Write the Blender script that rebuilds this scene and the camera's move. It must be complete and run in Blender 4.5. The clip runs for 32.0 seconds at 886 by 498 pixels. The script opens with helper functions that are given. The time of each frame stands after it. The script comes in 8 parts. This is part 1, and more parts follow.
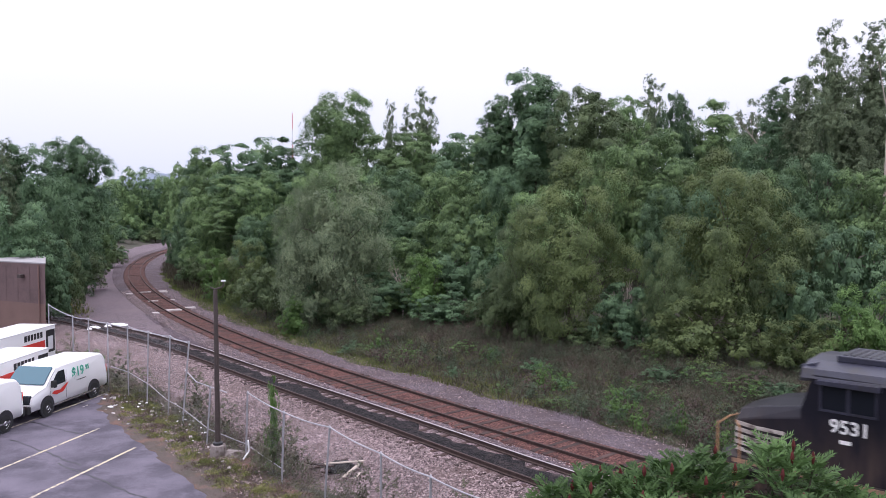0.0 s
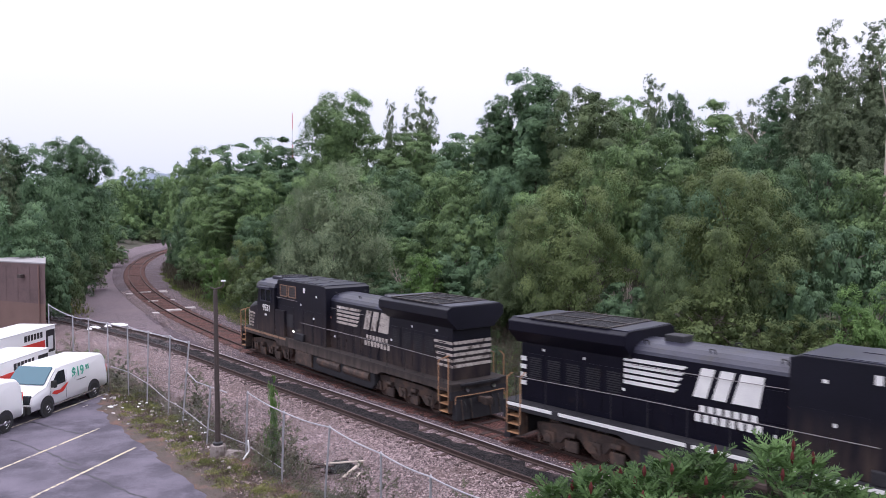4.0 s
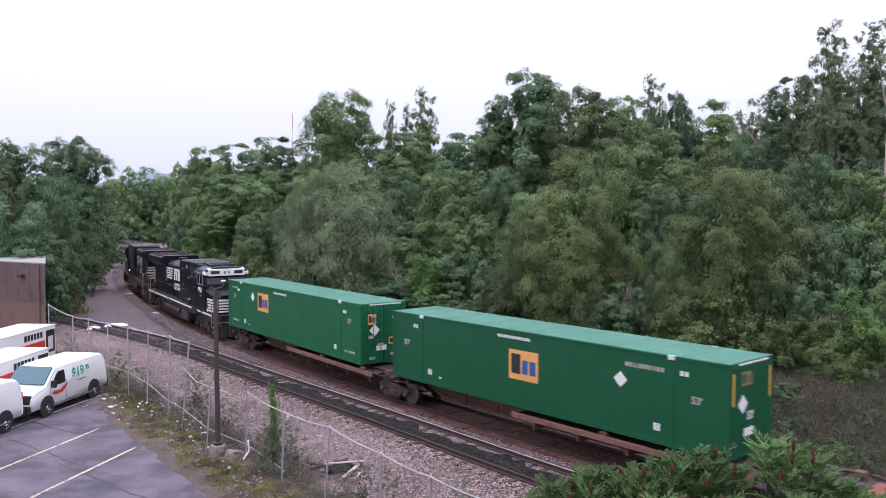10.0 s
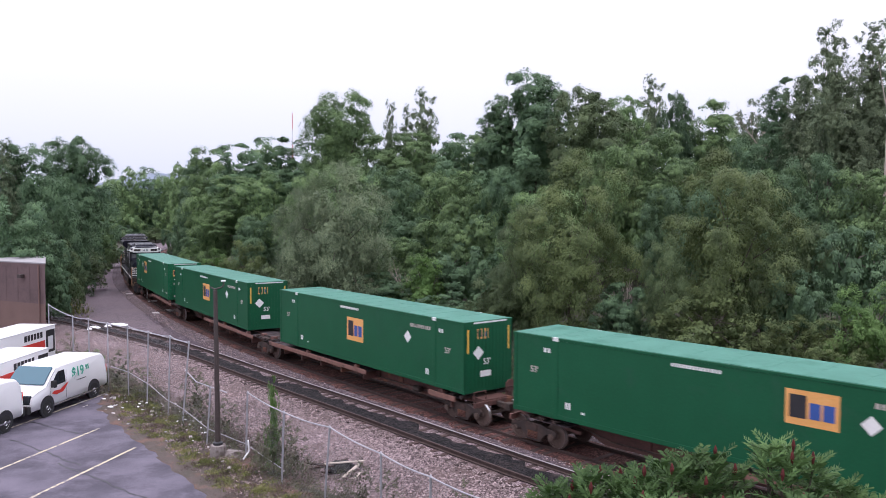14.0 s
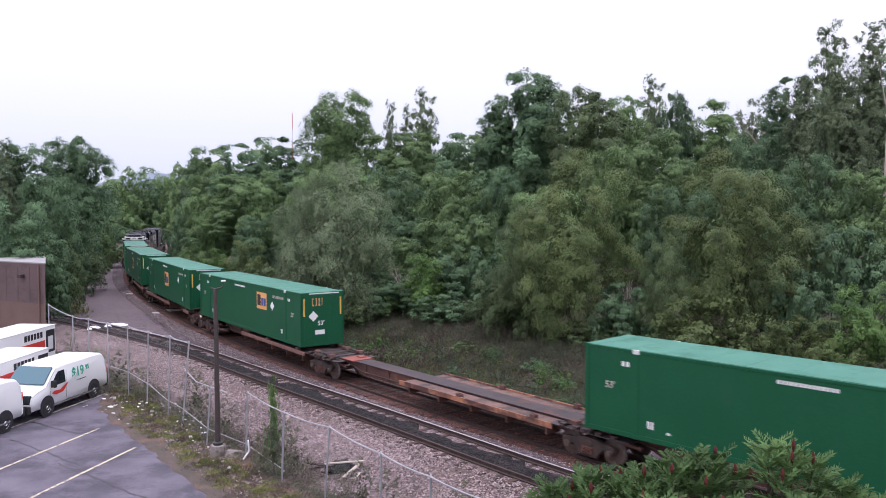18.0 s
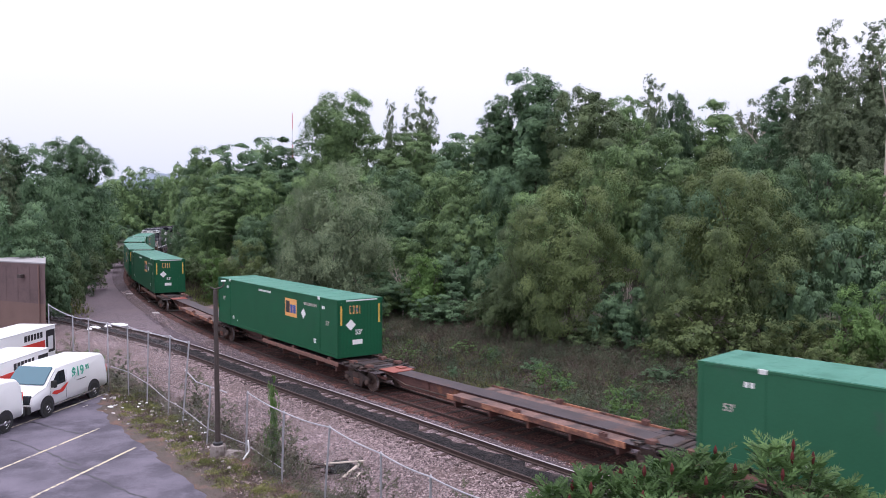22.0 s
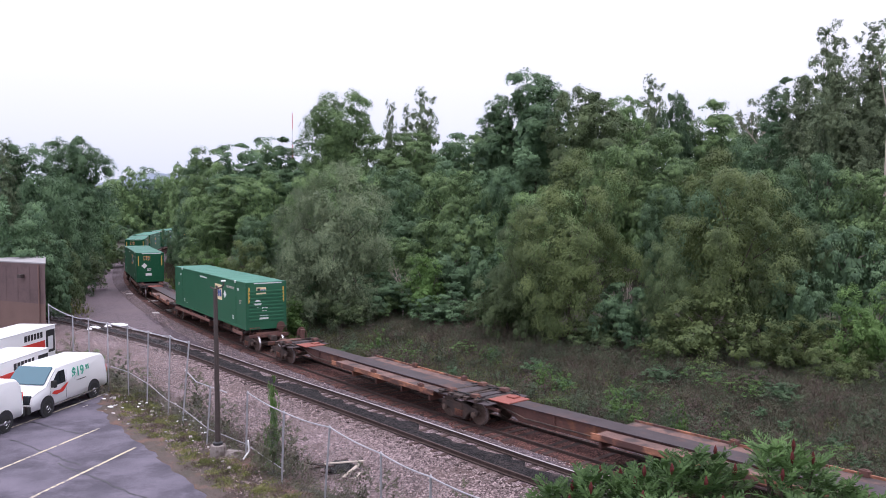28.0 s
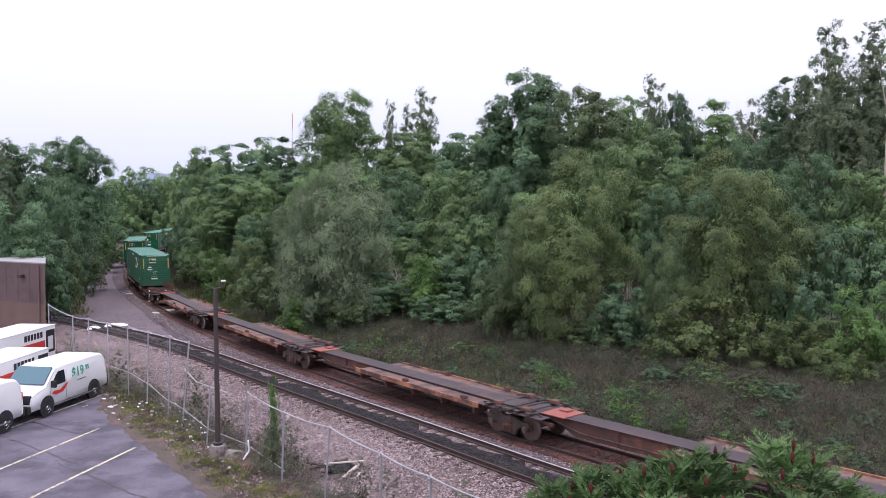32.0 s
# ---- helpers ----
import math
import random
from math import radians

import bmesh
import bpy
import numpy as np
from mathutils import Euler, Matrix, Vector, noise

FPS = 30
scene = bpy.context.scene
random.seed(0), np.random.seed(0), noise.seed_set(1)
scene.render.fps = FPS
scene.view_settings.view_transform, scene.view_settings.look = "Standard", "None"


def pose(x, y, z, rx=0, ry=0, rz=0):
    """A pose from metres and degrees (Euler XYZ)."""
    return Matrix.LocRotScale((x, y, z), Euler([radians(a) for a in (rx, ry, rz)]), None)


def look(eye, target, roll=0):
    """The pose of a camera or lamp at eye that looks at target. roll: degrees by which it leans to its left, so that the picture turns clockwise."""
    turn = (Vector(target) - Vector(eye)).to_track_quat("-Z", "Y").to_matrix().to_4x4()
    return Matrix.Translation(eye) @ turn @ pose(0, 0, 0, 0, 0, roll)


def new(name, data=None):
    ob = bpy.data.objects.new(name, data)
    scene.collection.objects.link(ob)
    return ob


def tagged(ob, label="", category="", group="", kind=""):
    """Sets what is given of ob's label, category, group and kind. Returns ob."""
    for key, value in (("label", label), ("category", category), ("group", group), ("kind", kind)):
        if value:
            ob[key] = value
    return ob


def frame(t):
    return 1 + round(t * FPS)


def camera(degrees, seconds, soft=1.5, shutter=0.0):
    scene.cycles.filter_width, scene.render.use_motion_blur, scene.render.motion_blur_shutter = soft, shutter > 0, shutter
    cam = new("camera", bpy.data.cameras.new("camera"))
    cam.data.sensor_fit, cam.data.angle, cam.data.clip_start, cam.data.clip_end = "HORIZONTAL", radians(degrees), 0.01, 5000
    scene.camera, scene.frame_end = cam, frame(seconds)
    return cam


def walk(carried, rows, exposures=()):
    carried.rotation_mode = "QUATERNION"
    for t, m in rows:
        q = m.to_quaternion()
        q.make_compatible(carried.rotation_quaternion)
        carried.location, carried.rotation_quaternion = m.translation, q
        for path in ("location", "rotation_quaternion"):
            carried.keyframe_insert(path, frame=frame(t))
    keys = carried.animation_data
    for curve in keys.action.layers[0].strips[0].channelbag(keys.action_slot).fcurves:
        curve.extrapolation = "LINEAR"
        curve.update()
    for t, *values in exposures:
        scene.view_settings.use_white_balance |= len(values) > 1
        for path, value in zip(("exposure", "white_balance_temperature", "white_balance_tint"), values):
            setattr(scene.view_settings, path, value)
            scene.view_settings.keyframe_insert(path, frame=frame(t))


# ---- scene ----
# A still camera on an embankment above a curving railway line.
cam = camera(58.29, 32.0, soft=0.9, shutter=0.4)
EYE = (0, 0, 8.733)
VIEW = look(EYE, (0, 10, 8.733 - 10 * math.tan(0.0521)), 0.115)
walk(cam, [(0.0, VIEW), (32.0, VIEW)], [(0.0, -0.47, 5940, 23), (32.0, -0.47, 5940, 23)])

# ---- light: a bright, even evening sky, with a soft high sun lamp added ----
SUN_TURN, SUN_HEIGHT = radians(235), radians(78)
world = bpy.data.worlds.new("sky")
scene.world = world
world.use_nodes = True
wn, wl = world.node_tree.nodes, world.node_tree.links
sky = wn.new("ShaderNodeTexSky")
sky.sky_type, sky.sun_disc = "NISHITA", False
sky.sun_elevation, sky.sun_rotation = SUN_HEIGHT, SUN_TURN
sky.air_density, sky.dust_density, sky.ozone_density = 1.0, 4.0, 1.0
# an overcast sky: paler at the horizon, brighter overhead
height = wn.new("ShaderNodeSeparateXYZ")
wl.new(wn.new("ShaderNodeTexCoord").outputs["Generated"], height.inputs[0])
cloud = wn.new("ShaderNodeValToRGB")
wl.new(height.outputs["Z"], cloud.inputs[0])
for i, (at, colour) in enumerate(((0.0, (0.53, 0.565, 0.62)), (0.2, (0.76, 0.765, 0.775)), (1.0, (1.5, 1.49, 1.46)))):
    e = cloud.color_ramp.elements[i] if i < 2 else cloud.color_ramp.elements.new(at)
    e.position, e.color = at, (*colour, 1)
lift = wn.new("ShaderNodeVectorMath")
lift.operation = "SCALE"
wl.new(cloud.outputs[0], lift.inputs[0])
lift.inputs["Scale"].default_value = 22.0
veil = wn.new("ShaderNodeMix")
veil.data_type = "RGBA"
veil.inputs["Factor"].default_value = 0.88
wl.new(sky.outputs[0], veil.inputs[6])
wl.new(lift.outputs[0], veil.inputs[7])
wl.new(veil.outputs[2], wn["Background"].inputs[0])
wn["Background"].inputs[1].default_value = 0.1
# added lamp near the zenith, brightens upper faces; no sun is visible
sun = new("sun", bpy.data.lights.new("sun", "SUN"))
sun.data.energy, sun.data.angle, sun.data.color = 1.5, radians(30), (1.0, 0.94, 0.86)
sun.matrix_world = look((30 * math.sin(SUN_TURN), 30 * math.cos(SUN_TURN), 30 * math.tan(SUN_HEIGHT)), (0, 0, 0))


# ---- materials ----
def material(name, one, two, scale=3.0, fine=40.0, rough=0.8, metal=0.0, bump=0.3, depth=0.02, stain=None, stain_at=0.62,
             stain_scale=0.8, island=0.0, each=0.0, spec=0.5, hard=0.28):
    """Two colours mixed by a coarse and a fine noise, stains, relief, and a shift of value by piece or by object."""
    m = bpy.data.materials.new(name)
    m.use_nodes = True
    n, l = m.node_tree.nodes, m.node_tree.links
    b = n["Principled BSDF"]
    b.inputs["Roughness"].default_value, b.inputs["Metallic"].default_value = rough, metal
    b.inputs["Specular IOR Level"].default_value = spec
    co = n.new("ShaderNodeTexCoord")
    coarse, grain = n.new("ShaderNodeTexNoise"), n.new("ShaderNodeTexNoise")
    for t, s in ((coarse, scale), (grain, fine)):
        t.inputs["Scale"].default_value, t.inputs["Detail"].default_value = s, 5
        l.new(co.outputs["Object"], t.inputs["Vector"])
    add = n.new("ShaderNodeMath")
    add.operation = "ADD"
    l.new(coarse.outputs[0], add.inputs[0]), l.new(grain.outputs[0], add.inputs[1])
    ramp = n.new("ShaderNodeMapRange")
    ramp.inputs[1].default_value, ramp.inputs[2].default_value = 1.0 - hard, 1.0 + hard
    l.new(add.outputs[0], ramp.inputs[0])
    mix = n.new("ShaderNodeMix")
    mix.data_type = "RGBA"
    mix.inputs[6].default_value, mix.inputs[7].default_value = (*one, 1), (*two, 1)
    l.new(ramp.outputs[0], mix.inputs[0])
    out = mix.outputs[2]
    if stain:
        blot = n.new("ShaderNodeTexNoise")
        blot.inputs["Scale"].default_value, blot.inputs["Detail"].default_value = stain_scale, 8
        blot.inputs["Roughness"].default_value = 0.65
        l.new(co.outputs["Object"], blot.inputs["Vector"])
        cut = n.new("ShaderNodeMapRange")
        cut.inputs[1].default_value, cut.inputs[2].default_value = stain_at - 0.07, stain_at + 0.07
        l.new(blot.outputs[0], cut.inputs[0])
        worn = n.new("ShaderNodeMix")
        worn.data_type = "RGBA"
        l.new(cut.outputs[0], worn.inputs[0]), l.new(out, worn.inputs[6])
        worn.inputs[7].default_value = (*stain, 1)
        out = worn.outputs[2]
    if island or each:
        if island:
            src = n.new("ShaderNodeNewGeometry").outputs["Random Per Island"]
        else:
            src = n.new("ShaderNodeObjectInfo").outputs["Random"]
        k = max(island, each)
        r = n.new("ShaderNodeMapRange")
        r.inputs[3].default_value, r.inputs[4].default_value = 1 - k, 1 + k
        l.new(src, r.inputs[0])
        hsv = n.new("ShaderNodeHueSaturation")
        l.new(r.outputs[0], hsv.inputs["Value"]), l.new(out, hsv.inputs["Color"])
        out = hsv.outputs[0]
    l.new(out, b.inputs["Base Color"])
    if bump:
        bp = n.new("ShaderNodeBump")
        bp.inputs["Strength"].default_value, bp.inputs["Distance"].default_value = bump, depth
        l.new(grain.outputs[0], bp.inputs["Height"])
        l.new(bp.outputs[0], b.inputs["Normal"])
    return m


def gravel(name, tones, scale, patch, patch_at=0.56, patch_scale=0.4, depth=0.04, warp=0.35):
    """Crushed stone: each stone with its own tone and relief, dirt in patches."""
    m = bpy.data.materials.new(name)
    m.use_nodes = True
    n, l = m.node_tree.nodes, m.node_tree.links
    b = n["Principled BSDF"]
    b.inputs["Roughness"].default_value, b.inputs["Specular IOR Level"].default_value = 0.9, 0.25
    co, shift, move = n.new("ShaderNodeTexCoord"), n.new("ShaderNodeTexNoise"), n.new("ShaderNodeVectorMath")
    shift.inputs["Scale"].default_value = scale * 0.8
    l.new(co.outputs["Object"], shift.inputs["Vector"])
    move.operation = "MULTIPLY_ADD"
    move.inputs[1].default_value = (warp / scale * 2,) * 3
    l.new(shift.outputs["Color"], move.inputs[0]), l.new(co.outputs["Object"], move.inputs[2])
    cell = n.new("ShaderNodeTexVoronoi")
    cell.inputs["Scale"].default_value = scale
    l.new(move.outputs[0], cell.inputs["Vector"])
    ramp = n.new("ShaderNodeValToRGB")
    ramp.color_ramp.elements[0].color, ramp.color_ramp.elements[1].color = (*tones[0], 1), (*tones[2], 1)
    e = ramp.color_ramp.elements.new(0.55)
    e.color = (*tones[1], 1)
    one = n.new("ShaderNodeSeparateColor")
    l.new(cell.outputs["Color"], one.inputs[0]), l.new(one.outputs[0], ramp.inputs[0])
    blot, cut, mix = n.new("ShaderNodeTexNoise"), n.new("ShaderNodeMapRange"), n.new("ShaderNodeMix")
    blot.inputs["Scale"].default_value, blot.inputs["Detail"].default_value, blot.inputs["Roughness"].default_value = patch_scale, 9, 0.7
    l.new(co.outputs["Object"], blot.inputs["Vector"])
    cut.inputs[1].default_value, cut.inputs[2].default_value, cut.inputs[4].default_value = patch_at - 0.08, patch_at + 0.08, 0.8
    l.new(blot.outputs[0], cut.inputs[0])
    mix.data_type = "RGBA"
    l.new(cut.outputs[0], mix.inputs[0]), l.new(ramp.outputs[0], mix.inputs[6])
    mix.inputs[7].default_value = (*patch, 1)
    l.new(mix.outputs[2], b.inputs["Base Color"])
    bp = n.new("ShaderNodeBump")
    bp.invert = True
    bp.inputs["Strength"].default_value, bp.inputs["Distance"].default_value = 1.0, depth
    l.new(cell.outputs["Distance"], bp.inputs["Height"]), l.new(bp.outputs[0], b.inputs["Normal"])
    return m


def leafy(name, one, two, tip=None, gloss=0.55):
    """Leaves: colour by leaf and by tree, a little light through them."""
    m = bpy.data.materials.new(name)
    m.use_nodes = True
    n, l = m.node_tree.nodes, m.node_tree.links
    b = n["Principled BSDF"]
    b.inputs["Roughness"].default_value = gloss
    b.inputs["Specular IOR Level"].default_value = 0.16
    geo, info = n.new("ShaderNodeNewGeometry"), n.new("ShaderNodeObjectInfo")
    mix = n.new("ShaderNodeMix")
    mix.data_type = "RGBA"
    mix.inputs[6].default_value, mix.inputs[7].default_value = (*one, 1), (*two, 1)
    co, patch = n.new("ShaderNodeTexCoord"), n.new("ShaderNodeTexNoise")
    patch.inputs["Scale"].default_value, patch.inputs["Detail"].default_value, patch.inputs["Roughness"].default_value = 0.9, 3, 0.6
    l.new(co.outputs["Object"], patch.inputs["Vector"])
    add = n.new("ShaderNodeMath")
    add.operation = "MULTIPLY_ADD"
    l.new(geo.outputs["Random Per Island"], add.inputs[0])
    add.inputs[1].default_value = 0.2
    l.new(patch.outputs[0], add.inputs[2])
    r0 = n.new("ShaderNodeMapRange")
    r0.inputs[1].default_value, r0.inputs[2].default_value = 0.42, 0.78
    l.new(add.outputs[0], r0.inputs[0])
    l.new(r0.outputs[0], mix.inputs[0])
    r = n.new("ShaderNodeMapRange")
    r.inputs[3].default_value, r.inputs[4].default_value = 0.8, 1.2
    l.new(info.outputs["Random"], r.inputs[0])
    hsv = n.new("ShaderNodeHueSaturation")
    l.new(r.outputs[0], hsv.inputs["Value"]), l.new(mix.outputs[2], hsv.inputs["Color"])
    l.new(hsv.outputs[0], b.inputs["Base Color"])
    thin = n.new("ShaderNodeBsdfTranslucent")
    l.new(hsv.outputs[0], thin.inputs[0])
    both = n.new("ShaderNodeMixShader")
    both.inputs[0].default_value = 0.12
    l.new(b.outputs[0], both.inputs[1]), l.new(thin.outputs[0], both.inputs[2])
    l.new(both.outputs[0], n["Material Output"].inputs[0])
    return m


def dusty(name, base, dust, low, high, rough=0.4):
    """Dark paint with road dust thrown up from below in soft streaks."""
    m = material(name, base, tuple(c * 1.7 for c in base), 0.8, 20, rough, 0, 0.05, 0.003, spec=0.25)
    n, l = m.node_tree.nodes, m.node_tree.links
    b = n["Principled BSDF"]
    under = b.inputs["Base Color"].links[0].from_socket
    co, cut, stretch, streak = n.new("ShaderNodeTexCoord"), n.new("ShaderNodeSeparateXYZ"), n.new("ShaderNodeMapping"), n.new("ShaderNodeTexNoise")
    l.new(co.outputs["Object"], cut.inputs[0]), l.new(co.outputs["Object"], stretch.inputs["Vector"])
    stretch.inputs["Scale"].default_value = (2.2, 1.0, 0.5)
    streak.inputs["Scale"].default_value, streak.inputs["Detail"].default_value = 1.4, 6
    l.new(stretch.outputs[0], streak.inputs["Vector"])
    rise, part_of, mix = n.new("ShaderNodeMapRange"), n.new("ShaderNodeMath"), n.new("ShaderNodeMix")
    rise.inputs[1].default_value, rise.inputs[2].default_value = high, low
    l.new(cut.outputs["Z"], rise.inputs[0])
    grow = n.new("ShaderNodeMapRange")
    grow.inputs[1].default_value, grow.inputs[2].default_value = 0.3, 0.68
    l.new(streak.outputs[0], grow.inputs[0])
    part_of.operation = "MULTIPLY"
    l.new(rise.outputs[0], part_of.inputs[0]), l.new(grow.outputs[0], part_of.inputs[1])
    mix.data_type = "RGBA"
    mix.inputs[7].default_value = (*dust, 1)
    l.new(part_of.outputs[0], mix.inputs[0]), l.new(under, mix.inputs[6]), l.new(mix.outputs[2], b.inputs["Base Color"])
    return m


def glass(name, tint=(0.02, 0.025, 0.03)):
    m = bpy.data.materials.new(name)
    m.use_nodes = True
    b = m.node_tree.nodes["Principled BSDF"]
    b.inputs["Base Color"].default_value = (*tint, 1)
    b.inputs["Roughness"].default_value = 0.06
    b.inputs["Specular IOR Level"].default_value = 0.5
    return m


def glowing(name, colour, power):
    m = bpy.data.materials.new(name)
    m.use_nodes = True
    b = m.node_tree.nodes["Principled BSDF"]
    b.inputs["Base Color"].default_value = (*colour, 1)
    b.inputs["Emission Color"].default_value = (*colour, 1)
    b.inputs["Emission Strength"].default_value = power
    return m


EARTH = material("earth", (0.072, 0.056, 0.047), (0.045, 0.045, 0.03), 0.7, 11, 0.95, 0, 0.8, 0.06, (0.04, 0.045, 0.025), 0.52, 0.5)
SOIL = material("trodden_soil", (0.1, 0.073, 0.066), (0.066, 0.057, 0.045), 1.3, 18, 0.95, 0, 0.9, 0.04, (0.16, 0.088, 0.066), 0.58, 0.9, hard=0.2)
ASPHALT = material("asphalt", (0.088, 0.078, 0.104), (0.155, 0.136, 0.176), 0.7, 60, 0.9, 0, 0.5, 0.012, (0.062, 0.055, 0.075), 0.55, 0.45, hard=0.2)
BALLAST = gravel("ballast", ((0.062, 0.043, 0.047), (0.185, 0.134, 0.142), (0.48, 0.38, 0.385)), 22, (0.14, 0.098, 0.09), 0.54, 0.3)
TRACKGRAVEL = gravel("worn_track_gravel", ((0.07, 0.054, 0.062), (0.135, 0.106, 0.12), (0.26, 0.21, 0.235)), 14, (0.18, 0.14, 0.15), 0.58, 0.25, 0.02)
BALLAST_DARK = gravel("track_ballast", ((0.042, 0.033, 0.039), (0.11, 0.087, 0.102), (0.25, 0.2, 0.23)), 24, (0.085, 0.06, 0.06), 0.53, 0.5)
CINDER = gravel("cinder", ((0.002, 0.002, 0.003), (0.009, 0.008, 0.01), (0.05, 0.04, 0.043)), 18, (0.1, 0.075, 0.072), 0.64, 1.6, 0.05)
RUSTBED = gravel("rust_stained_ballast", ((0.03, 0.012, 0.012), (0.105, 0.045, 0.038), (0.23, 0.115, 0.095)), 19, (0.035, 0.02, 0.021), 0.58, 0.9)
STONE = material("stone", (0.12, 0.09, 0.09), (0.36, 0.28, 0.275), 5, 30, 0.9, 0, 0.3, 0.01, island=0.75)
RAIL = material("rail_steel", (0.042, 0.026, 0.024), (0.078, 0.05, 0.043), 5, 60, 0.75, 0.2, 0.2, 0.004)
# pale steel that paints the highlight along the far siding rail
RAILHEAD = material("rail_head_highlight", (0.5, 0.47, 0.48), (0.36, 0.33, 0.34), 4, 70, 0.45, 0.6, 0.05, 0.002)
TIE = material("tie_wood", (0.034, 0.021, 0.02), (0.075, 0.045, 0.04), 2, 30, 0.95, 0, 0.6, 0.01, each=0.4)
CONCRETE = material("pale_concrete", (0.4, 0.36, 0.36), (0.56, 0.51, 0.51), 2, 30, 0.9, 0, 0.3, 0.01, (0.25, 0.21, 0.2), 0.58, 2)
WORNCONCRETE = material("weathered_grey_concrete", (0.2, 0.17, 0.16), (0.34, 0.3, 0.29), 3, 24, 0.95, 0, 0.6, 0.02, (0.12, 0.095, 0.085), 0.54, 3)
YELLOW = material("faded_yellow_paint", (0.46, 0.4, 0.28), (0.58, 0.51, 0.38), 3, 40, 0.85, 0, 0.2, 0.004, (0.17, 0.152, 0.18), 0.56, 5)
BARK = material("bark", (0.05, 0.04, 0.033), (0.11, 0.088, 0.072), 3, 30, 0.95, 0, 0.8, 0.02)
PALEBARK = material("pale_dead_wood", (0.36, 0.3, 0.26), (0.5, 0.44, 0.38), 3, 30, 0.95, 0, 0.6, 0.02)
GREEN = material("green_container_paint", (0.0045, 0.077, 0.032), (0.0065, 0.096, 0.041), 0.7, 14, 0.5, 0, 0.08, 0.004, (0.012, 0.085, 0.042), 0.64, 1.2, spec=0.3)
# container roofs: a paler, bluer green than the sides
ROOFGREEN = material("pale_green_roof", (0.048, 0.175, 0.126), (0.075, 0.235, 0.175), 0.7, 16, 0.6, 0, 0.1, 0.004, (0.028, 0.14, 0.095), 0.62, 0.8, spec=0.3)
BLACK = material("black_locomotive_paint", (0.0045, 0.0045, 0.0105), (0.008, 0.0075, 0.0155), 0.8, 20, 0.32, 0, 0.05, 0.003, (0.02, 0.016, 0.017), 0.66, 1.1, spec=0.18)
# weathered black, its bluish sheen mixed into the base colour
ROOFBLACK = material("weathered_black_roof_blue_sheen", (0.016, 0.016, 0.028), (0.04, 0.042, 0.07), 1.0, 20, 0.38, 0, 0.1, 0.003, (0.028, 0.026, 0.03), 0.6, 1.1)
ROOFDUST = material("dusty_grey_roof_frame", (0.06, 0.06, 0.075), (0.11, 0.11, 0.13), 1.5, 18, 0.6, 0, 0.1, 0.003)
DUSTYBLACK = dusty("dust_streaked_black_paint", (0.0055, 0.0055, 0.0105), (0.075, 0.054, 0.045), 1.5, 3.3)
DUSTYSILL = dusty("dusty_sill_paint", (0.02, 0.017, 0.017), (0.13, 0.1, 0.088), 1.1, 1.75, 0.7)
ROOFTRIM = material("grey_roof_trim", (0.26, 0.25, 0.26), (0.36, 0.35, 0.36), 1.0, 16, 0.8, 0, 0.1, 0.004)
TANSILL = material("dusty_tan_sill", (0.2, 0.12, 0.08), (0.36, 0.22, 0.14), 1.5, 18, 0.8, 0, 0.1, 0.003, (0.08, 0.05, 0.04), 0.6, 1.5)
HANDRAIL = material("worn_handrail", (0.16, 0.15, 0.16), (0.28, 0.26, 0.26), 3, 20, 0.6, 0, 0.0)
FADEDRED = material("faded_red_label", (0.36, 0.13, 0.1), (0.5, 0.22, 0.17), 3, 20, 0.6, 0, 0.0)
SOOT = material("sooty_grille_steel", (0.012, 0.012, 0.016), (0.028, 0.027, 0.033), 2, 25, 0.7, 0.1, 0.2, 0.004)
GRIME = material("grimy_running_gear", (0.036, 0.026, 0.023), (0.092, 0.066, 0.057), 2, 25, 0.8, 0.1, 0.3, 0.006, (0.12, 0.075, 0.054), 0.57, 2)
WHITE = material("white_vehicle_paint", (0.84, 0.84, 0.86), (0.88, 0.88, 0.89), 1, 20, 0.3, 0, 0.02, 0.002)
MARKDULL = material("dirty_white_marking", (0.34, 0.3, 0.27), (0.55, 0.5, 0.46), 2, 14, 0.7, 0, 0.05, 0.002, (0.1, 0.08, 0.07), 0.58, 2.5)
MARK = material("white_marking", (0.7, 0.7, 0.7), (0.82, 0.82, 0.8), 2, 30, 0.6, 0, 0.05, 0.002)
CARRUST = material("oxide_red_car_paint", (0.075, 0.036, 0.032), (0.14, 0.062, 0.05), 1.2, 16, 0.75, 0.0, 0.25, 0.004, (0.26, 0.11, 0.055), 0.62, 1.0)
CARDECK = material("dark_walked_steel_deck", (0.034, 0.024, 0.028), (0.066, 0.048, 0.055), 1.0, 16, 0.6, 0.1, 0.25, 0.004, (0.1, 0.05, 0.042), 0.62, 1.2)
# grimy castings, with the shade beneath the cars put into the colour
GRIME_SHADED = material("shaded_grimy_casting", (0.024, 0.017, 0.016), (0.062, 0.042, 0.037), 2, 25, 0.8, 0.1, 0.3, 0.006, (0.085, 0.05, 0.04), 0.58, 2)
WHEEL = material("worn_wheel_steel", (0.1, 0.07, 0.06), (0.18, 0.13, 0.11), 3, 20, 0.6, 0.5, 0.1, 0.003)
TREAD = material("bright_wheel_tread", (0.6, 0.6, 0.62), (0.7, 0.7, 0.72), 3, 20, 0.3, 0.9, 0.0, 0.003)
PIPE = material("galvanised_steel", (0.34, 0.34, 0.37), (0.46, 0.46, 0.5), 3, 30, 0.5, 0.5, 0.1, 0.003)
WIRE = material("fence_wire", (0.3, 0.3, 0.32), (0.42, 0.42, 0.45), 3, 30, 0.6, 0.4, 0.0, 0.003)
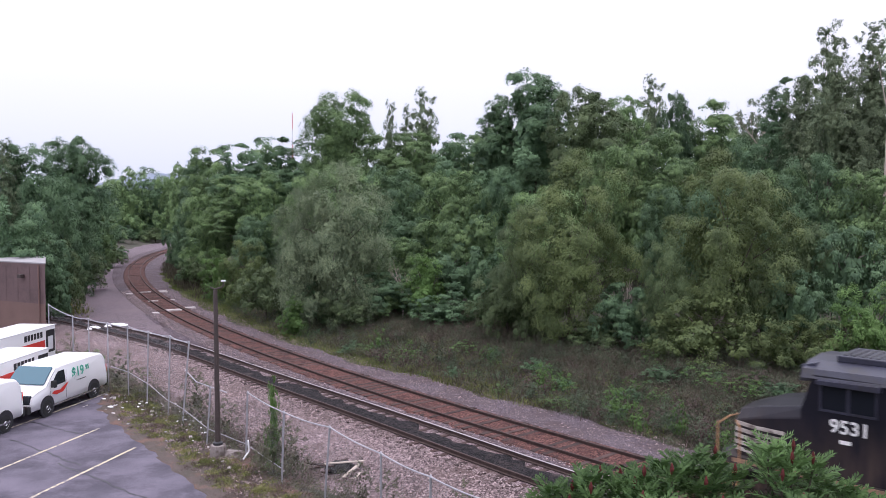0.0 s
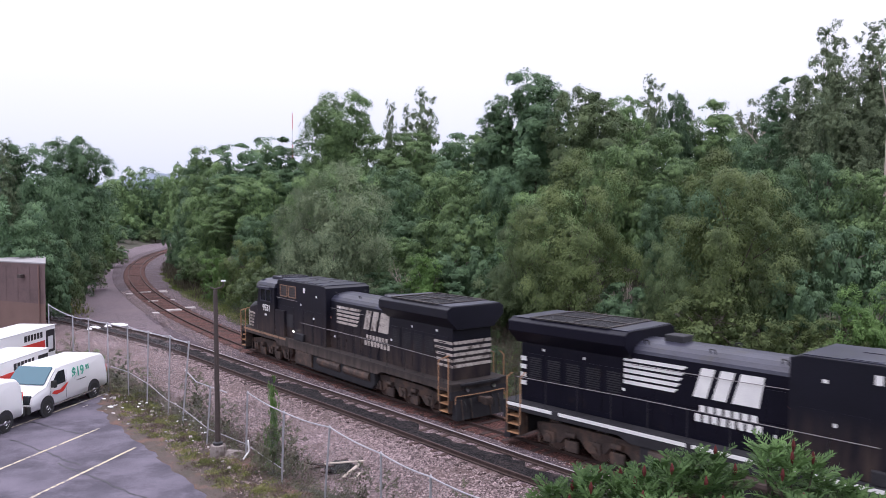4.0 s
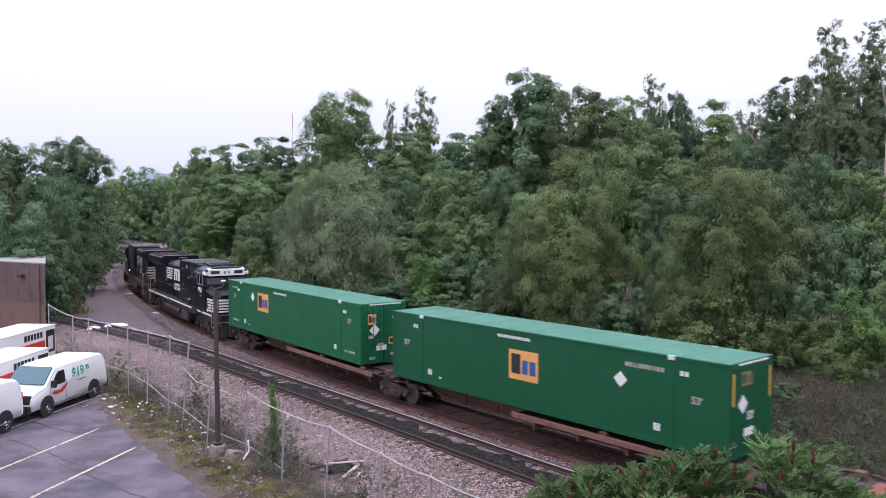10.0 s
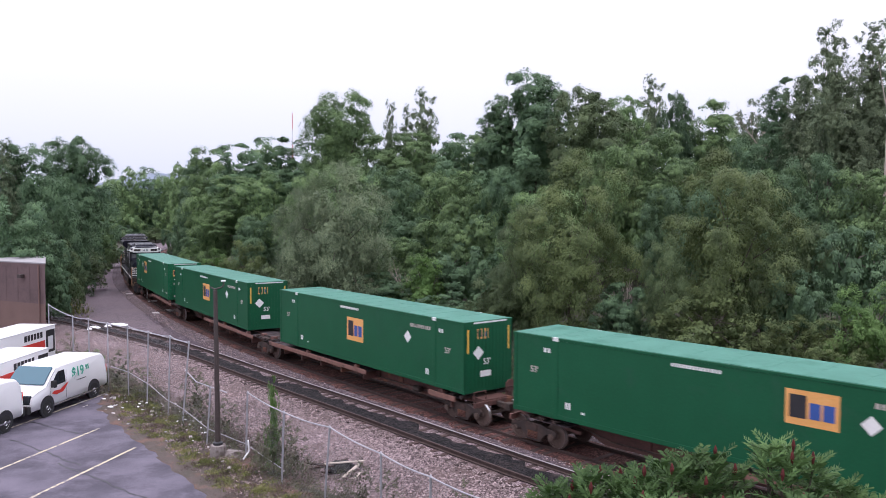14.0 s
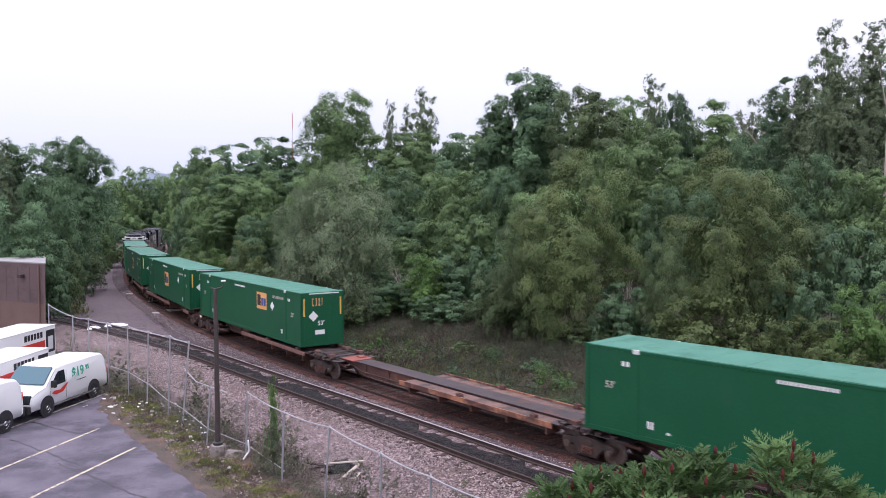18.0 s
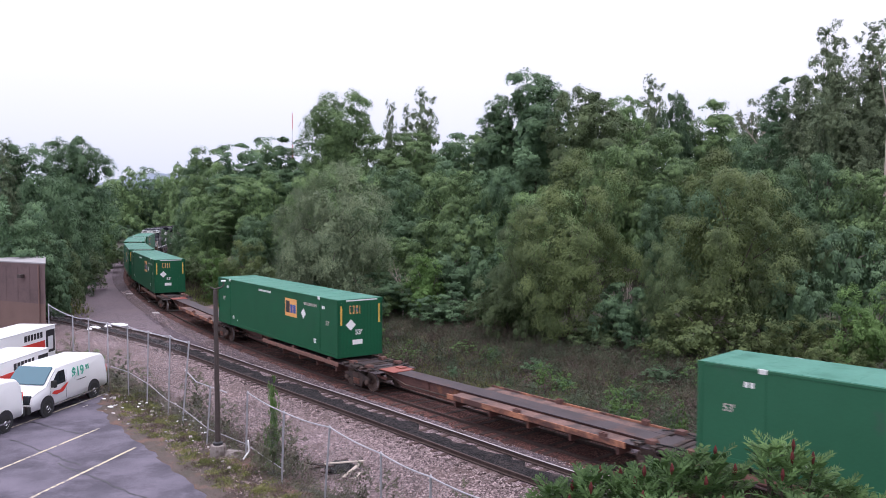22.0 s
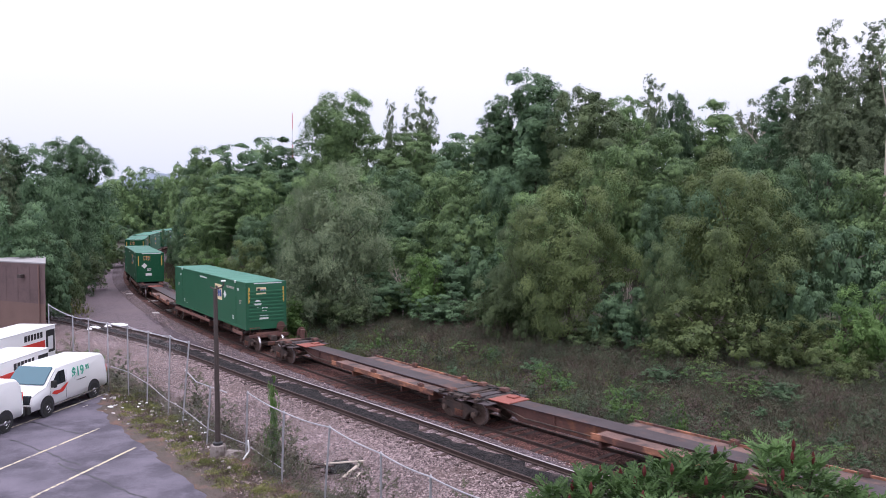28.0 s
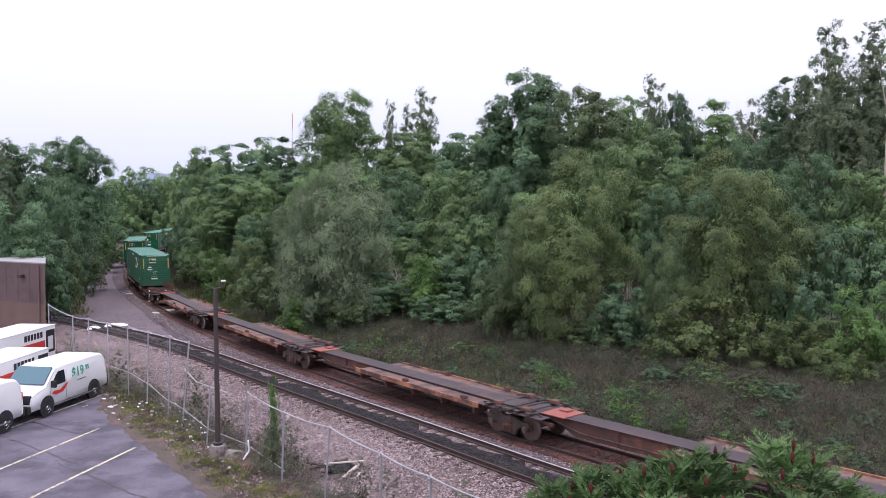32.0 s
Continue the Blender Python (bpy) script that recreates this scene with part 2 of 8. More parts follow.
ORANGE = material("orange_emblem_panel", (0.72, 0.34, 0.09), (0.8, 0.42, 0.14), 2, 20, 0.5, 0, 0.02, 0.002)
CREAM = material("cream_emblem_panel", (0.78, 0.62, 0.36), (0.84, 0.7, 0.45), 2, 20, 0.5, 0, 0.02, 0.002)
INK = material("dark_emblem_paint", (0.02, 0.02, 0.025), (0.03, 0.03, 0.035), 2, 20, 0.5, 0, 0.0)
BLUE = material("blue_emblem_paint", (0.03, 0.08, 0.3), (0.04, 0.1, 0.35), 2, 20, 0.5, 0, 0.0)
BROWNWALL = material("brown_wall_panel", (0.13, 0.085, 0.086), (0.16, 0.106, 0.106), 0.8, 18, 0.85, 0, 0.2, 0.006, (0.11, 0.074, 0.074), 0.56, 0.7)
BROWNBASE = material("brown_block_wall", (0.16, 0.1, 0.088), (0.2, 0.125, 0.11), 0.8, 18, 0.9, 0, 0.3, 0.008)
ROOFGREY = material("pale_grey_roof", (0.6, 0.6, 0.63), (0.7, 0.7, 0.73), 0.6, 12, 0.8, 0, 0.1, 0.005)
RED = material("red_panel", (0.6, 0.04, 0.03), (0.66, 0.05, 0.04), 2, 20, 0.4, 0, 0.0)
RUBBER = material("black_rubber", (0.015, 0.015, 0.016), (0.025, 0.025, 0.025), 5, 40, 0.85, 0, 0.1, 0.003)
POSTBROWN = material("bronze_pole_paint", (0.055, 0.042, 0.04), (0.08, 0.062, 0.058), 3, 30, 0.6, 0.2, 0.05, 0.002)
GLASS = glass("dark_glass")
CABGLASS = glass("cab_glass", (0.012, 0.014, 0.02))
CABGLASS.node_tree.nodes["Principled BSDF"].inputs["Specular IOR Level"].default_value = 0.15
# teal tint carries the look of a reflection in the van windscreens
WINDSHIELD = glass("windscreen", (0.07, 0.15, 0.19))
TEALTEXT = material("teal_lettering", (0.05, 0.36, 0.26), (0.07, 0.42, 0.3), 2, 20, 0.5, 0, 0.0)
STEPRUST = material("rusty_handrail", (0.3, 0.16, 0.08), (0.45, 0.25, 0.13), 3, 30, 0.7, 0.0, 0.1, 0.003)
REDCONE = material("sumac_fruit", (0.06, 0.008, 0.008), (0.13, 0.014, 0.012), 20, 60, 0.8, 0, 0.6, 0.01)
CHROME = material("chrome", (0.5, 0.5, 0.52), (0.6, 0.6, 0.62), 3, 30, 0.25, 0.9, 0.0)
HEADLAMP = glowing("lit_headlamp", (1.0, 0.93, 0.78), 6.0)
WHITESHEET = material("white_plastic_sheet", (0.82, 0.82, 0.84), (0.88, 0.88, 0.9), 2, 12, 0.5, 0, 0.2, 0.02)
L_MID = leafy("mid_green_leaves", (0.0832, 0.1415, 0.0639), (0.2139, 0.3224, 0.129))
L_DARK = leafy("dark_green_leaves", (0.0613, 0.1131, 0.062), (0.1409, 0.2287, 0.1134))
L_YELLOW = leafy("yellow_green_leaves", (0.064, 0.0942, 0.0372), (0.1455, 0.1885, 0.069))
L_OLIVE = leafy("olive_green_leaves", (0.0676, 0.1027, 0.0476), (0.1487, 0.2023, 0.0911))
L_GREY = leafy("grey_green_leaves", (0.1024, 0.1414, 0.0825), (0.2163, 0.2705, 0.1534))
L_BRIGHT = leafy("bright_green_leaves", (0.0666, 0.1312, 0.039), (0.151, 0.2529, 0.0761))
L_SUMAC = leafy("sumac_leaves", (0.0273, 0.0605, 0.0206), (0.1151, 0.1971, 0.0658))
L_GRASS = leafy("tall_grass", (0.0664, 0.0641, 0.0427), (0.1371, 0.1201, 0.0856))
L_WEED = leafy("grey_weeds", (0.0527, 0.0782, 0.0475), (0.1232, 0.1564, 0.095))
L_OLIVEWEED = leafy("olive_weeds", (0.06, 0.066, 0.042), (0.16, 0.165, 0.1))
L_VERGE = leafy("verge_grass", (0.07, 0.085, 0.026), (0.23, 0.235, 0.085))
L_DRY = leafy("dry_weeds", (0.078, 0.0572, 0.0528), (0.1744, 0.1276, 0.1117))
L_LAWN = leafy("short_green_grass", (0.09, 0.12, 0.035), (0.2, 0.235, 0.08))


# ---- building helpers ----
def part(name, bm, mat, parent=None, label=""):
    """One mesh object out of a bmesh or a mesh, under a thing or part."""
    if isinstance(bm, bmesh.types.BMesh):
        me = bpy.data.meshes.new(name)
        bm.to_mesh(me)
        bm.free()
    else:
        me = bm
    if mat and not me.materials:
        me.materials.append(mat)
    ob = new(name, me)
    ob.parent = parent
    return tagged(ob, label)


def thing(name, label, category, group="", kind="", m=None):
    ob = new(name)
    ob.empty_display_size = 0.3
    if m:
        ob.matrix_basis = m
    return tagged(ob, label, category, group, kind)


def box(bm, a, b, bevel=0.0, m=None):
    """A box from corner a to corner b, its edges rounded."""
    size = [abs(q - p) for p, q in zip(a, b)]
    mid = [(p + q) / 2 for p, q in zip(a, b)]
    got = bmesh.ops.create_cube(bm, size=1, matrix=Matrix.Translation(mid) @ Matrix.Diagonal((*size, 1)))
    vs = got["verts"]
    if bevel:
        es = list({e for v in vs for e in v.link_edges})
        got = bmesh.ops.bevel(bm, geom=es, offset=bevel, segments=2, affect="EDGES", profile=0.6)
        vs = got["verts"]
    if m:
        bmesh.ops.transform(bm, matrix=m, verts=vs)
    return bm


def rod(bm, a, b, r, n=8, r2=None):
    """A round bar from a to b, tapering to r2."""
    a, b = Vector(a), Vector(b)
    d = b - a
    m = Matrix.Translation((a + b) / 2) @ d.to_track_quat("Z", "Y").to_matrix().to_4x4()
    bmesh.ops.create_cone(bm, cap_ends=True, segments=n, radius1=r, radius2=r if r2 is None else r2, depth=d.length, matrix=m)
    return bm


def bent(bm, points, r, n=6):
    for a, b in zip(points, points[1:]):
        rod(bm, a, b, r, n)
    return bm


def prism(bm, outline, y0, y1, bevel=0.0):
    """An outline in x and z, drawn out from y0 to y1."""
    lo = [bm.verts.new((x, y0, z)) for x, z in outline]
    hi = [bm.verts.new((x, y1, z)) for x, z in outline]
    faces = [bm.faces.new(lo), bm.faces.new(hi[::-1])]
    k = len(lo)
    for i in range(k):
        faces.append(bm.faces.new((lo[i], hi[i], hi[(i + 1) % k], lo[(i + 1) % k])))
    bmesh.ops.recalc_face_normals(bm, faces=faces)
    if bevel:
        bmesh.ops.bevel(bm, geom=list({e for f in faces for e in f.edges}), offset=bevel, segments=2, affect="EDGES", profile=0.6)
    return bm


def lathe(bm, profile, m, n=16):
    """A turned form about z, from (radius, height) pairs."""
    rings = [[bm.verts.new(m @ Vector((r * math.cos(2 * math.pi * i / n), r * math.sin(2 * math.pi * i / n), z))) for i in range(n)] for r, z in profile]
    for p, q in zip(rings, rings[1:]):
        for i in range(n):
            bm.faces.new((p[i], p[(i + 1) % n], q[(i + 1) % n], q[i]))
    bm.faces.new(rings[0][::-1]), bm.faces.new(rings[-1])
    return bm


def lettering(words, size, mat, parent, m, name="lettering", depth=0.004, shear=0.0):
    """Words in the built-in font as a thin mesh, centred on the pose m."""
    cu = bpy.data.curves.new(name, "FONT")
    cu.body, cu.size, cu.extrude, cu.align_x, cu.align_y, cu.shear = words, size, depth, "CENTER", "CENTER", shear
    cu.offset = size * 0.018
    tmp = new(name, cu)
    bpy.context.view_layer.update()
    me = bpy.data.meshes.new_from_object(tmp.evaluated_get(bpy.context.evaluated_depsgraph_get()))
    bpy.data.objects.remove(tmp)
    me.transform(m)
    me.materials.clear()
    return part(name, me, mat, parent)


def from_arrays(name, verts, faces):
    me = bpy.data.meshes.new(name)
    me.from_pydata(verts, [], faces)
    return me


def quads(name, V):
    """A mesh of separate leaves: V has the shape (count, corners, 3)."""
    n, k = V.shape[:2]
    me = bpy.data.meshes.new(name)
    me.vertices.add(k * n), me.loops.add(k * n), me.polygons.add(n)
    me.vertices.foreach_set("co", np.ascontiguousarray(V, dtype=np.float32).ravel())
    me.loops.foreach_set("vertex_index", np.arange(k * n, dtype=np.int32))
    me.polygons.foreach_set("loop_start", np.arange(0, k * n, k, dtype=np.int32))
    me.update(calc_edges=True)
    return me


# ---- the line: a curve of slowly changing bend ----
BEND_AT = (-25.0, -24.0, 5.0, 30.0, 60.0, 100.0, 150.0, 300.0)
BEND = (0.0, -0.0062, -0.00378, -0.00442, -0.00353, -0.00369, -0.00349, -0.00349)
RUN = np.arange(-330.0, 300.1, 0.5)
bend = np.interp(RUN, BEND_AT, BEND)
HEAD = np.concatenate([[0], np.cumsum((bend[1:] + bend[:-1]) * 0.25)])
HEAD += 2.2975 - np.interp(0, RUN, HEAD)
LINE_X = np.concatenate([[0], np.cumsum((np.cos(HEAD[1:]) + np.cos(HEAD[:-1])) * 0.25)])
LINE_Y = np.concatenate([[0], np.cumsum((np.sin(HEAD[1:]) + np.sin(HEAD[:-1])) * 0.25)])
LINE_X += 6.08 - np.interp(0, RUN, LINE_X)
LINE_Y += 27.418 - np.interp(0, RUN, LINE_Y)


def beside(s, side=0.0, z=0.0):
    """The place s metres along the line and side metres to its left."""
    h = float(np.interp(s, RUN, HEAD))
    return Vector((float(np.interp(s, RUN, LINE_X)) - math.sin(h) * side, float(np.interp(s, RUN, LINE_Y)) + math.cos(h) * side, z))


def heading(s):
    return float(np.interp(s, RUN, HEAD))


def riding(s, wheelbase):
    """The pose of a vehicle whose two trucks stand wheelbase apart round s."""
    a, b = beside(s + wheelbase / 2), beside(s - wheelbase / 2)
    d = a - b
    return Matrix.Translation((a + b) / 2) @ Matrix.Rotation(math.atan2(d.y, d.x), 4, "Z")


def near_line(x, y):
    """For arrays of places: metres along the line and metres to its left."""
    x, y = np.asarray(x, float), np.asarray(y, float)
    pick = slice(500, None, 4)
    px, py, ph, pr = LINE_X[pick], LINE_Y[pick], HEAD[pick], RUN[pick]
    i = np.argmin((x[..., None] - px) ** 2 + (y[..., None] - py) ** 2, axis=-1)
    return pr[i], -(x - px[i]) * np.sin(ph[i]) + (y - py[i]) * np.cos(ph[i])


SIDING_S = (-30.0, 0.0, 8.0, 17.0, 27.0, 32.0, 38.0, 51.0, 62.0)
SIDING_OFF = (3.75, 3.75, 3.45, 3.75, 4.25, 4.8, 6.3, 10.4, 14.5)
SIDING_Z = 0.3


def siding(s, side=0.0, z=0.0):
    e = 0.5
    o = lambda q: float(np.interp(q, SIDING_S, SIDING_OFF))
    smooth = lambda q: (o(q - 4) + o(q - 2) + o(q) + o(q + 2) + o(q + 4)) / 5
    a, b = beside(s - e, smooth(s - e)), beside(s + e, smooth(s + e))
    h = math.atan2(b.y - a.y, b.x - a.x)
    c = (a + b) / 2
    return Vector((c.x - math.sin(h) * side, c.y + math.cos(h) * side, z)), h


def smoothstep(a, b, x):
    t = np.clip((np.asarray(x, float) - a) / (b - a), 0, 1)
    return t * t * (3 - 2 * t)


def ground_z(x, y):
    """Height of the ground: flat by the line, a bank on its right, a rise under the camera."""
    x, y = np.asarray(x, float), np.asarray(y, float)
    s, side = near_line(x, y)
    r = np.hypot(x, y)
    bank = 1.2 * smoothstep(6, 11, -side) + 5.0 * smoothstep(10, 45, -side) * smoothstep(400, 150, r)
    left = 2.0 * smoothstep(9, 30, side) * smoothstep(62, 80, y) * smoothstep(400, 150, r)
    rise = 7.4 * smoothstep(17, 3, r)
    wave = 0.12 * np.sin(x * 0.9 + 1.3 * np.sin(y * 0.5)) * np.sin(y * 0.8) * smoothstep(5, 8, abs(side)) * smoothstep(18, 26, r)
    return -0.55 + bank + left + rise + wave * smoothstep(5, 8, -side)


# ---- the train's way ----
SPEED_AT = (0.0, 4.0, 8.0, 12.0, 16.0, 20.0, 24.0, 28.0, 32.0)
SPEED = (7.876, 8.097, 8.116, 7.963, 8.14, 7.933, 7.829, 7.854, 7.876)
CLOCK = np.arange(0, 32.01, 0.05)
pace = np.interp(CLOCK, SPEED_AT, SPEED)
GONE = np.concatenate([[0], np.cumsum((pace[1:] + pace[:-1]) * 0.025)])


def gone(t):
    return float(np.interp(t, CLOCK, GONE))


MOVERS = []      # (thing, place in the train, distance of its trucks)
WHEELSETS = []   # (wheelset, its rest pose, radius)
FLOOR = 1.245    # container floor over the rail

# ---- ground, reaching to the horizon ----
def spread(near, far, step, grow):
    out, v, d = [0.0], 0.0, step
    while v < far:
        if v > near:
            d *= grow
        v += d
        out.append(v)
    return np.array(out)


def build_ground():
    half = spread(70, 2500, 1.5, 1.25)
    xs = np.concatenate([-half[:0:-1], half]) - 5
    deep = spread(110, 2600, 1.5, 1.25)
    back = spread(20, 2500, 3.0, 1.4)
    ys = np.concatenate([-back[:0:-1], deep])
    X, Y = np.meshgrid(xs, ys)
    Z = ground_z(X, Y)
    n, k = X.shape
    V = np.stack([X, Y, Z], -1).reshape(-1, 3)
    i = np.arange(n * k).reshape(n, k)
    F = np.stack([i[:-1, :-1], i[:-1, 1:], i[1:, 1:], i[1:, :-1]], -1).reshape(-1, 4)
    me = from_arrays("ground", V.tolist(), F.tolist())
    me.polygons.foreach_set("use_smooth", [True] * len(me.polygons))
    tagged(part("ground", me, EARTH), "earth bank with weeds, leaf litter and bare soil", "ground", kind="structure")


def ribbon(name, rows, mat, label, category, closed=False):
    """A strip of ground out of cross rows of points, with sides going down."""
    V = [tuple(p) for r in rows for p in r]
    k = len(rows[0])
    F = [(a * k + b, a * k + b + 1, (a + 1) * k + b + 1, (a + 1) * k + b) for a in range(len(rows) - 1) for b in range(k - 1)]
    me = from_arrays(name, V, F)
    bm = bmesh.new()
    bm.from_mesh(me)
    bmesh.ops.recalc_face_normals(bm, faces=bm.faces)
    if sum(f.normal.z for f in bm.faces) < 0:
        bmesh.ops.reverse_faces(bm, faces=bm.faces)
    bm.to_mesh(me)
    bm.free()
    return tagged(part(name, me, mat), label, category, kind="structure")


def wob(s, k):
    return 0.35 * math.sin(s * 0.61 + k) + 0.2 * math.sin(s * 1.7 + 2 * k)


def build_beds():
    rows = []
    for s in np.arange(-60, 215, 1.0):
        left = 1.9 if s < 62 else 1.9 + 0.018 * (s - 62)
        right = float(np.interp(s, (0, 14, 24, 42, 80), (-4.2, -4.1, -3.2, -2.9, -3.4)))
        rows.append([beside(s, right - 0.5 + wob(s, 1), -0.75), beside(s, right + wob(s, 1), -0.4), beside(s, -2.5, -0.3), beside(s, -1.35, -0.17),
                     beside(s, -0.8, -0.15), beside(s, 0.8, -0.15), beside(s, 1.35, -0.17), beside(s, left + 0.2, -0.3), beside(s, left + 1.2 + wob(s, 3), -0.62)])
    ribbon("main_line_ballast", rows, BALLAST_DARK, "grey crushed-stone ballast shoulder along the main line", "ballast")
    rows = []
    for s in np.arange(-60, 200, 1.0):
        rows.append([beside(s, q + 0.08 * math.sin(s * 2.1 + q * 9), -0.128 if abs(q) < 1.3 else -0.19) for q in (-1.4, -1.2, -0.7, 0, 0.7, 1.2, 1.4)])
    ribbon("rust_stained_track_bed", rows, RUSTBED, "reddish-brown rust-stained stone between the main rails", "ballast")
    rows = []
    for s in np.arange(-30, 61, 1.0):
        edge = float(np.interp(s, (-30, 6, 14, 24, 60), (6.0, 6.0, 5.4, 4.6, 4.6)))
        c = [siding(s, q, z)[0] for q, z in ((-1.9, -0.25), (-1.35, 0.06), (-0.8, 0.1), (0.8, 0.1), (1.35, 0.06), (2.0, -0.1), (3.4 + wob(s, 2) * 0.6, -0.38), (edge - 0.7 + wob(s, 2), -0.47), (edge + wob(s, 2), -0.75))]
        rows.append(c)
    ribbon("siding_ballast", rows, BALLAST, "pinkish-grey coarse gravel shoulder beside the siding", "ballast")
    rows = []
    for s in np.arange(-30, 60, 0.4):
        jag = 0.75 * noise.noise((s * 0.7, 3.1, 0)) + 0.4 * noise.noise((s * 2.3, 8.1, 0))
        rows.append([siding(s, q + jag * k, z)[0] for q, z, k in ((-0.55, 0.08, 0.8), (-0.35, 0.14, 0.9), (0.1, 0.19, 0.5), (0.62, 0.17, 0.1), (0.8, 0.1, 0.15))])
    ribbon("siding_cinder_bed", rows, CINDER, "black oily cinders heaped between the siding rails", "ballast")
    # a worn gravel track beside the far curve
    rows = []
    for s in np.arange(38, 205, 2.0):
        a = float(np.interp(s, (38, 46, 54, 62, 80, 100, 135, 205), (4.6, 6.8, 10.5, 12.5, 9.0, 5.6, 7.0, 15.0)))
        dip = 0.12 * min(1.0, max(0.0, (52 - s) / 8))
        rows.append([beside(s, 1.6, -0.5 - dip), beside(s, 2.2, -0.33 - dip), beside(s, (a + 2.2) / 2, -0.36 - dip), beside(s, a + wob(s, 5), -0.42 - dip), beside(s, a + 0.6 + wob(s, 5), -0.62 - dip)])
    ribbon("gravel_track", rows, TRACKGRAVEL, "worn grey gravel service track along the curve", "gravel track")


def rail_mesh(path, z, head_mat):
    """Rails with foot, web and head, swept along the path."""
    prof = ((-0.07, -0.17), (0.07, -0.17), (0.07, -0.155), (0.012, -0.13), (0.012, -0.045), (0.037, -0.03), (0.037, -0.006), (0.028, 0.0), (-0.028, 0.0), (-0.037, -0.006), (-0.037, -0.03), (-0.012, -0.045), (-0.012, -0.13), (-0.07, -0.155))
    V, F = [], []
    k = len(prof)
    for c, h in path:
        for u, w in prof:
            V.append((c.x - math.sin(h) * u, c.y + math.cos(h) * u, z + w))
    for a in range(len(path) - 1):
        for b in range(k):
            F.append((a * k + b, a * k + (b + 1) % k, (a + 1) * k + (b + 1) % k, (a + 1) * k + b))
    me = from_arrays("rail", V, F)
    me.materials.append(RAIL)
    me.materials.append(head_mat)
    for i, p in enumerate(me.polygons):
        p.material_index = 1 if i % k in (6, 7, 8) else 0
    return me


def build_tracks():
    main = thing("main_track", "rusty main-line railway track on wooden ties", "railway track", kind="structure")
    ss = np.arange(-60, 215, 1.5)
    for side in (-0.755, 0.755):
        part("rail", rail_mesh([(beside(s, side), heading(s)) for s in ss], 0.0, RAIL), None, main, "rusty brown steel rail")
    side = thing("siding_track", "old siding track half buried in black cinders", "railway track", kind="structure")
    for o in (-0.755, 0.755):
        path = []
        for s in np.arange(-30, 60, 1.0):
            c, h = siding(s, o)
            path.append((c, h))
        part("rail", rail_mesh(path, SIDING_Z, RAILHEAD if o < 0 else RAIL), None, side, "siding rail with a highlight painted along its head" if o < 0 else "dull rusty siding rail")
    rnd = random.Random(4)
    shapes = []
    for i in range(4):
        bm = bmesh.new()
        box(bm, (-0.11, -1.28, -0.17), (0.11, 1.28, -0.0), 0.012)
        for v in bm.verts:
            v.co += Vector((rnd.uniform(-1, 1), rnd.uniform(-3, 3), rnd.uniform(-1, 1))) * 0.008
        me = bpy.data.meshes.new("tie")
        bm.to_mesh(me)
        bm.free()
        shapes.append(me)
    for i in range(290):
        s = -14 + i * 0.54
        o = part("tie", shapes[i % 4], TIE, main)
        o.matrix_basis = Matrix.Translation(beside(s, rnd.uniform(-0.05, 0.05), -0.122 + rnd.uniform(-0.025, 0.012))) @ Matrix.Rotation(heading(s) + rnd.uniform(-0.02, 0.02), 4, "Z")
    for i in range(120):
        s = -14 + i * 0.56
        c, h = siding(s, rnd.uniform(-0.06, 0.06), SIDING_Z - 0.19 + rnd.uniform(-0.03, 0.02))
        o = part("tie", shapes[i % 4], TIE, side)
        o.matrix_basis = Matrix.Translation(c) @ Matrix.Rotation(h + rnd.uniform(-0.03, 0.03), 4, "Z")


# ---- parking lot ----
LOT_Z = -0.3
LOT_EDGE = ((-5.71, 22.3), (-7.2, 24.4), (-9.0, 26.9), (-11.2, 29.8), (-13.5, 32.8), (-15.3, 35.4), (-16.1, 37.6), (-17.6, 39.2), (-19.6, 41.0), (-23.4, 46.0), (-30.0, 52.0))


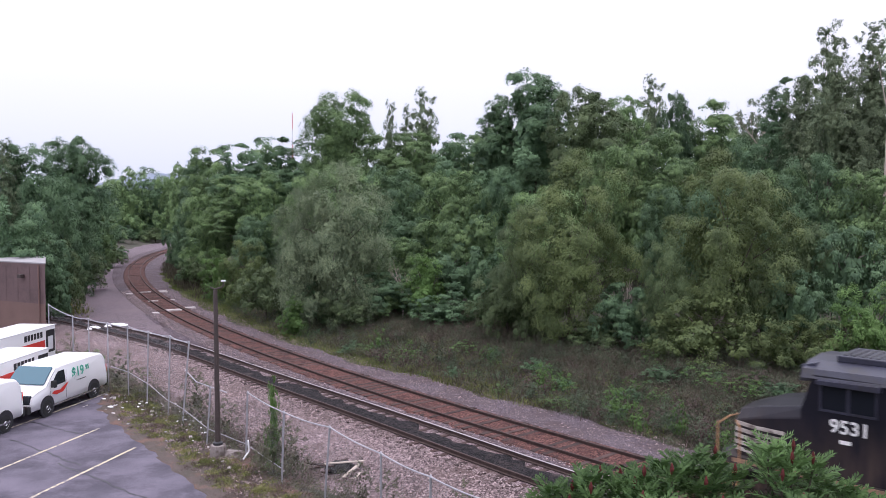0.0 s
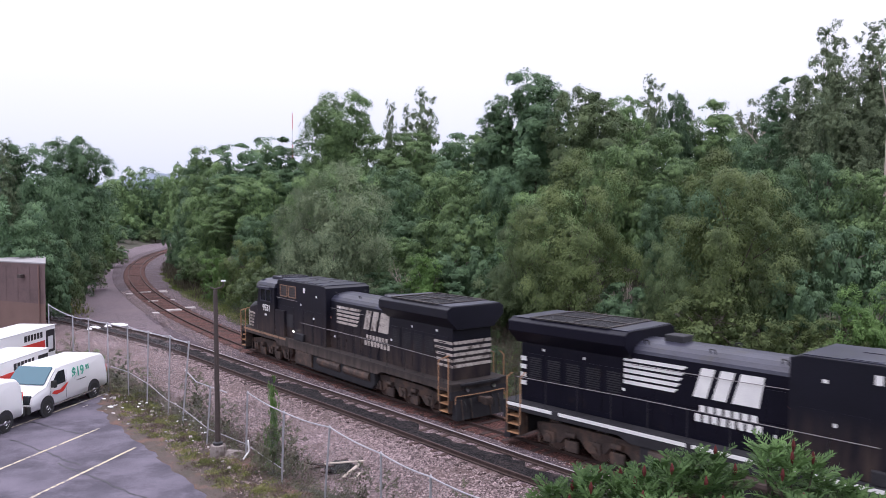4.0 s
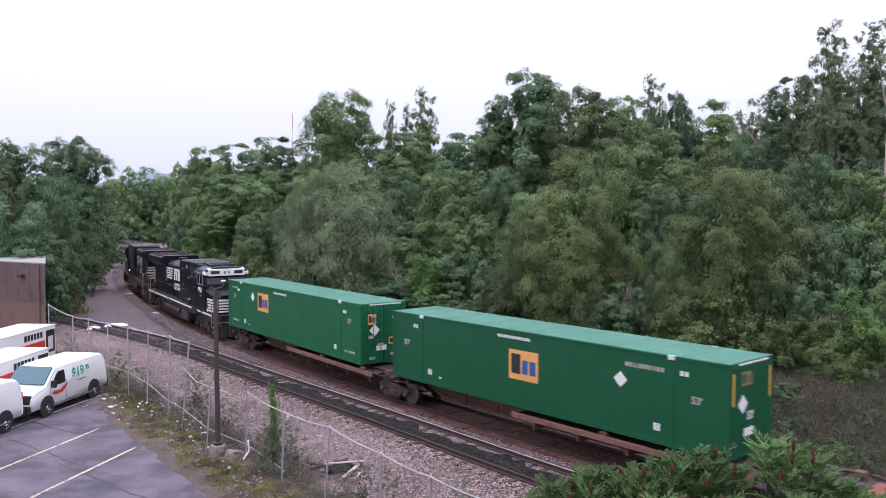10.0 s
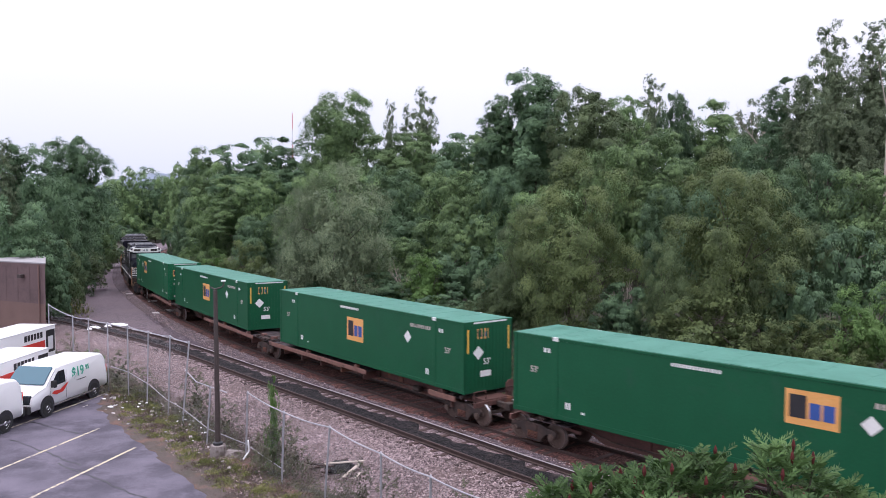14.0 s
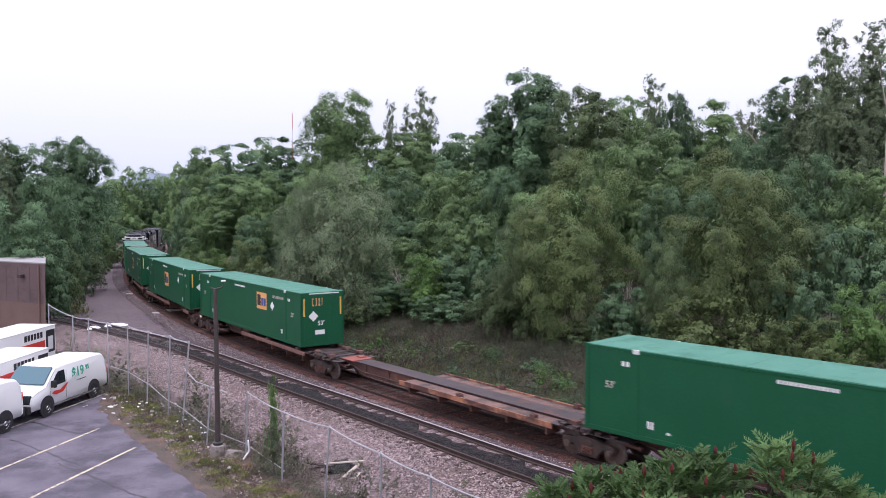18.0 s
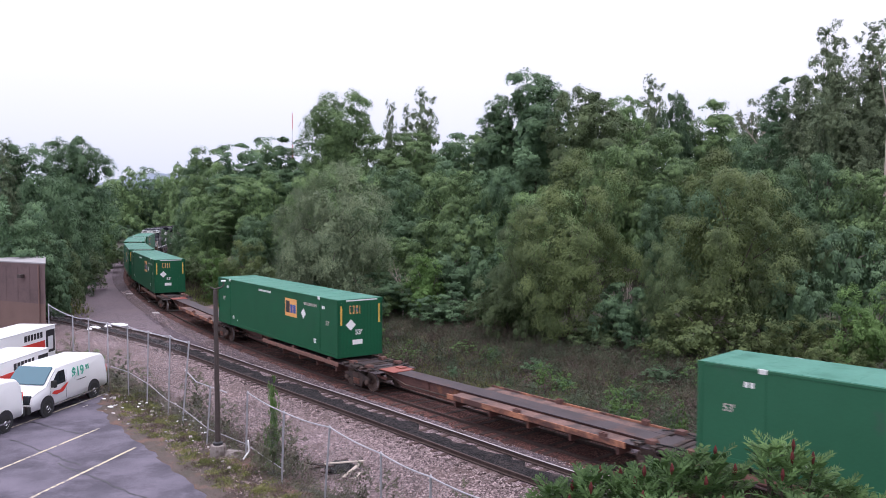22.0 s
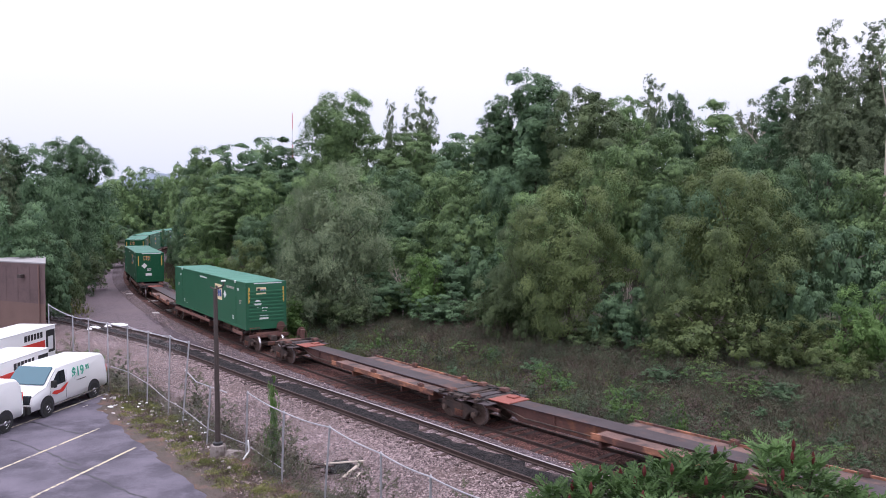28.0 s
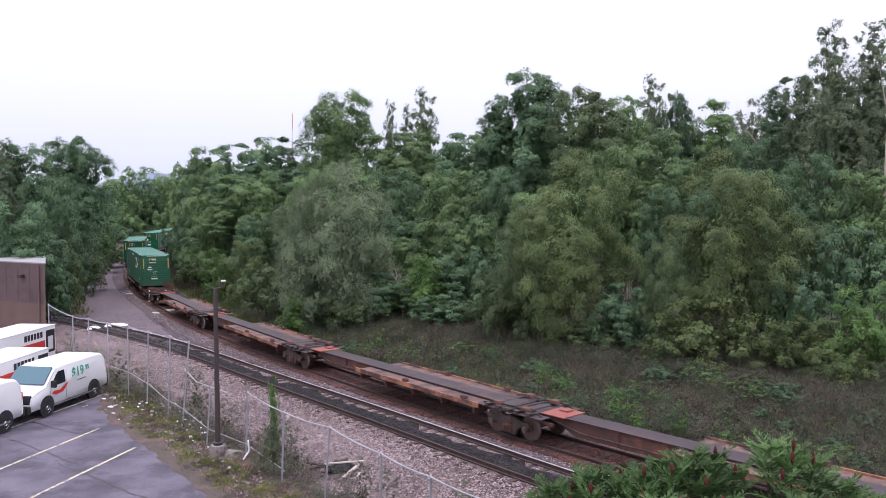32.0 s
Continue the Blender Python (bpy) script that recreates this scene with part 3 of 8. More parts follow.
def build_lot():
    rnd = random.Random(9)
    edge = []
    for (x0, y0), (x1, y1) in zip(LOT_EDGE, LOT_EDGE[1:]):
        for i in range(6):
            t = i / 6
            edge.append((x0 + (x1 - x0) * t + rnd.uniform(-0.12, 0.12), y0 + (y1 - y0) * t + rnd.uniform(-0.12, 0.12)))
    rows = [[(x + 0.1, y, LOT_Z - 0.3), (x, y, LOT_Z), (x - 8, y - 1, LOT_Z + 0.02), (-70, y - 4, LOT_Z)] for x, y in edge]
    ribbon("parking_lot", rows, ASPHALT, "worn lavender-grey asphalt parking lot with cracks", "parking lot")
    rows = []
    for i, (x, y) in enumerate(edge[:-12]):
        w = 2.2 + 1.2 * noise.noise((i * 0.35, 1.0, 2.0))
        rows.append([(x - 0.3 + 0.6 * noise.noise((i * 0.6, 5.0, 0.0)), y - 0.1, LOT_Z - 0.02), (x - 0.1, y, LOT_Z + 0.016), (x + w * 0.5, y + w * 0.3, LOT_Z - 0.06), (x + w, y + w * 0.6, LOT_Z - 0.16), (x + w + 0.6, y + w * 0.6 + 0.4, LOT_Z - 0.4)])
    ribbon("soil_verge", rows, SOIL, "reddish-brown trodden soil between lot and fence", "verge")
    # stall lines
    for i, (a, b) in enumerate((((-16.2, 22.9), (-14.02, 31.95)), ((-13.3, 22.0), (-11.55, 29.4)), ((-19.6, 23.0), (-16.3, 38.2)))):
        bm = bmesh.new()
        d = Vector((b[0] - a[0], b[1] - a[1], 0))
        m = Matrix.Translation((*a, LOT_Z + 0.008)) @ Matrix.Rotation(math.atan2(d.y, d.x), 4, "Z")
        box(bm, (0, -0.055, 0), (d.length, 0.055, 0.008), 0, m)
        tagged(part("stall_line", bm, YELLOW), "faded yellow painted parking stall line on asphalt", "road marking", "stall lines", "structure")
    # dark tar-filled cracks
    for a, b in (((-13.5, 27.5), (-9.2, 24.2)), ((-16.8, 30.4), (-12.7, 27.4)), ((-18.2, 33.6), (-14.6, 31.2))):
        bm = bmesh.new()
        n = 14
        last = None
        for k in range(n + 1):
            t = k / n
            x, y = a[0] + (b[0] - a[0]) * t + rnd.uniform(-0.07, 0.07), a[1] + (b[1] - a[1]) * t + rnd.uniform(-0.07, 0.07)
            w = rnd.uniform(0.02, 0.06)
            p = (bm.verts.new((x, y - w, LOT_Z + 0.012)), bm.verts.new((x, y + w, LOT_Z + 0.012)))
            if last:
                bm.faces.new((last[0], p[0], p[1], last[1]))
            last = p
        bmesh.ops.recalc_face_normals(bm, faces=bm.faces)
        tagged(part("asphalt_crack", bm, INK), "dark tar-filled crack across the asphalt", "crack", "asphalt cracks", "structure")


# ---- trees ----
def unit(v):
    return v / np.maximum(np.linalg.norm(v, axis=-1, keepdims=True), 1e-6)


def leaves(rng, at, normal, size, slim=0.6):
    """Three-cornered leaves at places, facing their normals, each with a random turn."""
    n = len(at)
    r = unit(rng.normal(size=(n, 3)))
    u = unit(np.cross(normal, r))
    v = np.cross(normal, u)
    s = (size * rng.uniform(0.6, 1.4, (n, 1)))
    return np.stack([at + u * s, at - u * s * 0.7 + v * s * slim, at - u * s * 0.7 - v * s * slim], 1)


def crown_mesh(seed, rx, rz, lobes, clumps, per, leaf, droop=0.0, slim=0.55, flat=0.7, spiky=0.0, lobe=0.3, loose=0.0, full=0.5, tuft=0.75, rough=0.14, knob=1.0):
    """A crown 2 rz high and 2 rx wide: rounded boughs, each roofed with domed sprays of leaves, deep gaps between them and larger shaded leaves within."""
    rng = np.random.default_rng(seed)
    i = np.arange(lobes)
    up = 1 - 1.8 * (i + 0.5) / lobes
    ang = i * 2.39996 + rng.uniform(-0.5, 0.5, lobes)
    wide = (1 - up ** 2) ** full
    d = np.stack([np.cos(ang) * wide, np.sin(ang) * wide, up], 1) + rng.normal(size=(lobes, 3)) * 0.1
    rad = rng.uniform(0.74 - rough, 0.74 + rough, lobes)
    size = rng.uniform(0.65, 1.3, lobes) * lobe
    c = d * rad[:, None]
    thin = 1 - spiky * np.clip(c[:, 2] + 0.5, 0, 1.3) * 0.8
    c[:, :2] *= thin[:, None]
    size *= 0.45 + 0.55 * thin
    whole = np.array([rx, rx, rz])
    mean = (rx * rx * rz) ** (1 / 3)
    # sprays on the upper and outer side of each bough
    k = np.repeat(i, clumps)
    q = unit(rng.normal(size=(len(k), 3)) * 0.75 + d[k] * 0.75 + np.array([0, 0, tuft]))
    e = c[k] * whole + q * (size[k, None] * mean) * rng.uniform(0.7, 1.0 + loose, (len(k), 1)) * np.array([1, 1, 0.85])
    boss = rng.uniform(0.22, 0.42, len(k)) * size[k] * mean * knob
    j = np.repeat(np.arange(len(k)), per)
    o = unit(rng.normal(size=(len(j), 3)) * 0.8 + q[j] * 0.5 + np.array([0, 0, 0.45]))
    at = e[j] + o * boss[j, None] * rng.uniform(0.5, 1.0 + 0.3 * loose, (len(j), 1)) * np.array([1.15, 1.15, flat])
    at[:, 2] -= droop * boss[j] * np.hypot(o[:, 0], o[:, 1]) * rng.uniform(0.2, 1.6, len(j))
    nrm = unit(o * 0.7 + q[j] * 0.45 + np.array([0, 0, 0.35]) + rng.normal(size=(len(j), 3)) * 0.28)
    V = leaves(rng, at, nrm, leaf, slim)
    # the shaded inside: leaves filling each bough and the heart of the crown
    core = (3 if loose > 0.6 else 110 if rz > 1.35 else 40) * lobes
    g = unit(rng.normal(size=(core, 3)))
    m = rng.integers(0, lobes, core)
    inner = c[m] * 0.86 * whole + g * (size[m, None] * mean) * rng.uniform(0.05, 0.55, (core, 1))
    W = leaves(rng, inner, unit(g + rng.normal(size=(core, 3)) * 0.4), leaf * 1.35, 0.7)
    heart = core
    g = unit(rng.normal(size=(heart, 3)))
    g[:, :2] *= (1 - spiky * np.clip(g[:, 2:] + 0.5, 0, 1.3) * 0.8)
    H = leaves(rng, g * whole * rng.uniform(0.15, 0.5, (heart, 1)), unit(g + rng.normal(size=(heart, 3)) * 0.3), leaf * 2.2, 0.75)
    out = np.concatenate([V, W, H])
    lo, hi = np.percentile(at[:, 2], 0.3), np.percentile(at[:, 2], 99.8)
    kz, kr = 2 * rz / (hi - lo), rx / np.percentile(np.hypot(at[:, 0], at[:, 1]), 97)
    out[:, :, 2] = (out[:, :, 2] - lo) * kz
    out[:, :, :2] *= kr
    c = c * whole
    c[:, 2] = (c[:, 2] - lo) * kz
    c[:, :2] *= kr
    return quads("crown", out), c


def limbs_mesh(seed, centres, start, top, r):
    """Trunk and limbs: tapered tubes from the foot to some of the crown's clumps."""
    rng = random.Random(seed)
    bm = bmesh.new()
    spine = [Vector((0, 0, -0.4))]
    for i in range(1, 6):
        t = i / 5
        spine.append(Vector((rng.uniform(-0.12, 0.12) * top * 0.3 * t, rng.uniform(-0.12, 0.12) * top * 0.3 * t, top * t)))
    for i in range(5):
        rod(bm, spine[i], spine[i + 1], r * (1 - 0.17 * i), 7, r * (1 - 0.17 * (i + 1)))
    for c in centres:
        c = Vector(c)
        f = spine[rng.choice((2, 3, 3, 4))] if c.z > start else spine[1]
        mid = f.lerp(c, 0.5) + Vector((rng.uniform(-0.3, 0.3), rng.uniform(-0.3, 0.3), rng.uniform(0, 0.4)))
        rod(bm, f, mid, r * 0.35, 5, r * 0.22)
        rod(bm, mid, c, r * 0.22, 5, r * 0.06)
    me = bpy.data.meshes.new("trunk")
    bm.to_mesh(me)
    bm.free()
    return me


KINDS = {}


def tree_kind(key, seed, mat, rx, rz, lobes, clumps, per, leaf, bark=None, start=0.25, **more):
    me, c = crown_mesh(seed, rx, rz, lobes, clumps, per, leaf, **more)
    me.materials.append(mat)
    foot = start * 2 * rz
    me.transform(Matrix.Translation((0, 0, foot)))
    c = c + np.array([0, 0, foot])
    rng = random.Random(seed)
    picks = [c[i] for i in rng.sample(range(len(c)), min(16, len(c)))]
    trunk = limbs_mesh(seed, picks, foot * 1.1, foot + rz * 1.2, 0.032 * rx + 0.03)
    trunk.materials.append(bark or BARK)
    KINDS[key] = (me, None if key.startswith("weed") else trunk, foot + 2 * rz)


def plant(key, x, y, top, turn=0.0, name="tree", label="", category="tree", group="", wide=1.0, sink=0.0):
    """A tree of a kind with its top at the height top over sea, standing on the ground."""
    me, trunk, tall = KINDS[key]
    z = float(ground_z(x, y)) - sink
    k = (top - z) / tall
    ob = thing(name, label, category, group)
    ob.matrix_basis = Matrix.Translation((x, y, z)) @ Matrix.Rotation(turn, 4, "Z") @ Matrix.Diagonal((k * wide, k * wide, k, 1))
    part("leaves" if trunk is None else "crown", me, None, ob)
    if trunk is not None:
        part("trunk", trunk, None, ob)
    return ob


def kinds():
    tree_kind("yellow", 11, L_YELLOW, 4.2, 4.9, 32, 13, 165, 0.056, start=0.02, rough=0.18, knob=1.4)
    tree_kind("yellowb", 12, L_YELLOW, 4.2, 4.7, 32, 13, 165, 0.056, start=0.02, rough=0.18, knob=1.4)
    tree_kind("yellowc", 32, L_OLIVE, 4.2, 4.9, 32, 13, 155, 0.056, start=0.02, rough=0.16, knob=1.4)
    tree_kind("mid", 13, L_MID, 4.2, 5.0, 28, 11, 94, 0.1, start=0.02, lobe=0.33, knob=1.4)
    tree_kind("midb", 14, L_MID, 4.0, 5.4, 28, 11, 94, 0.1, start=0.02, flat=0.45, lobe=0.33, knob=1.4)
    tree_kind("dark", 15, L_DARK, 4.0, 5.2, 28, 11, 94, 0.1, start=0.02, slim=0.45, lobe=0.33, knob=1.4)
    tree_kind("darkb", 16, L_DARK, 4.2, 4.6, 28, 11, 94, 0.11, start=0.02, flat=0.4, slim=0.4, lobe=0.34, knob=1.4)
    tree_kind("airy", 17, L_GREY, 4.0, 4.7, 56, 20, 52, 0.06, start=0.02, droop=0.5, slim=0.3, loose=0.3, lobe=0.26)
    tree_kind("vine", 18, L_MID, 3.4, 4.8, 44, 24, 46, 0.09, start=0.6, droop=0.7, slim=0.32, full=0.3, lobe=0.28)
    tree_kind("poplar", 19, L_GREY, 2.2, 5.5, 50, 11, 34, 0.07, start=0.4, spiky=0.3, lobe=0.24, loose=0.5, tuft=0.9, slim=0.4)
    tree_kind("sumac", 20, L_MID, 4.0, 2.6, 28, 16, 40, 0.12, start=0.1, flat=0.3, slim=0.35, droop=0.3)
    tree_kind("bush", 21, L_OLIVE, 2.4, 1.6, 20, 9, 50, 0.065, start=0.0, lobe=0.34, knob=1.3)
    tree_kind("bushdark", 22, L_DARK, 2.4, 1.6, 20, 9, 50, 0.075, start=0.0, flat=0.45, lobe=0.34, knob=1.3)
    tree_kind("bushyellow", 23, L_YELLOW, 2.4, 1.7, 20, 9, 50, 0.06, start=0.0, lobe=0.34, knob=1.3)
    tree_kind("bushbright", 24, L_BRIGHT, 2.2, 1.8, 20, 9, 50, 0.06, start=0.0, lobe=0.34, knob=1.3)
    tree_kind("sapling", 25, L_BRIGHT, 1.5, 2.6, 22, 12, 30, 0.06, start=0.02, spiky=0.5, slim=0.4, loose=0.3)
    tree_kind("far", 26, L_DARK, 5.5, 6.0, 30, 9, 54, 0.19, start=0.02, lobe=0.33, knob=1.35)
    tree_kind("farb", 27, L_MID, 5.5, 6.5, 30, 9, 54, 0.19, start=0.02, lobe=0.33, knob=1.35)
    tree_kind("midtop", 41, L_MID, 3.0, 4.4, 34, 11, 84, 0.095, start=0.45, lobe=0.32, knob=1.35)
    tree_kind("midtopb", 42, L_MID, 3.0, 4.2, 34, 11, 84, 0.095, start=0.45, flat=0.45, slim=0.4, lobe=0.32, knob=1.35)
    tree_kind("darktop", 43, L_DARK, 3.0, 4.4, 34, 11, 84, 0.095, start=0.45, slim=0.45, lobe=0.32, knob=1.35)
    tree_kind("darktopb", 44, L_DARK, 3.1, 4.0, 34, 11, 84, 0.1, start=0.45, flat=0.4, slim=0.4, lobe=0.32, knob=1.35)
    tree_kind("olivetop", 45, L_OLIVE, 3.0, 4.3, 34, 11, 84, 0.085, start=0.45, lobe=0.32, knob=1.35)
    tree_kind("greytop", 46, L_GREY, 2.7, 4.8, 46, 18, 42, 0.075, start=0.25, slim=0.35, loose=0.35, droop=0.2, lobe=0.27)
    tree_kind("weed", 28, L_WEED, 1.0, 1.3, 14, 6, 22, 0.06, start=0.0, spiky=0.3, slim=0.25, loose=0.9, tuft=1.0)
    tree_kind("weeddry", 29, L_DRY, 1.0, 1.0, 12, 6, 20, 0.05, start=0.0, spiky=0.2, slim=0.22, loose=1.0, tuft=1.0)
    tree_kind("weedgreen", 30, L_BRIGHT, 1.0, 1.0, 12, 6, 20, 0.06, start=0.0, spiky=0.2, slim=0.35, loose=0.7, tuft=0.8)
    tree_kind("weeddark", 31, L_DARK, 1.0, 1.0, 12, 6, 20, 0.07, start=0.0, spiky=0.2, slim=0.4, loose=0.6, tuft=0.8)
    tree_kind("weedtall", 33, L_OLIVEWEED, 1.0, 1.4, 16, 8, 26, 0.05, start=0.0, spiky=0.35, slim=0.25, loose=0.7, tuft=1.0)


def build_trees():
    kinds()
    # the closed wood behind the front trees
    rnd = random.Random(51)
    for row, (y, tall, low) in enumerate(((66, 10.5, 16), (78, 12.0, 0), (90, 13.0, -18))):
        for i in range(9):
            x = low + i * 6.2 + rnd.uniform(-1.5, 1.5)
            if x > 16 + 0.3 * y:
                continue
            key = ("dark", "mid", "darkb", "midb")[(i + row) % 4]
            plant(key, x, y + rnd.uniform(-2.5, 2.5), tall + rnd.uniform(-1.5, 1.5), rnd.uniform(0, 6.28), "broadleaf_tree", "green broadleaf tree in the closed wood behind", "tree", "woodland trees", 1.05)
    plant("vine", -11.0, 84.7, 20.7, 1.5, "vine_covered_tree", "tall tree draped in hanging green vines", "tree", "woodland trees", 1.03)
    plant("poplar", -2.3, 92.8, 22.6, 3.4, "poplar_tree", "slender grey-leaved poplar above the wood", "tree", "poplars", 0.86)
    plant("poplar", -6.2, 92.8, 21.2, 2.3, "poplar_tree", "slender grey-leaved poplar above the wood", "tree", "poplars", 0.50)
    plant("poplar", -4.2, 94.8, 20.9, 3.8, "poplar_tree", "slender grey-leaved poplar above the wood", "tree", "poplars", 0.61)
    plant("midtop", -7.1, 80.5, 16.0, 3.9, "broadleaf_tree", "dense mid-green broadleaf tree in the wood", "tree", "woodland trees", 1.06)
    plant("midtopb", -2.8, 80.5, 16.4, 0.4, "broadleaf_tree", "tall green broadleaf tree with layered foliage", "tree", "woodland trees", 1.01)
    plant("darktopb", 1.1, 76.5, 15.8, 0.1, "broadleaf_tree", "dark green spreading tree with layered branches", "tree", "woodland trees", 0.86)
    plant("darktop", 8.5, 74.7, 21.2, 5.3, "broadleaf_tree", "tall dark green broadleaf tree in the wood", "tree", "woodland trees", 1.25)
    plant("darktopb", 5.4, 76.6, 18.6, 1.6, "broadleaf_tree", "dark green spreading tree with layered branches", "tree", "woodland trees", 0.62)
    plant("olivetop", 12.4, 68.6, 18.9, 1.5, "broadleaf_tree", "tall olive-green broadleaf tree with rounded crown", "tree", "woodland trees", 1.11)
    plant("midtopb", 16.4, 72.6, 18.9, 6.3, "broadleaf_tree", "tall green broadleaf tree with layered foliage", "tree", "woodland trees", 0.69)
    plant("poplar", 20.5, 78.8, 21.8, 3.0, "broadleaf_tree", "dense mid-green broadleaf tree in the wood", "tree", "woodland trees", 0.84)
    plant("darktop", 21.3, 72.6, 19.1, 5.3, "broadleaf_tree", "tall dark green broadleaf tree in the wood", "tree", "woodland trees", 0.61)
    plant("midtop", 24.4, 72.6, 18.5, 3.0, "broadleaf_tree", "dense mid-green broadleaf tree in the wood", "tree", "woodland trees", 0.97)
    plant("greytop", 28.7, 74.6, 18.9, 4.0, "broadleaf_tree", "tall olive-green broadleaf tree with rounded crown", "tree", "woodland trees", 0.77)
    plant("darktopb", 26.9, 62.6, 19.0, 0.9, "broadleaf_tree", "dark green spreading tree with layered branches", "tree", "woodland trees", 0.61)
    plant("poplar", 26.5, 54.7, 21.4, 4.0, "poplar_tree", "slender grey-leaved poplar above the wood", "tree", "poplars", 0.87)
    plant("poplar", 29.4, 54.7, 21.5, 5.5, "poplar_tree", "slender grey-leaved poplar above the wood", "tree", "poplars", 0.88)
    plant("greytop", 27.4, 58.7, 19.8, 3.3, "broadleaf_tree", "dense mid-green broadleaf tree in the wood", "tree", "woodland trees", 0.85)
    plant("greytop", 28.6, 54.6, 18.7, 4.7, "broadleaf_tree", "tall dark green broadleaf tree in the wood", "tree", "woodland trees", 0.90)
    plant("far", -16.8, 105.6, 17.5, 4.2, "broadleaf_tree", "dark green tree in the far wood beyond the curve", "tree", "far trees", 0.86)
    plant("farb", -23.8, 110.6, 17.3, 0.4, "broadleaf_tree", "hazy green tree in the far wood beyond the curve", "tree", "far trees", 0.95)
    plant("far", -6.0, 100.5, 16.2, 4.8, "broadleaf_tree", "dark green tree in the far wood beyond the curve", "tree", "far trees", 1.26)
    plant("farb", 5.3, 98.7, 18.7, 3.7, "broadleaf_tree", "hazy green tree in the far wood beyond the curve", "tree", "far trees", 1.26)
    plant("far", 12.0, 96.7, 20.5, 1.9, "broadleaf_tree", "dark green tree in the far wood beyond the curve", "tree", "far trees", 1.02)
    plant("farb", 22.0, 95.7, 20.1, 0.2, "broadleaf_tree", "hazy green tree in the far wood beyond the curve", "tree", "far trees", 1.13)
    plant("far", 34.2, 95.7, 19.1, 5.4, "broadleaf_tree", "dark green tree in the far wood beyond the curve", "tree", "far trees", 1.22)
    plant("farb", 40.7, 90.6, 18.6, 3.0, "broadleaf_tree", "hazy green tree in the far wood beyond the curve", "tree", "far trees", 1.31)
    plant("far", 46.9, 85.6, 18.9, 4.5, "broadleaf_tree", "dark green tree in the far wood beyond the curve", "tree", "far trees", 1.21)
    plant("darktopb", -19.3, 92.5, 16.8, 5.5, "broadleaf_tree", "dark green spreading tree with layered branches", "tree", "woodland trees", 0.86)
    plant("darktopb", -25.0, 98.5, 16.5, 4.5, "broadleaf_tree", "dark green spreading tree with layered branches", "tree", "woodland trees", 0.93)
    plant("midtop", -30.3, 104.5, 16.5, 5.8, "broadleaf_tree", "dense mid-green broadleaf tree in the wood", "tree", "woodland trees", 1.01)
    plant("darktop", -36.3, 118.5, 16.2, 2.5, "broadleaf_tree", "tall dark green broadleaf tree in the wood", "tree", "woodland trees", 0.92)
    plant("midtop", -40.9, 128.5, 15.0, 5.0, "broadleaf_tree", "dense mid-green broadleaf tree in the wood", "tree", "woodland trees", 0.79)
    plant("midtopb", -23.1, 88.3, 12.2, 2.8, "broadleaf_tree", "tall green broadleaf tree with layered foliage", "tree", "woodland trees", 1.33)
    plant("mid", -26.8, 92.2, 10.2, 5.9, "broadleaf_tree", "dense mid-green broadleaf tree in the wood", "tree", "woodland trees", 0.84)
    plant("midb", -17.9, 80.3, 12.3, 5.5, "broadleaf_tree", "tall green broadleaf tree with layered foliage", "tree", "woodland trees", 0.81)
    plant("dark", -33.7, 108.2, 10.0, 0.6, "broadleaf_tree", "tall dark green broadleaf tree in the wood", "tree", "woodland trees", 0.90)
    plant("bushdark", -38.6, 116.0, 6.4, 0.9, "bush", "dark green broad-leaved bush under the trees", "bush", "bank shrubs", 0.47)
    plant("darkb", -30.1, 97.9, 5.0, 1.4, "broadleaf_tree", "dark green broadleaf tree beside the gravel track", "tree", "woodland trees", 1.26)
    plant("bush", -25.8, 87.8, 3.5, 6.1, "bush", "rounded mid-green bush on the bank", "bush", "bank shrubs", 0.85)
    plant("dark", -4.2, 70.3, 12.3, 2.7, "broadleaf_tree", "tall dark green broadleaf tree in the wood", "tree", "woodland trees", 0.95)
    plant("mid", 0.7, 66.2, 11.7, 3.9, "broadleaf_tree", "dense mid-green broadleaf tree in the wood", "tree", "woodland trees", 0.91)
    plant("midb", -7.6, 74.3, 12.3, 1.9, "broadleaf_tree", "tall green broadleaf tree with layered foliage", "tree", "woodland trees", 0.97)
    plant("sumac", 2.8, 60.1, 9.6, 3.2, "sumac_tree", "spreading green sumac with flat layered leaves", "shrub", "bank shrubs", 0.62)
    plant("darkb", 4.1, 60.2, 11.6, 2.4, "broadleaf_tree", "dark green spreading tree with layered branches", "tree", "woodland trees", 0.65)
    plant("mid", -11.5, 72.3, 12.2, 2.2, "broadleaf_tree", "dense mid-green broadleaf tree in the wood", "tree", "woodland trees", 0.71)
    plant("bushyellow", -17.6, 71.9, 5.8, 3.7, "bush", "yellow-green bush at the foot of the bank", "bush", "bank shrubs", 0.64)
    plant("bushbright", -21.6, 77.9, 4.7, 3.7, "bush", "bright green leafy bush among weeds", "bush", "bank shrubs", 0.78)
    plant("dark", -17.8, 76.1, 8.0, 5.7, "broadleaf_tree", "tall dark green broadleaf tree in the wood", "tree", "woodland trees", 1.09)
    plant("midb", 16.5, 60.4, 14.7, 4.3, "broadleaf_tree", "tall green broadleaf tree with layered foliage", "tree", "woodland trees", 0.83)
    plant("mid", 13.0, 60.3, 13.3, 5.8, "broadleaf_tree", "dense mid-green broadleaf tree in the wood", "tree", "woodland trees", 0.70)
    plant("dark", 22.5, 58.4, 14.0, 5.4, "broadleaf_tree", "tall dark green broadleaf tree in the wood", "tree", "woodland trees", 0.89)
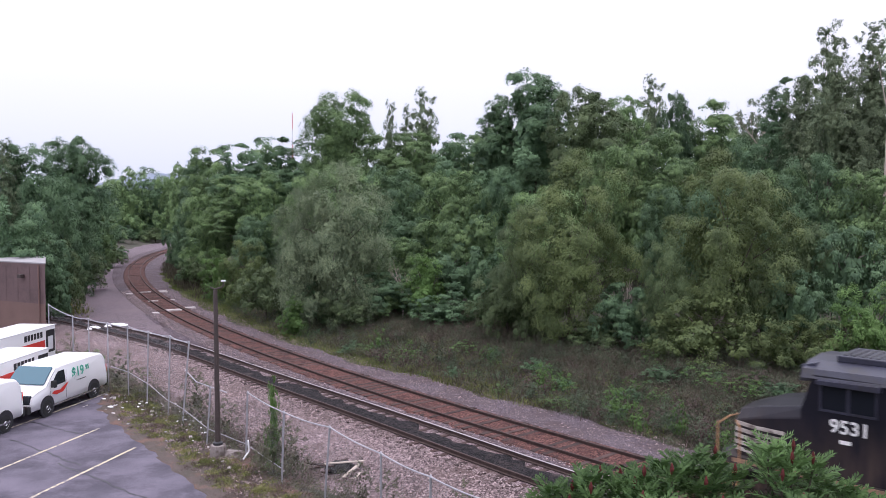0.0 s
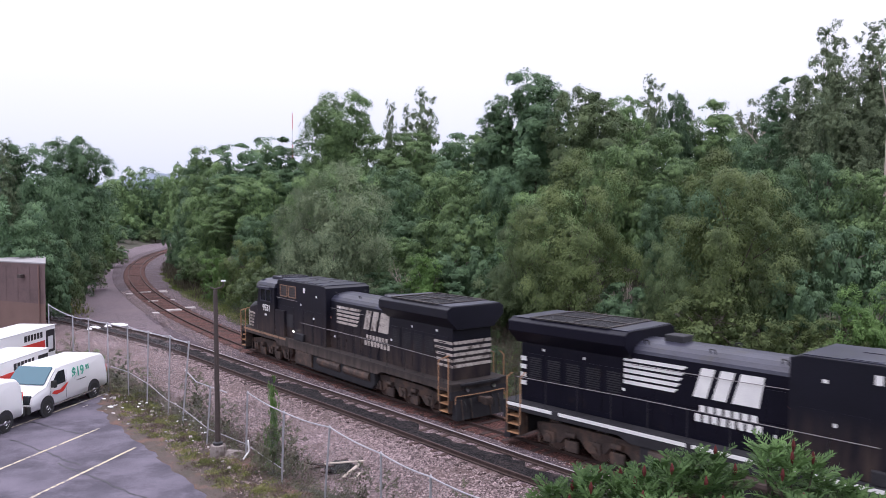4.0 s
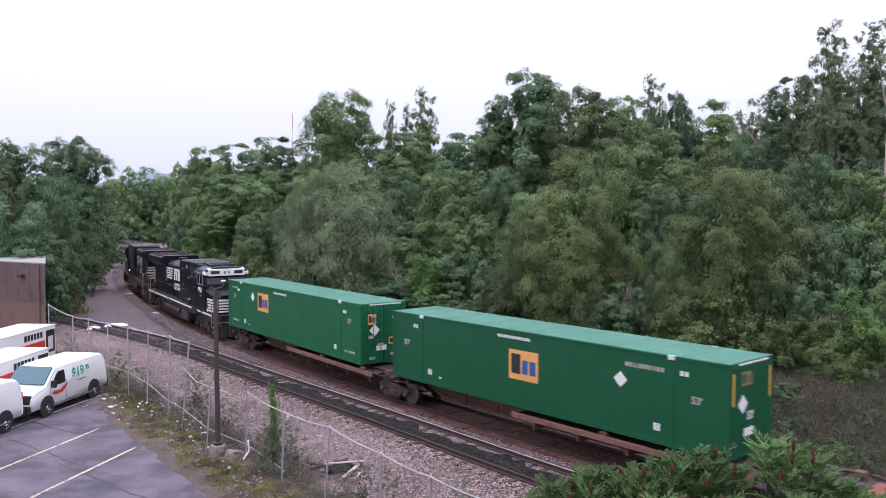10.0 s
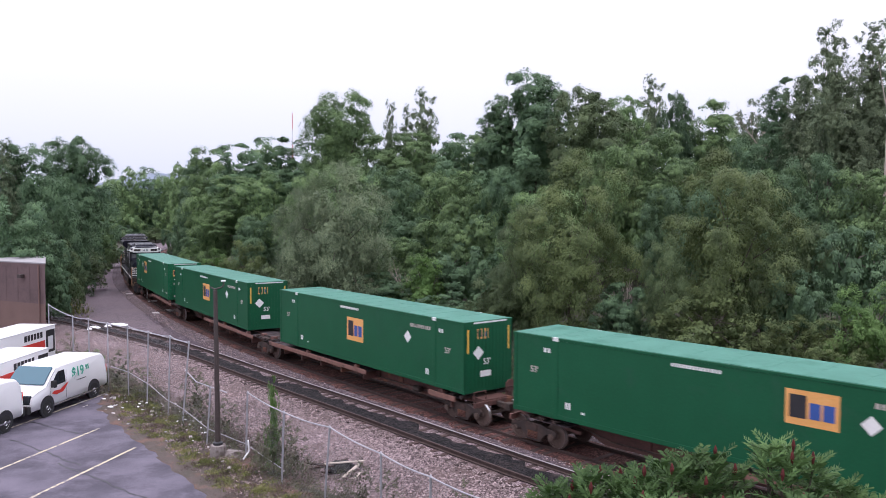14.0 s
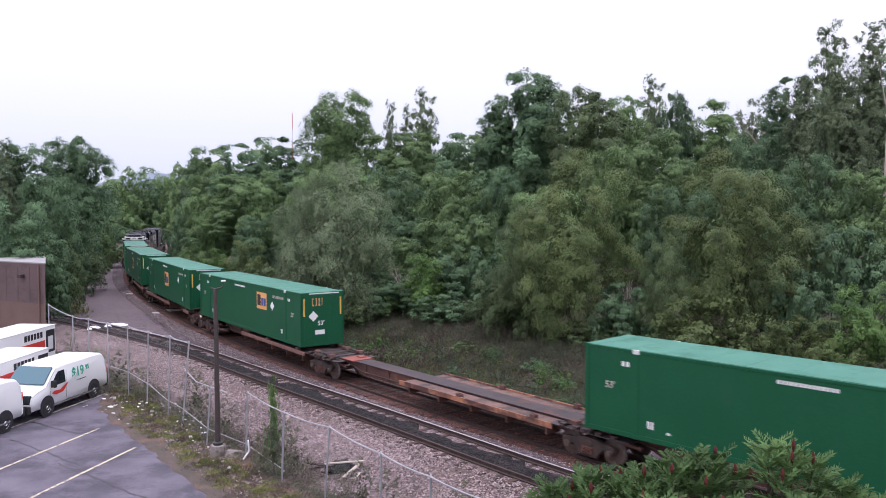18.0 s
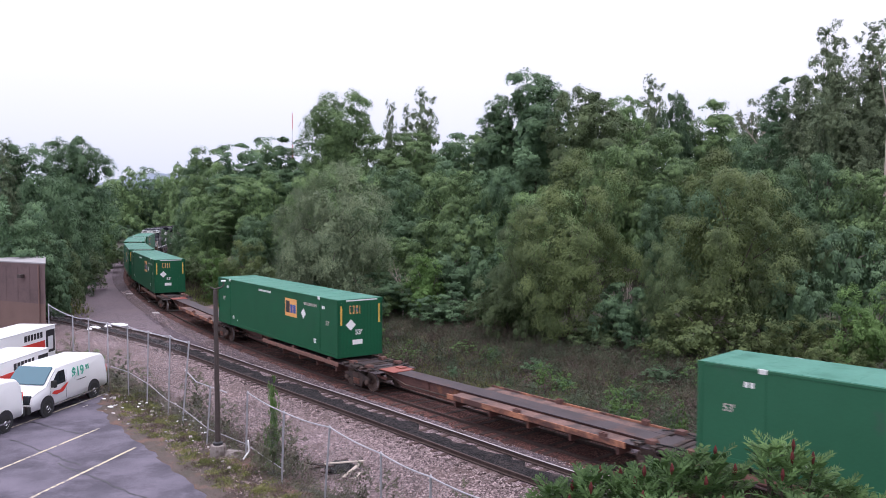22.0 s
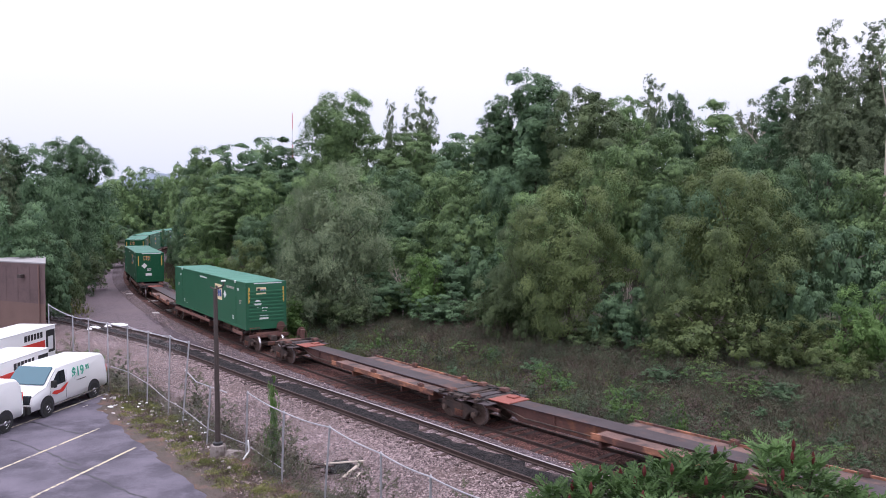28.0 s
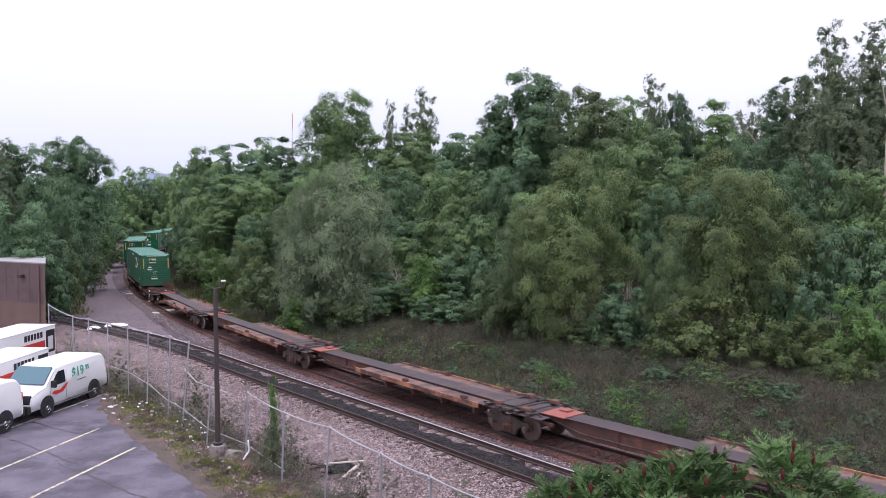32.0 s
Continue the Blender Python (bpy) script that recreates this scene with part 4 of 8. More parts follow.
    plant("dark", 23.3, 50.3, 12.2, 6.2, "broadleaf_tree", "tall dark green broadleaf tree in the wood", "tree", "woodland trees", 0.90)
    plant("mid", 25.5, 48.2, 11.1, 4.2, "broadleaf_tree", "dense mid-green broadleaf tree in the wood", "tree", "woodland trees", 0.85)
    plant("bush", 19.9, 44.0, 8.4, 1.0, "bush", "rounded mid-green bush on the bank", "bush", "bank shrubs", 0.49)
    plant("bushdark", 21.4, 42.0, 7.8, 5.4, "bush", "dark green broad-leaved bush under the trees", "bush", "bank shrubs", 0.58)
    plant("dark", 15.2, 54.2, 10.2, 6.1, "broadleaf_tree", "tall dark green broadleaf tree in the wood", "tree", "woodland trees", 0.78)
    plant("dark", -3.0, 66.1, 8.1, 5.7, "broadleaf_tree", "tall dark green broadleaf tree in the wood", "tree", "woodland trees", 1.31)
    plant("bushdark", 1.9, 57.9, 6.2, 3.6, "bush", "dark green broad-leaved bush under the trees", "bush", "bank shrubs", 0.81)
    plant("airy", -7.8, 58.3, 12.1, 4.5, "willow_tree", "grey-green airy tree with fine drooping twigs beside the track", "tree", "front trees", 0.88)
    plant("airy", -10.0, 59.2, 10.3, 1.3, "willow_tree", "grey-green airy tree with fine drooping twigs beside the track", "tree", "front trees", 0.61)
    plant("yellow", 7.4, 46.2, 12.2, 5.2, "broadleaf_tree", "full yellow-green broadleaf tree at the foot of the bank", "tree", "front trees", 0.88)
    plant("yellowb", 15.5, 43.2, 12.0, 3.6, "broadleaf_tree", "broad yellow-green tree with many leaf clumps on the bank", "tree", "front trees", 0.88)
    plant("yellowc", 4.9, 47.1, 9.0, 1.8, "broadleaf_tree", "olive-green broadleaf tree with dense leaf clumps", "tree", "front trees", 0.70)
    plant("yellowc", 11.8, 42.0, 7.2, 0.4, "broadleaf_tree", "olive-green broadleaf tree with dense leaf clumps", "tree", "front trees", 0.55)
    plant("bushyellow", 13.0, 39.8, 4.4, 5.4, "bush", "yellow-green bush at the foot of the bank", "bush", "bank shrubs", 1.16)
    plant("bushyellow", 16.4, 37.8, 3.6, 6.2, "bush", "yellow-green bush at the foot of the bank", "bush", "bank shrubs", 1.03)
    plant("bushbright", 19.5, 35.9, 5.4, 0.6, "bush", "bright green leafy bush among weeds", "bush", "bank shrubs", 0.72)
    plant("bushyellow", 18.3, 36.8, 3.7, 5.0, "bush", "yellow-green bush at the foot of the bank", "bush", "bank shrubs", 1.03)
    plant("sapling", -1.2, 55.9, 5.8, 0.9, "sapling", "bright green upright sapling in front of the wood", "sapling", "saplings", 1.17)
    plant("sapling", -10.5, 55.7, 2.5, 1.8, "sapling", "bright green upright sapling in front of the wood", "sapling", "saplings", 1.41)
    plant("bushdark", -3.9, 57.8, 4.1, 4.8, "bush", "dark green broad-leaved bush under the trees", "bush", "bank shrubs", 1.07)
    plant("bushdark", -0.1, 53.8, 2.9, 5.5, "bush", "dark green broad-leaved bush under the trees", "bush", "bank shrubs", 1.34)
    plant("bush", -6.6, 56.8, 2.6, 0.3, "bush", "rounded mid-green bush on the bank", "bush", "bank shrubs", 1.13)
    plant("bush", 4.0, 48.9, 4.8, 0.3, "bush", "rounded mid-green bush on the bank", "bush", "bank shrubs", 0.80)
    plant("bush", 8.8, 44.7, 2.6, 2.1, "bush", "rounded mid-green bush on the bank", "bush", "bank shrubs", 1.43)
    plant("bush", -14.3, 63.8, 4.1, 5.5, "bush", "rounded mid-green bush on the bank", "bush", "bank shrubs", 0.73)
    plant("bushdark", -9.6, 59.8, 3.5, 6.2, "bush", "dark green broad-leaved bush under the trees", "bush", "bank shrubs", 0.88)
    plant("sumac", -3.5, 57.8, 3.3, 1.9, "sumac_tree", "spreading green sumac with flat layered leaves", "shrub", "bank shrubs", 1.28)
    plant("darktop", -38.4, 72.4, 14.3, 0.5, "broadleaf_tree", "dark green broadleaf tree beside the gravel track", "tree", "woodland trees", 1.14)
    plant("darktop", -39.2, 84.5, 16.1, 3.8, "broadleaf_tree", "dark green broadleaf tree beside the gravel track", "tree", "woodland trees", 1.03)
    plant("poplar", -38.7, 70.4, 14.8, 0.2, "poplar_tree", "slender grey-leaved poplar above the wood", "tree", "poplars", 0.68)
    plant("dark", -46.0, 97.5, 16.4, 1.2, "broadleaf_tree", "dark green broadleaf tree beside the gravel track", "tree", "woodland trees", 0.44)
    plant("dark", -33.6, 68.2, 11.4, 2.6, "broadleaf_tree", "dark green broadleaf tree beside the gravel track", "tree", "woodland trees", 0.73)
    plant("darkb", -33.5, 62.1, 9.0, 3.8, "broadleaf_tree", "dark green broadleaf tree beside the gravel track", "tree", "woodland trees", 0.84)
    plant("dark", -37.7, 80.1, 8.5, 1.0, "broadleaf_tree", "tall dark green broadleaf tree in the wood", "tree", "woodland trees", 0.83)
    plant("bush", -32.3, 66.0, 6.2, 0.3, "bush", "rounded mid-green bush on the bank", "bush", "bank shrubs", 0.46)
    plant("bushdark", -31.9, 62.0, 6.4, 5.4, "bush", "dark green broad-leaved bush under the trees", "bush", "bank shrubs", 0.55)
    plant("dark", -51.4, 118.3, 11.8, 2.0, "broadleaf_tree", "tall dark green broadleaf tree in the wood", "tree", "woodland trees", 0.72)
    plant("bushdark", -45.1, 100.0, 6.3, 6.0, "bush", "dark green broad-leaved bush under the trees", "bush", "bank shrubs", 0.48)
    plant("bush", -36.5, 75.9, 4.2, 5.6, "bush", "rounded mid-green bush on the bank", "bush", "bank shrubs", 0.68)
    plant("bushdark", -55.6, 130.0, 5.2, 2.4, "bush", "dark green broad-leaved bush under the trees", "bush", "bank shrubs", 0.48)
    plant("darkb", -31.8, 63.9, 5.8, 2.9, "broadleaf_tree", "dark green broadleaf tree beside the gravel track", "tree", "woodland trees", 0.69)
    plant("farb", -82.7, 208.8, 18.9, 3.3, "broadleaf_tree", "hazy green tree in the far wood beyond the curve", "tree", "far trees", 0.88)
    plant("far", -78.9, 215.9, 19.5, 4.0, "broadleaf_tree", "dark green tree in the far wood beyond the curve", "tree", "far trees", 0.88)
    plant("far", -60.4, 140.3, 10.9, 3.7, "broadleaf_tree", "dark green tree in the far wood beyond the curve", "tree", "far trees", 0.68)
    plant("farb", -68.9, 205.9, 19.9, 3.5, "broadleaf_tree", "hazy green tree in the far wood beyond the curve", "tree", "far trees", 0.69)
    plant("far", -81.7, 215.4, 11.3, 3.9, "broadleaf_tree", "dark green tree in the far wood beyond the curve", "tree", "far trees", 1.70)
    plant("far", -77.5, 225.5, 12.2, 5.9, "broadleaf_tree", "dark green tree in the far wood beyond the curve", "tree", "far trees", 1.70)
    plant("far", -71.1, 225.6, 14.6, 3.2, "broadleaf_tree", "dark green tree in the far wood beyond the curve", "tree", "far trees", 1.41)
    plant("farb", -66.6, 150.5, 13.7, 2.7, "broadleaf_tree", "hazy green tree in the far wood beyond the curve", "tree", "far trees", 1.09)
    plant("weedtall", -10.8, 34.2, 1.8, 4.5, "weed_clump", "tall airy olive-green weeds growing by the fence", "weeds", "fence weeds", 0.88)
    plant("weedtall", -10.4, 33.7, 1.5, 1.5, "weed_clump", "tall airy olive-green weeds growing by the fence", "weeds", "fence weeds", 0.81)
    plant("weedtall", -8.5, 30.7, 1.3, 1.9, "weed_clump", "tall airy olive-green weeds growing by the fence", "weeds", "fence weeds", 1.01)
    plant("sapling", -5.9, 27.3, 2.9, 6.1, "sapling", "slender feathery green sapling beside the fence", "tree", "saplings", 0.33)
    plant("weedtall", -5.5, 26.7, 1.8, 3.3, "weed_clump", "tall airy olive-green weeds growing by the fence", "weeds", "fence weeds", 0.81)
    plant("weedtall", -6.1, 27.1, 1.3, 3.4, "weed_clump", "tall airy olive-green weeds growing by the fence", "weeds", "fence weeds", 0.76)
    plant("weedtall", -4.9, 26.1, 1.4, 0.1, "weed_clump", "tall airy olive-green weeds growing by the fence", "weeds", "fence weeds", 0.82)
    plant("weedtall", -2.4, 23.2, 1.2, 2.6, "weed_clump", "tall airy olive-green weeds growing by the fence", "weeds", "fence weeds", 0.92)
    plant("weedtall", -1.5, 22.2, 1.3, 3.6, "weed_clump", "tall airy olive-green weeds growing by the fence", "weeds", "fence weeds", 0.73)
    plant("weedtall", 0.5, 20.2, 1.7, 0.1, "weed_clump", "tall airy olive-green weeds growing by the fence", "weeds", "fence weeds", 0.63)
    plant("weedtall", -15.2, 38.1, 0.5, 3.9, "weed_clump", "tall airy olive-green weeds growing by the fence", "weeds", "fence weeds", 1.29)
    plant("weedtall", -16.3, 39.2, 1.1, 4.0, "weed_clump", "tall airy olive-green weeds growing by the fence", "weeds", "fence weeds", 1.47)
    plant("bushbright", -18.3, 41.2, 1.3, 0.4, "bush", "bright green leafy bush among weeds", "bush", "bank shrubs", 0.65)
    plant("weedtall", -16.8, 41.2, 1.3, 3.9, "weed_clump", "tall airy olive-green weeds growing by the fence", "weeds", "fence weeds", 1.37)
    plant("weedtall", -21.2, 44.7, 1.6, 2.9, "weed_clump", "tall airy olive-green weeds growing by the fence", "weeds", "fence weeds", 1.05)
    plant("weedtall", -14.3, 37.7, 1.1, 4.3, "weed_clump", "tall airy olive-green weeds growing by the fence", "weeds", "fence weeds", 1.16)
    plant("bushdark", 18.1, 39.9, 5.6, 2.0, "bush", "dark green broad-leaved bush under the trees", "bush", "bank shrubs", 0.56)
    plant("bushyellow", 17.8, 34.7, 2.5, 2.3, "bush", "yellow-green bush at the foot of the bank", "bush", "bank shrubs", 1.28)
    plant("bush", 16.9, 41.9, 6.3, 2.3, "bush", "rounded mid-green bush on the bank", "bush", "bank shrubs", 0.51)
    plant("bushdark", 10.2, 43.8, 4.6, 3.7, "bush", "dark green broad-leaved bush under the trees", "bush", "bank shrubs", 0.71)
    plant("bushdark", 3.6, 51.9, 6.1, 1.9, "bush", "dark green broad-leaved bush under the trees", "bush", "bank shrubs", 0.57)
    plant("mid", 7.0, 56.2, 10.2, 2.4, "broadleaf_tree", "dense mid-green broadleaf tree in the wood", "tree", "woodland trees", 0.83)
    plant("dark", 16.6, 50.1, 10.1, 4.8, "broadleaf_tree", "tall dark green broadleaf tree in the wood", "tree", "woodland trees", 0.78)
    plant("mid", 22.0, 52.2, 11.3, 0.2, "broadleaf_tree", "dense mid-green broadleaf tree in the wood", "tree", "woodland trees", 0.73)
    plant("bush", -30.1, 94.8, 2.8, 3.6, "bush", "rounded mid-green bush on the bank", "bush", "bank shrubs", 0.74)
    plant("mid", -3.7, 62.0, 6.4, 4.6, "broadleaf_tree", "dense mid-green broadleaf tree in the wood", "tree", "woodland trees", 1.13)
    plant("bush", -7.2, 61.9, 6.0, 1.9, "bush", "rounded mid-green bush on the bank", "bush", "bank shrubs", 0.55)
    plant("weeddry", -6.8, 52.9, 0.7, 1.4, "weed_clump", "dry reddish-brown weeds on the bank", "weeds", "bank weeds", 0.79)
    plant("weedgreen", 8.0, 33.0, 0.6, 5.0, "weed_clump", "low bright green weeds on the bank", "weeds", "bank weeds", 1.07)
    plant("weedgreen", 9.0, 37.7, 0.7, 1.5, "weed_clump", "low bright green weeds on the bank", "weeds", "bank weeds", 1.54)
    plant("weed", 7.2, 33.2, 0.7, 1.2, "weed_clump", "tall grey-green weeds growing beside the track", "weeds", "bank weeds", 1.64)
    plant("weeddry", 8.2, 35.6, 0.5, 2.7, "weed_clump", "dry reddish-brown weeds on the bank", "weeds", "bank weeds", 1.11)
    plant("weeddry", 3.1, 45.4, 0.5, 4.4, "weed_clump", "dry reddish-brown weeds on the bank", "weeds", "bank weeds", 1.70)
    plant("weed", -9.5, 55.1, 0.7, 0.6, "weed_clump", "tall grey-green weeds growing beside the track", "weeds", "bank weeds", 1.34)
    plant("weed", -1.1, 47.6, 0.8, 2.0, "weed_clump", "tall grey-green weeds growing beside the track", "weeds", "bank weeds", 1.27)
    plant("weed", 9.4, 36.5, 0.6, 2.1, "weed_clump", "tall grey-green weeds growing beside the track", "weeds", "bank weeds", 1.70)
    plant("weedgreen", 9.5, 31.4, 1.0, 5.2, "weed_clump", "low bright green weeds on the bank", "weeds", "bank weeds", 0.55)
    plant("weeddry", 4.2, 39.8, 0.6, 2.8, "weed_clump", "dry reddish-brown weeds on the bank", "weeds", "bank weeds", 1.42)
    plant("weeddry", 9.9, 33.2, 1.0, 5.4, "weed_clump", "dry reddish-brown weeds on the bank", "weeds", "bank weeds", 0.82)
    plant("weeddry", -1.8, 48.5, 0.5, 1.1, "weed_clump", "dry reddish-brown weeds on the bank", "weeds", "bank weeds", 1.01)
    plant("weeddry", 6.6, 33.5, 0.5, 2.1, "weed_clump", "dry reddish-brown weeds on the bank", "weeds", "bank weeds", 0.86)
    plant("weedgreen", 5.0, 39.0, 0.8, 4.1, "weed_clump", "low bright green weeds on the bank", "weeds", "bank weeds", 0.98)
    plant("weed", 5.8, 40.9, 0.8, 5.6, "weed_clump", "tall grey-green weeds growing beside the track", "weeds", "bank weeds", 1.70)
    plant("weeddry", -1.3, 45.1, 0.6, 2.8, "weed_clump", "dry reddish-brown weeds on the bank", "weeds", "bank weeds", 0.83)
    plant("weeddry", 10.8, 33.8, 0.7, 1.4, "weed_clump", "dry reddish-brown weeds on the bank", "weeds", "bank weeds", 1.67)
    plant("weed", 6.0, 34.8, 0.7, 0.8, "weed_clump", "tall grey-green weeds growing beside the track", "weeds", "bank weeds", 1.68)
    plant("weeddry", 10.6, 31.0, 0.8, 3.3, "weed_clump", "dry reddish-brown weeds on the bank", "weeds", "bank weeds", 0.83)
    plant("weed", -3.7, 47.1, 0.8, 1.2, "weed_clump", "tall grey-green weeds growing beside the track", "weeds", "bank weeds", 1.15)
    plant("weed", 0.6, 42.9, 0.9, 5.1, "weed_clump", "tall grey-green weeds growing beside the track", "weeds", "bank weeds", 0.73)
    plant("weeddry", -3.9, 53.5, 0.6, 5.3, "weed_clump", "dry reddish-brown weeds on the bank", "weeds", "bank weeds", 1.70)
    plant("weed", 9.3, 32.4, 1.0, 1.2, "weed_clump", "tall grey-green weeds growing beside the track", "weeds", "bank weeds", 1.17)
    plant("weedgreen", 2.6, 44.9, 1.0, 1.7, "weed_clump", "low bright green weeds on the bank", "weeds", "bank weeds", 1.15)
    plant("weeddry", 10.0, 29.8, 0.9, 5.1, "weed_clump", "dry reddish-brown weeds on the bank", "weeds", "bank weeds", 1.02)
    plant("weedgreen", 5.1, 39.6, 1.0, 4.0, "weed_clump", "low bright green weeds on the bank", "weeds", "bank weeds", 0.87)
    plant("weed", -7.9, 55.5, 0.9, 5.1, "weed_clump", "tall grey-green weeds growing beside the track", "weeds", "bank weeds", 0.74)
    plant("weed", 6.1, 34.3, 0.6, 2.2, "weed_clump", "tall grey-green weeds growing beside the track", "weeds", "bank weeds", 1.17)
    plant("weeddry", -3.6, 46.2, 0.6, 0.8, "weed_clump", "dry reddish-brown weeds on the bank", "weeds", "bank weeds", 0.97)
    plant("weed", 10.1, 29.7, 0.6, 1.8, "weed_clump", "tall grey-green weeds growing beside the track", "weeds", "bank weeds", 1.31)
    plant("weed", -6.0, 52.3, 0.5, 5.0, "weed_clump", "tall grey-green weeds growing beside the track", "weeds", "bank weeds", 1.13)
    plant("weeddry", -3.1, 52.2, 0.6, 1.7, "weed_clump", "dry reddish-brown weeds on the bank", "weeds", "bank weeds", 1.70)
    plant("weeddry", 5.7, 40.9, 0.6, 2.2, "weed_clump", "dry reddish-brown weeds on the bank", "weeds", "bank weeds", 1.70)
    plant("weedgreen", 7.7, 34.8, 0.9, 2.6, "weed_clump", "low bright green weeds on the bank", "weeds", "bank weeds", 0.96)
    plant("weeddry", 9.0, 37.6, 0.9, 2.6, "weed_clump", "dry reddish-brown weeds on the bank", "weeds", "bank weeds", 1.31)
    plant("weed", 4.1, 37.6, 0.6, 2.6, "weed_clump", "tall grey-green weeds growing beside the track", "weeds", "bank weeds", 1.55)
    plant("weedgreen", 10.6, 29.6, 0.8, 1.0, "weed_clump", "low bright green weeds on the bank", "weeds", "bank weeds", 0.96)
    plant("weedgreen", 4.2, 44.4, 0.9, 0.0, "weed_clump", "low bright green weeds on the bank", "weeds", "bank weeds", 1.70)
    plant("weedgreen", -2.0, 46.6, 0.9, 5.9, "weed_clump", "low bright green weeds on the bank", "weeds", "bank weeds", 0.69)
    plant("weed", 5.5, 39.9, 0.7, 5.5, "weed_clump", "tall grey-green weeds growing beside the track", "weeds", "bank weeds", 1.52)
    plant("weed", 11.8, 32.8, 0.8, 6.2, "weed_clump", "tall grey-green weeds growing beside the track", "weeds", "bank weeds", 1.64)
    plant("weedgreen", 8.0, 31.9, 0.8, 2.7, "weed_clump", "low bright green weeds on the bank", "weeds", "bank weeds", 0.61)
    plant("weedgreen", 5.9, 38.4, 0.7, 6.0, "weed_clump", "low bright green weeds on the bank", "weeds", "bank weeds", 1.32)
    plant("weeddry", 4.9, 40.1, 0.7, 1.4, "weed_clump", "dry reddish-brown weeds on the bank", "weeds", "bank weeds", 0.90)
    plant("weed", 0.1, 45.9, 0.5, 4.7, "weed_clump", "tall grey-green weeds growing beside the track", "weeds", "bank weeds", 1.56)
    plant("weed", -0.2, 45.3, 0.9, 5.3, "weed_clump", "tall grey-green weeds growing beside the track", "weeds", "bank weeds", 1.23)
    plant("weedgreen", 7.6, 34.4, 0.9, 4.2, "weed_clump", "low bright green weeds on the bank", "weeds", "bank weeds", 0.95)
    plant("weeddry", -3.8, 46.8, 0.6, 3.3, "weed_clump", "dry reddish-brown weeds on the bank", "weeds", "bank weeds", 0.96)
    plant("weed", 3.3, 39.6, 0.5, 1.8, "weed_clump", "tall grey-green weeds growing beside the track", "weeds", "bank weeds", 1.14)
    plant("weed", 9.3, 31.9, 0.8, 2.1, "weed_clump", "tall grey-green weeds growing beside the track", "weeds", "bank weeds", 0.85)
    plant("weeddry", -2.1, 44.6, 1.0, 1.4, "weed_clump", "dry reddish-brown weeds on the bank", "weeds", "bank weeds", 1.05)
    plant("weeddry", -7.2, 56.3, 0.6, 0.4, "weed_clump", "dry reddish-brown weeds on the bank", "weeds", "bank weeds", 1.31)
    plant("weedgreen", 9.7, 35.5, 0.6, 1.8, "weed_clump", "low bright green weeds on the bank", "weeds", "bank weeds", 1.70)
    plant("weeddry", -3.2, 51.5, 0.7, 5.1, "weed_clump", "dry reddish-brown weeds on the bank", "weeds", "bank weeds", 1.35)
    plant("weed", 5.6, 40.3, 0.8, 0.3, "weed_clump", "tall grey-green weeds growing beside the track", "weeds", "bank weeds", 1.70)
    plant("weed", -8.7, 52.3, 0.4, 5.7, "weed_clump", "tall grey-green weeds growing beside the track", "weeds", "bank weeds", 1.70)
    plant("weed", 10.1, 31.0, 0.5, 4.4, "weed_clump", "tall grey-green weeds growing beside the track", "weeds", "bank weeds", 1.55)
    plant("weeddry", 0.4, 45.8, 0.6, 5.8, "weed_clump", "dry reddish-brown weeds on the bank", "weeds", "bank weeds", 0.95)
    plant("weeddry", 4.2, 44.0, 0.6, 5.6, "weed_clump", "dry reddish-brown weeds on the bank", "weeds", "bank weeds", 1.70)
    plant("weedgreen", -16.2, 72.7, 0.9, 5.6, "weed_clump", "low bright green weeds on the bank", "weeds", "bank weeds", 1.70)
    plant("weed", 3.9, 44.9, 0.7, 3.6, "weed_clump", "tall grey-green weeds growing beside the track", "weeds", "bank weeds", 1.70)
    plant("weedgreen", -4.1, 50.6, 1.0, 0.1, "weed_clump", "low bright green weeds on the bank", "weeds", "bank weeds", 1.03)
    plant("weed", -13.5, 62.9, 0.7, 4.7, "weed_clump", "tall grey-green weeds growing beside the track", "weeds", "bank weeds", 1.60)
    plant("weed", 10.9, 30.3, 0.5, 1.1, "weed_clump", "tall grey-green weeds growing beside the track", "weeds", "bank weeds", 1.70)
    plant("weeddry", 5.0, 38.1, 0.8, 1.9, "weed_clump", "dry reddish-brown weeds on the bank", "weeds", "bank weeds", 0.98)
    plant("bush", -42.6, 93.0, 4.4, 1.1, "bush", "rounded olive bush at the foot of the wood", "bush", "bank shrubs", 0.9)
    plant("bushdark", -45.6, 98.5, 4.0, 2.7, "bush", "dark green broad-leaved bush under the trees", "bush", "bank shrubs", 1.0)
    plant("bush", -39.2, 85.0, 3.6, 0.4, "bush", "rounded olive bush at the foot of the wood", "bush", "bank shrubs", 1.0)
    plant("bushdark", -79.3, 205.0, 3.1, 3.3, "bush", "dark green broad-leaved bush under the trees", "bush", "bank shrubs", 1.70)
    plant("bush", -73.1, 202.0, 3.5, 2.6, "bush", "rounded mid-green bush on the bank", "bush", "bank shrubs", 1.47)
    plant("bushdark", -77.8, 190.0, 4.5, 5.9, "bush", "dark green broad-leaved bush under the trees", "bush", "bank shrubs", 1.25)
    plant("bush", -49.7, 117.9, 3.2, 3.8, "bush", "rounded mid-green bush on the bank", "bush", "bank shrubs", 0.89)
    plant("midb", -47.3, 108.1, 8.3, 2.1, "broadleaf_tree", "tall green broadleaf tree with layered foliage", "tree", "woodland trees", 0.84)
    plant("bushdark", -55.6, 134.8, 1.7, 1.6, "bush", "dark green broad-leaved bush under the trees", "bush", "bank shrubs", 1.43)

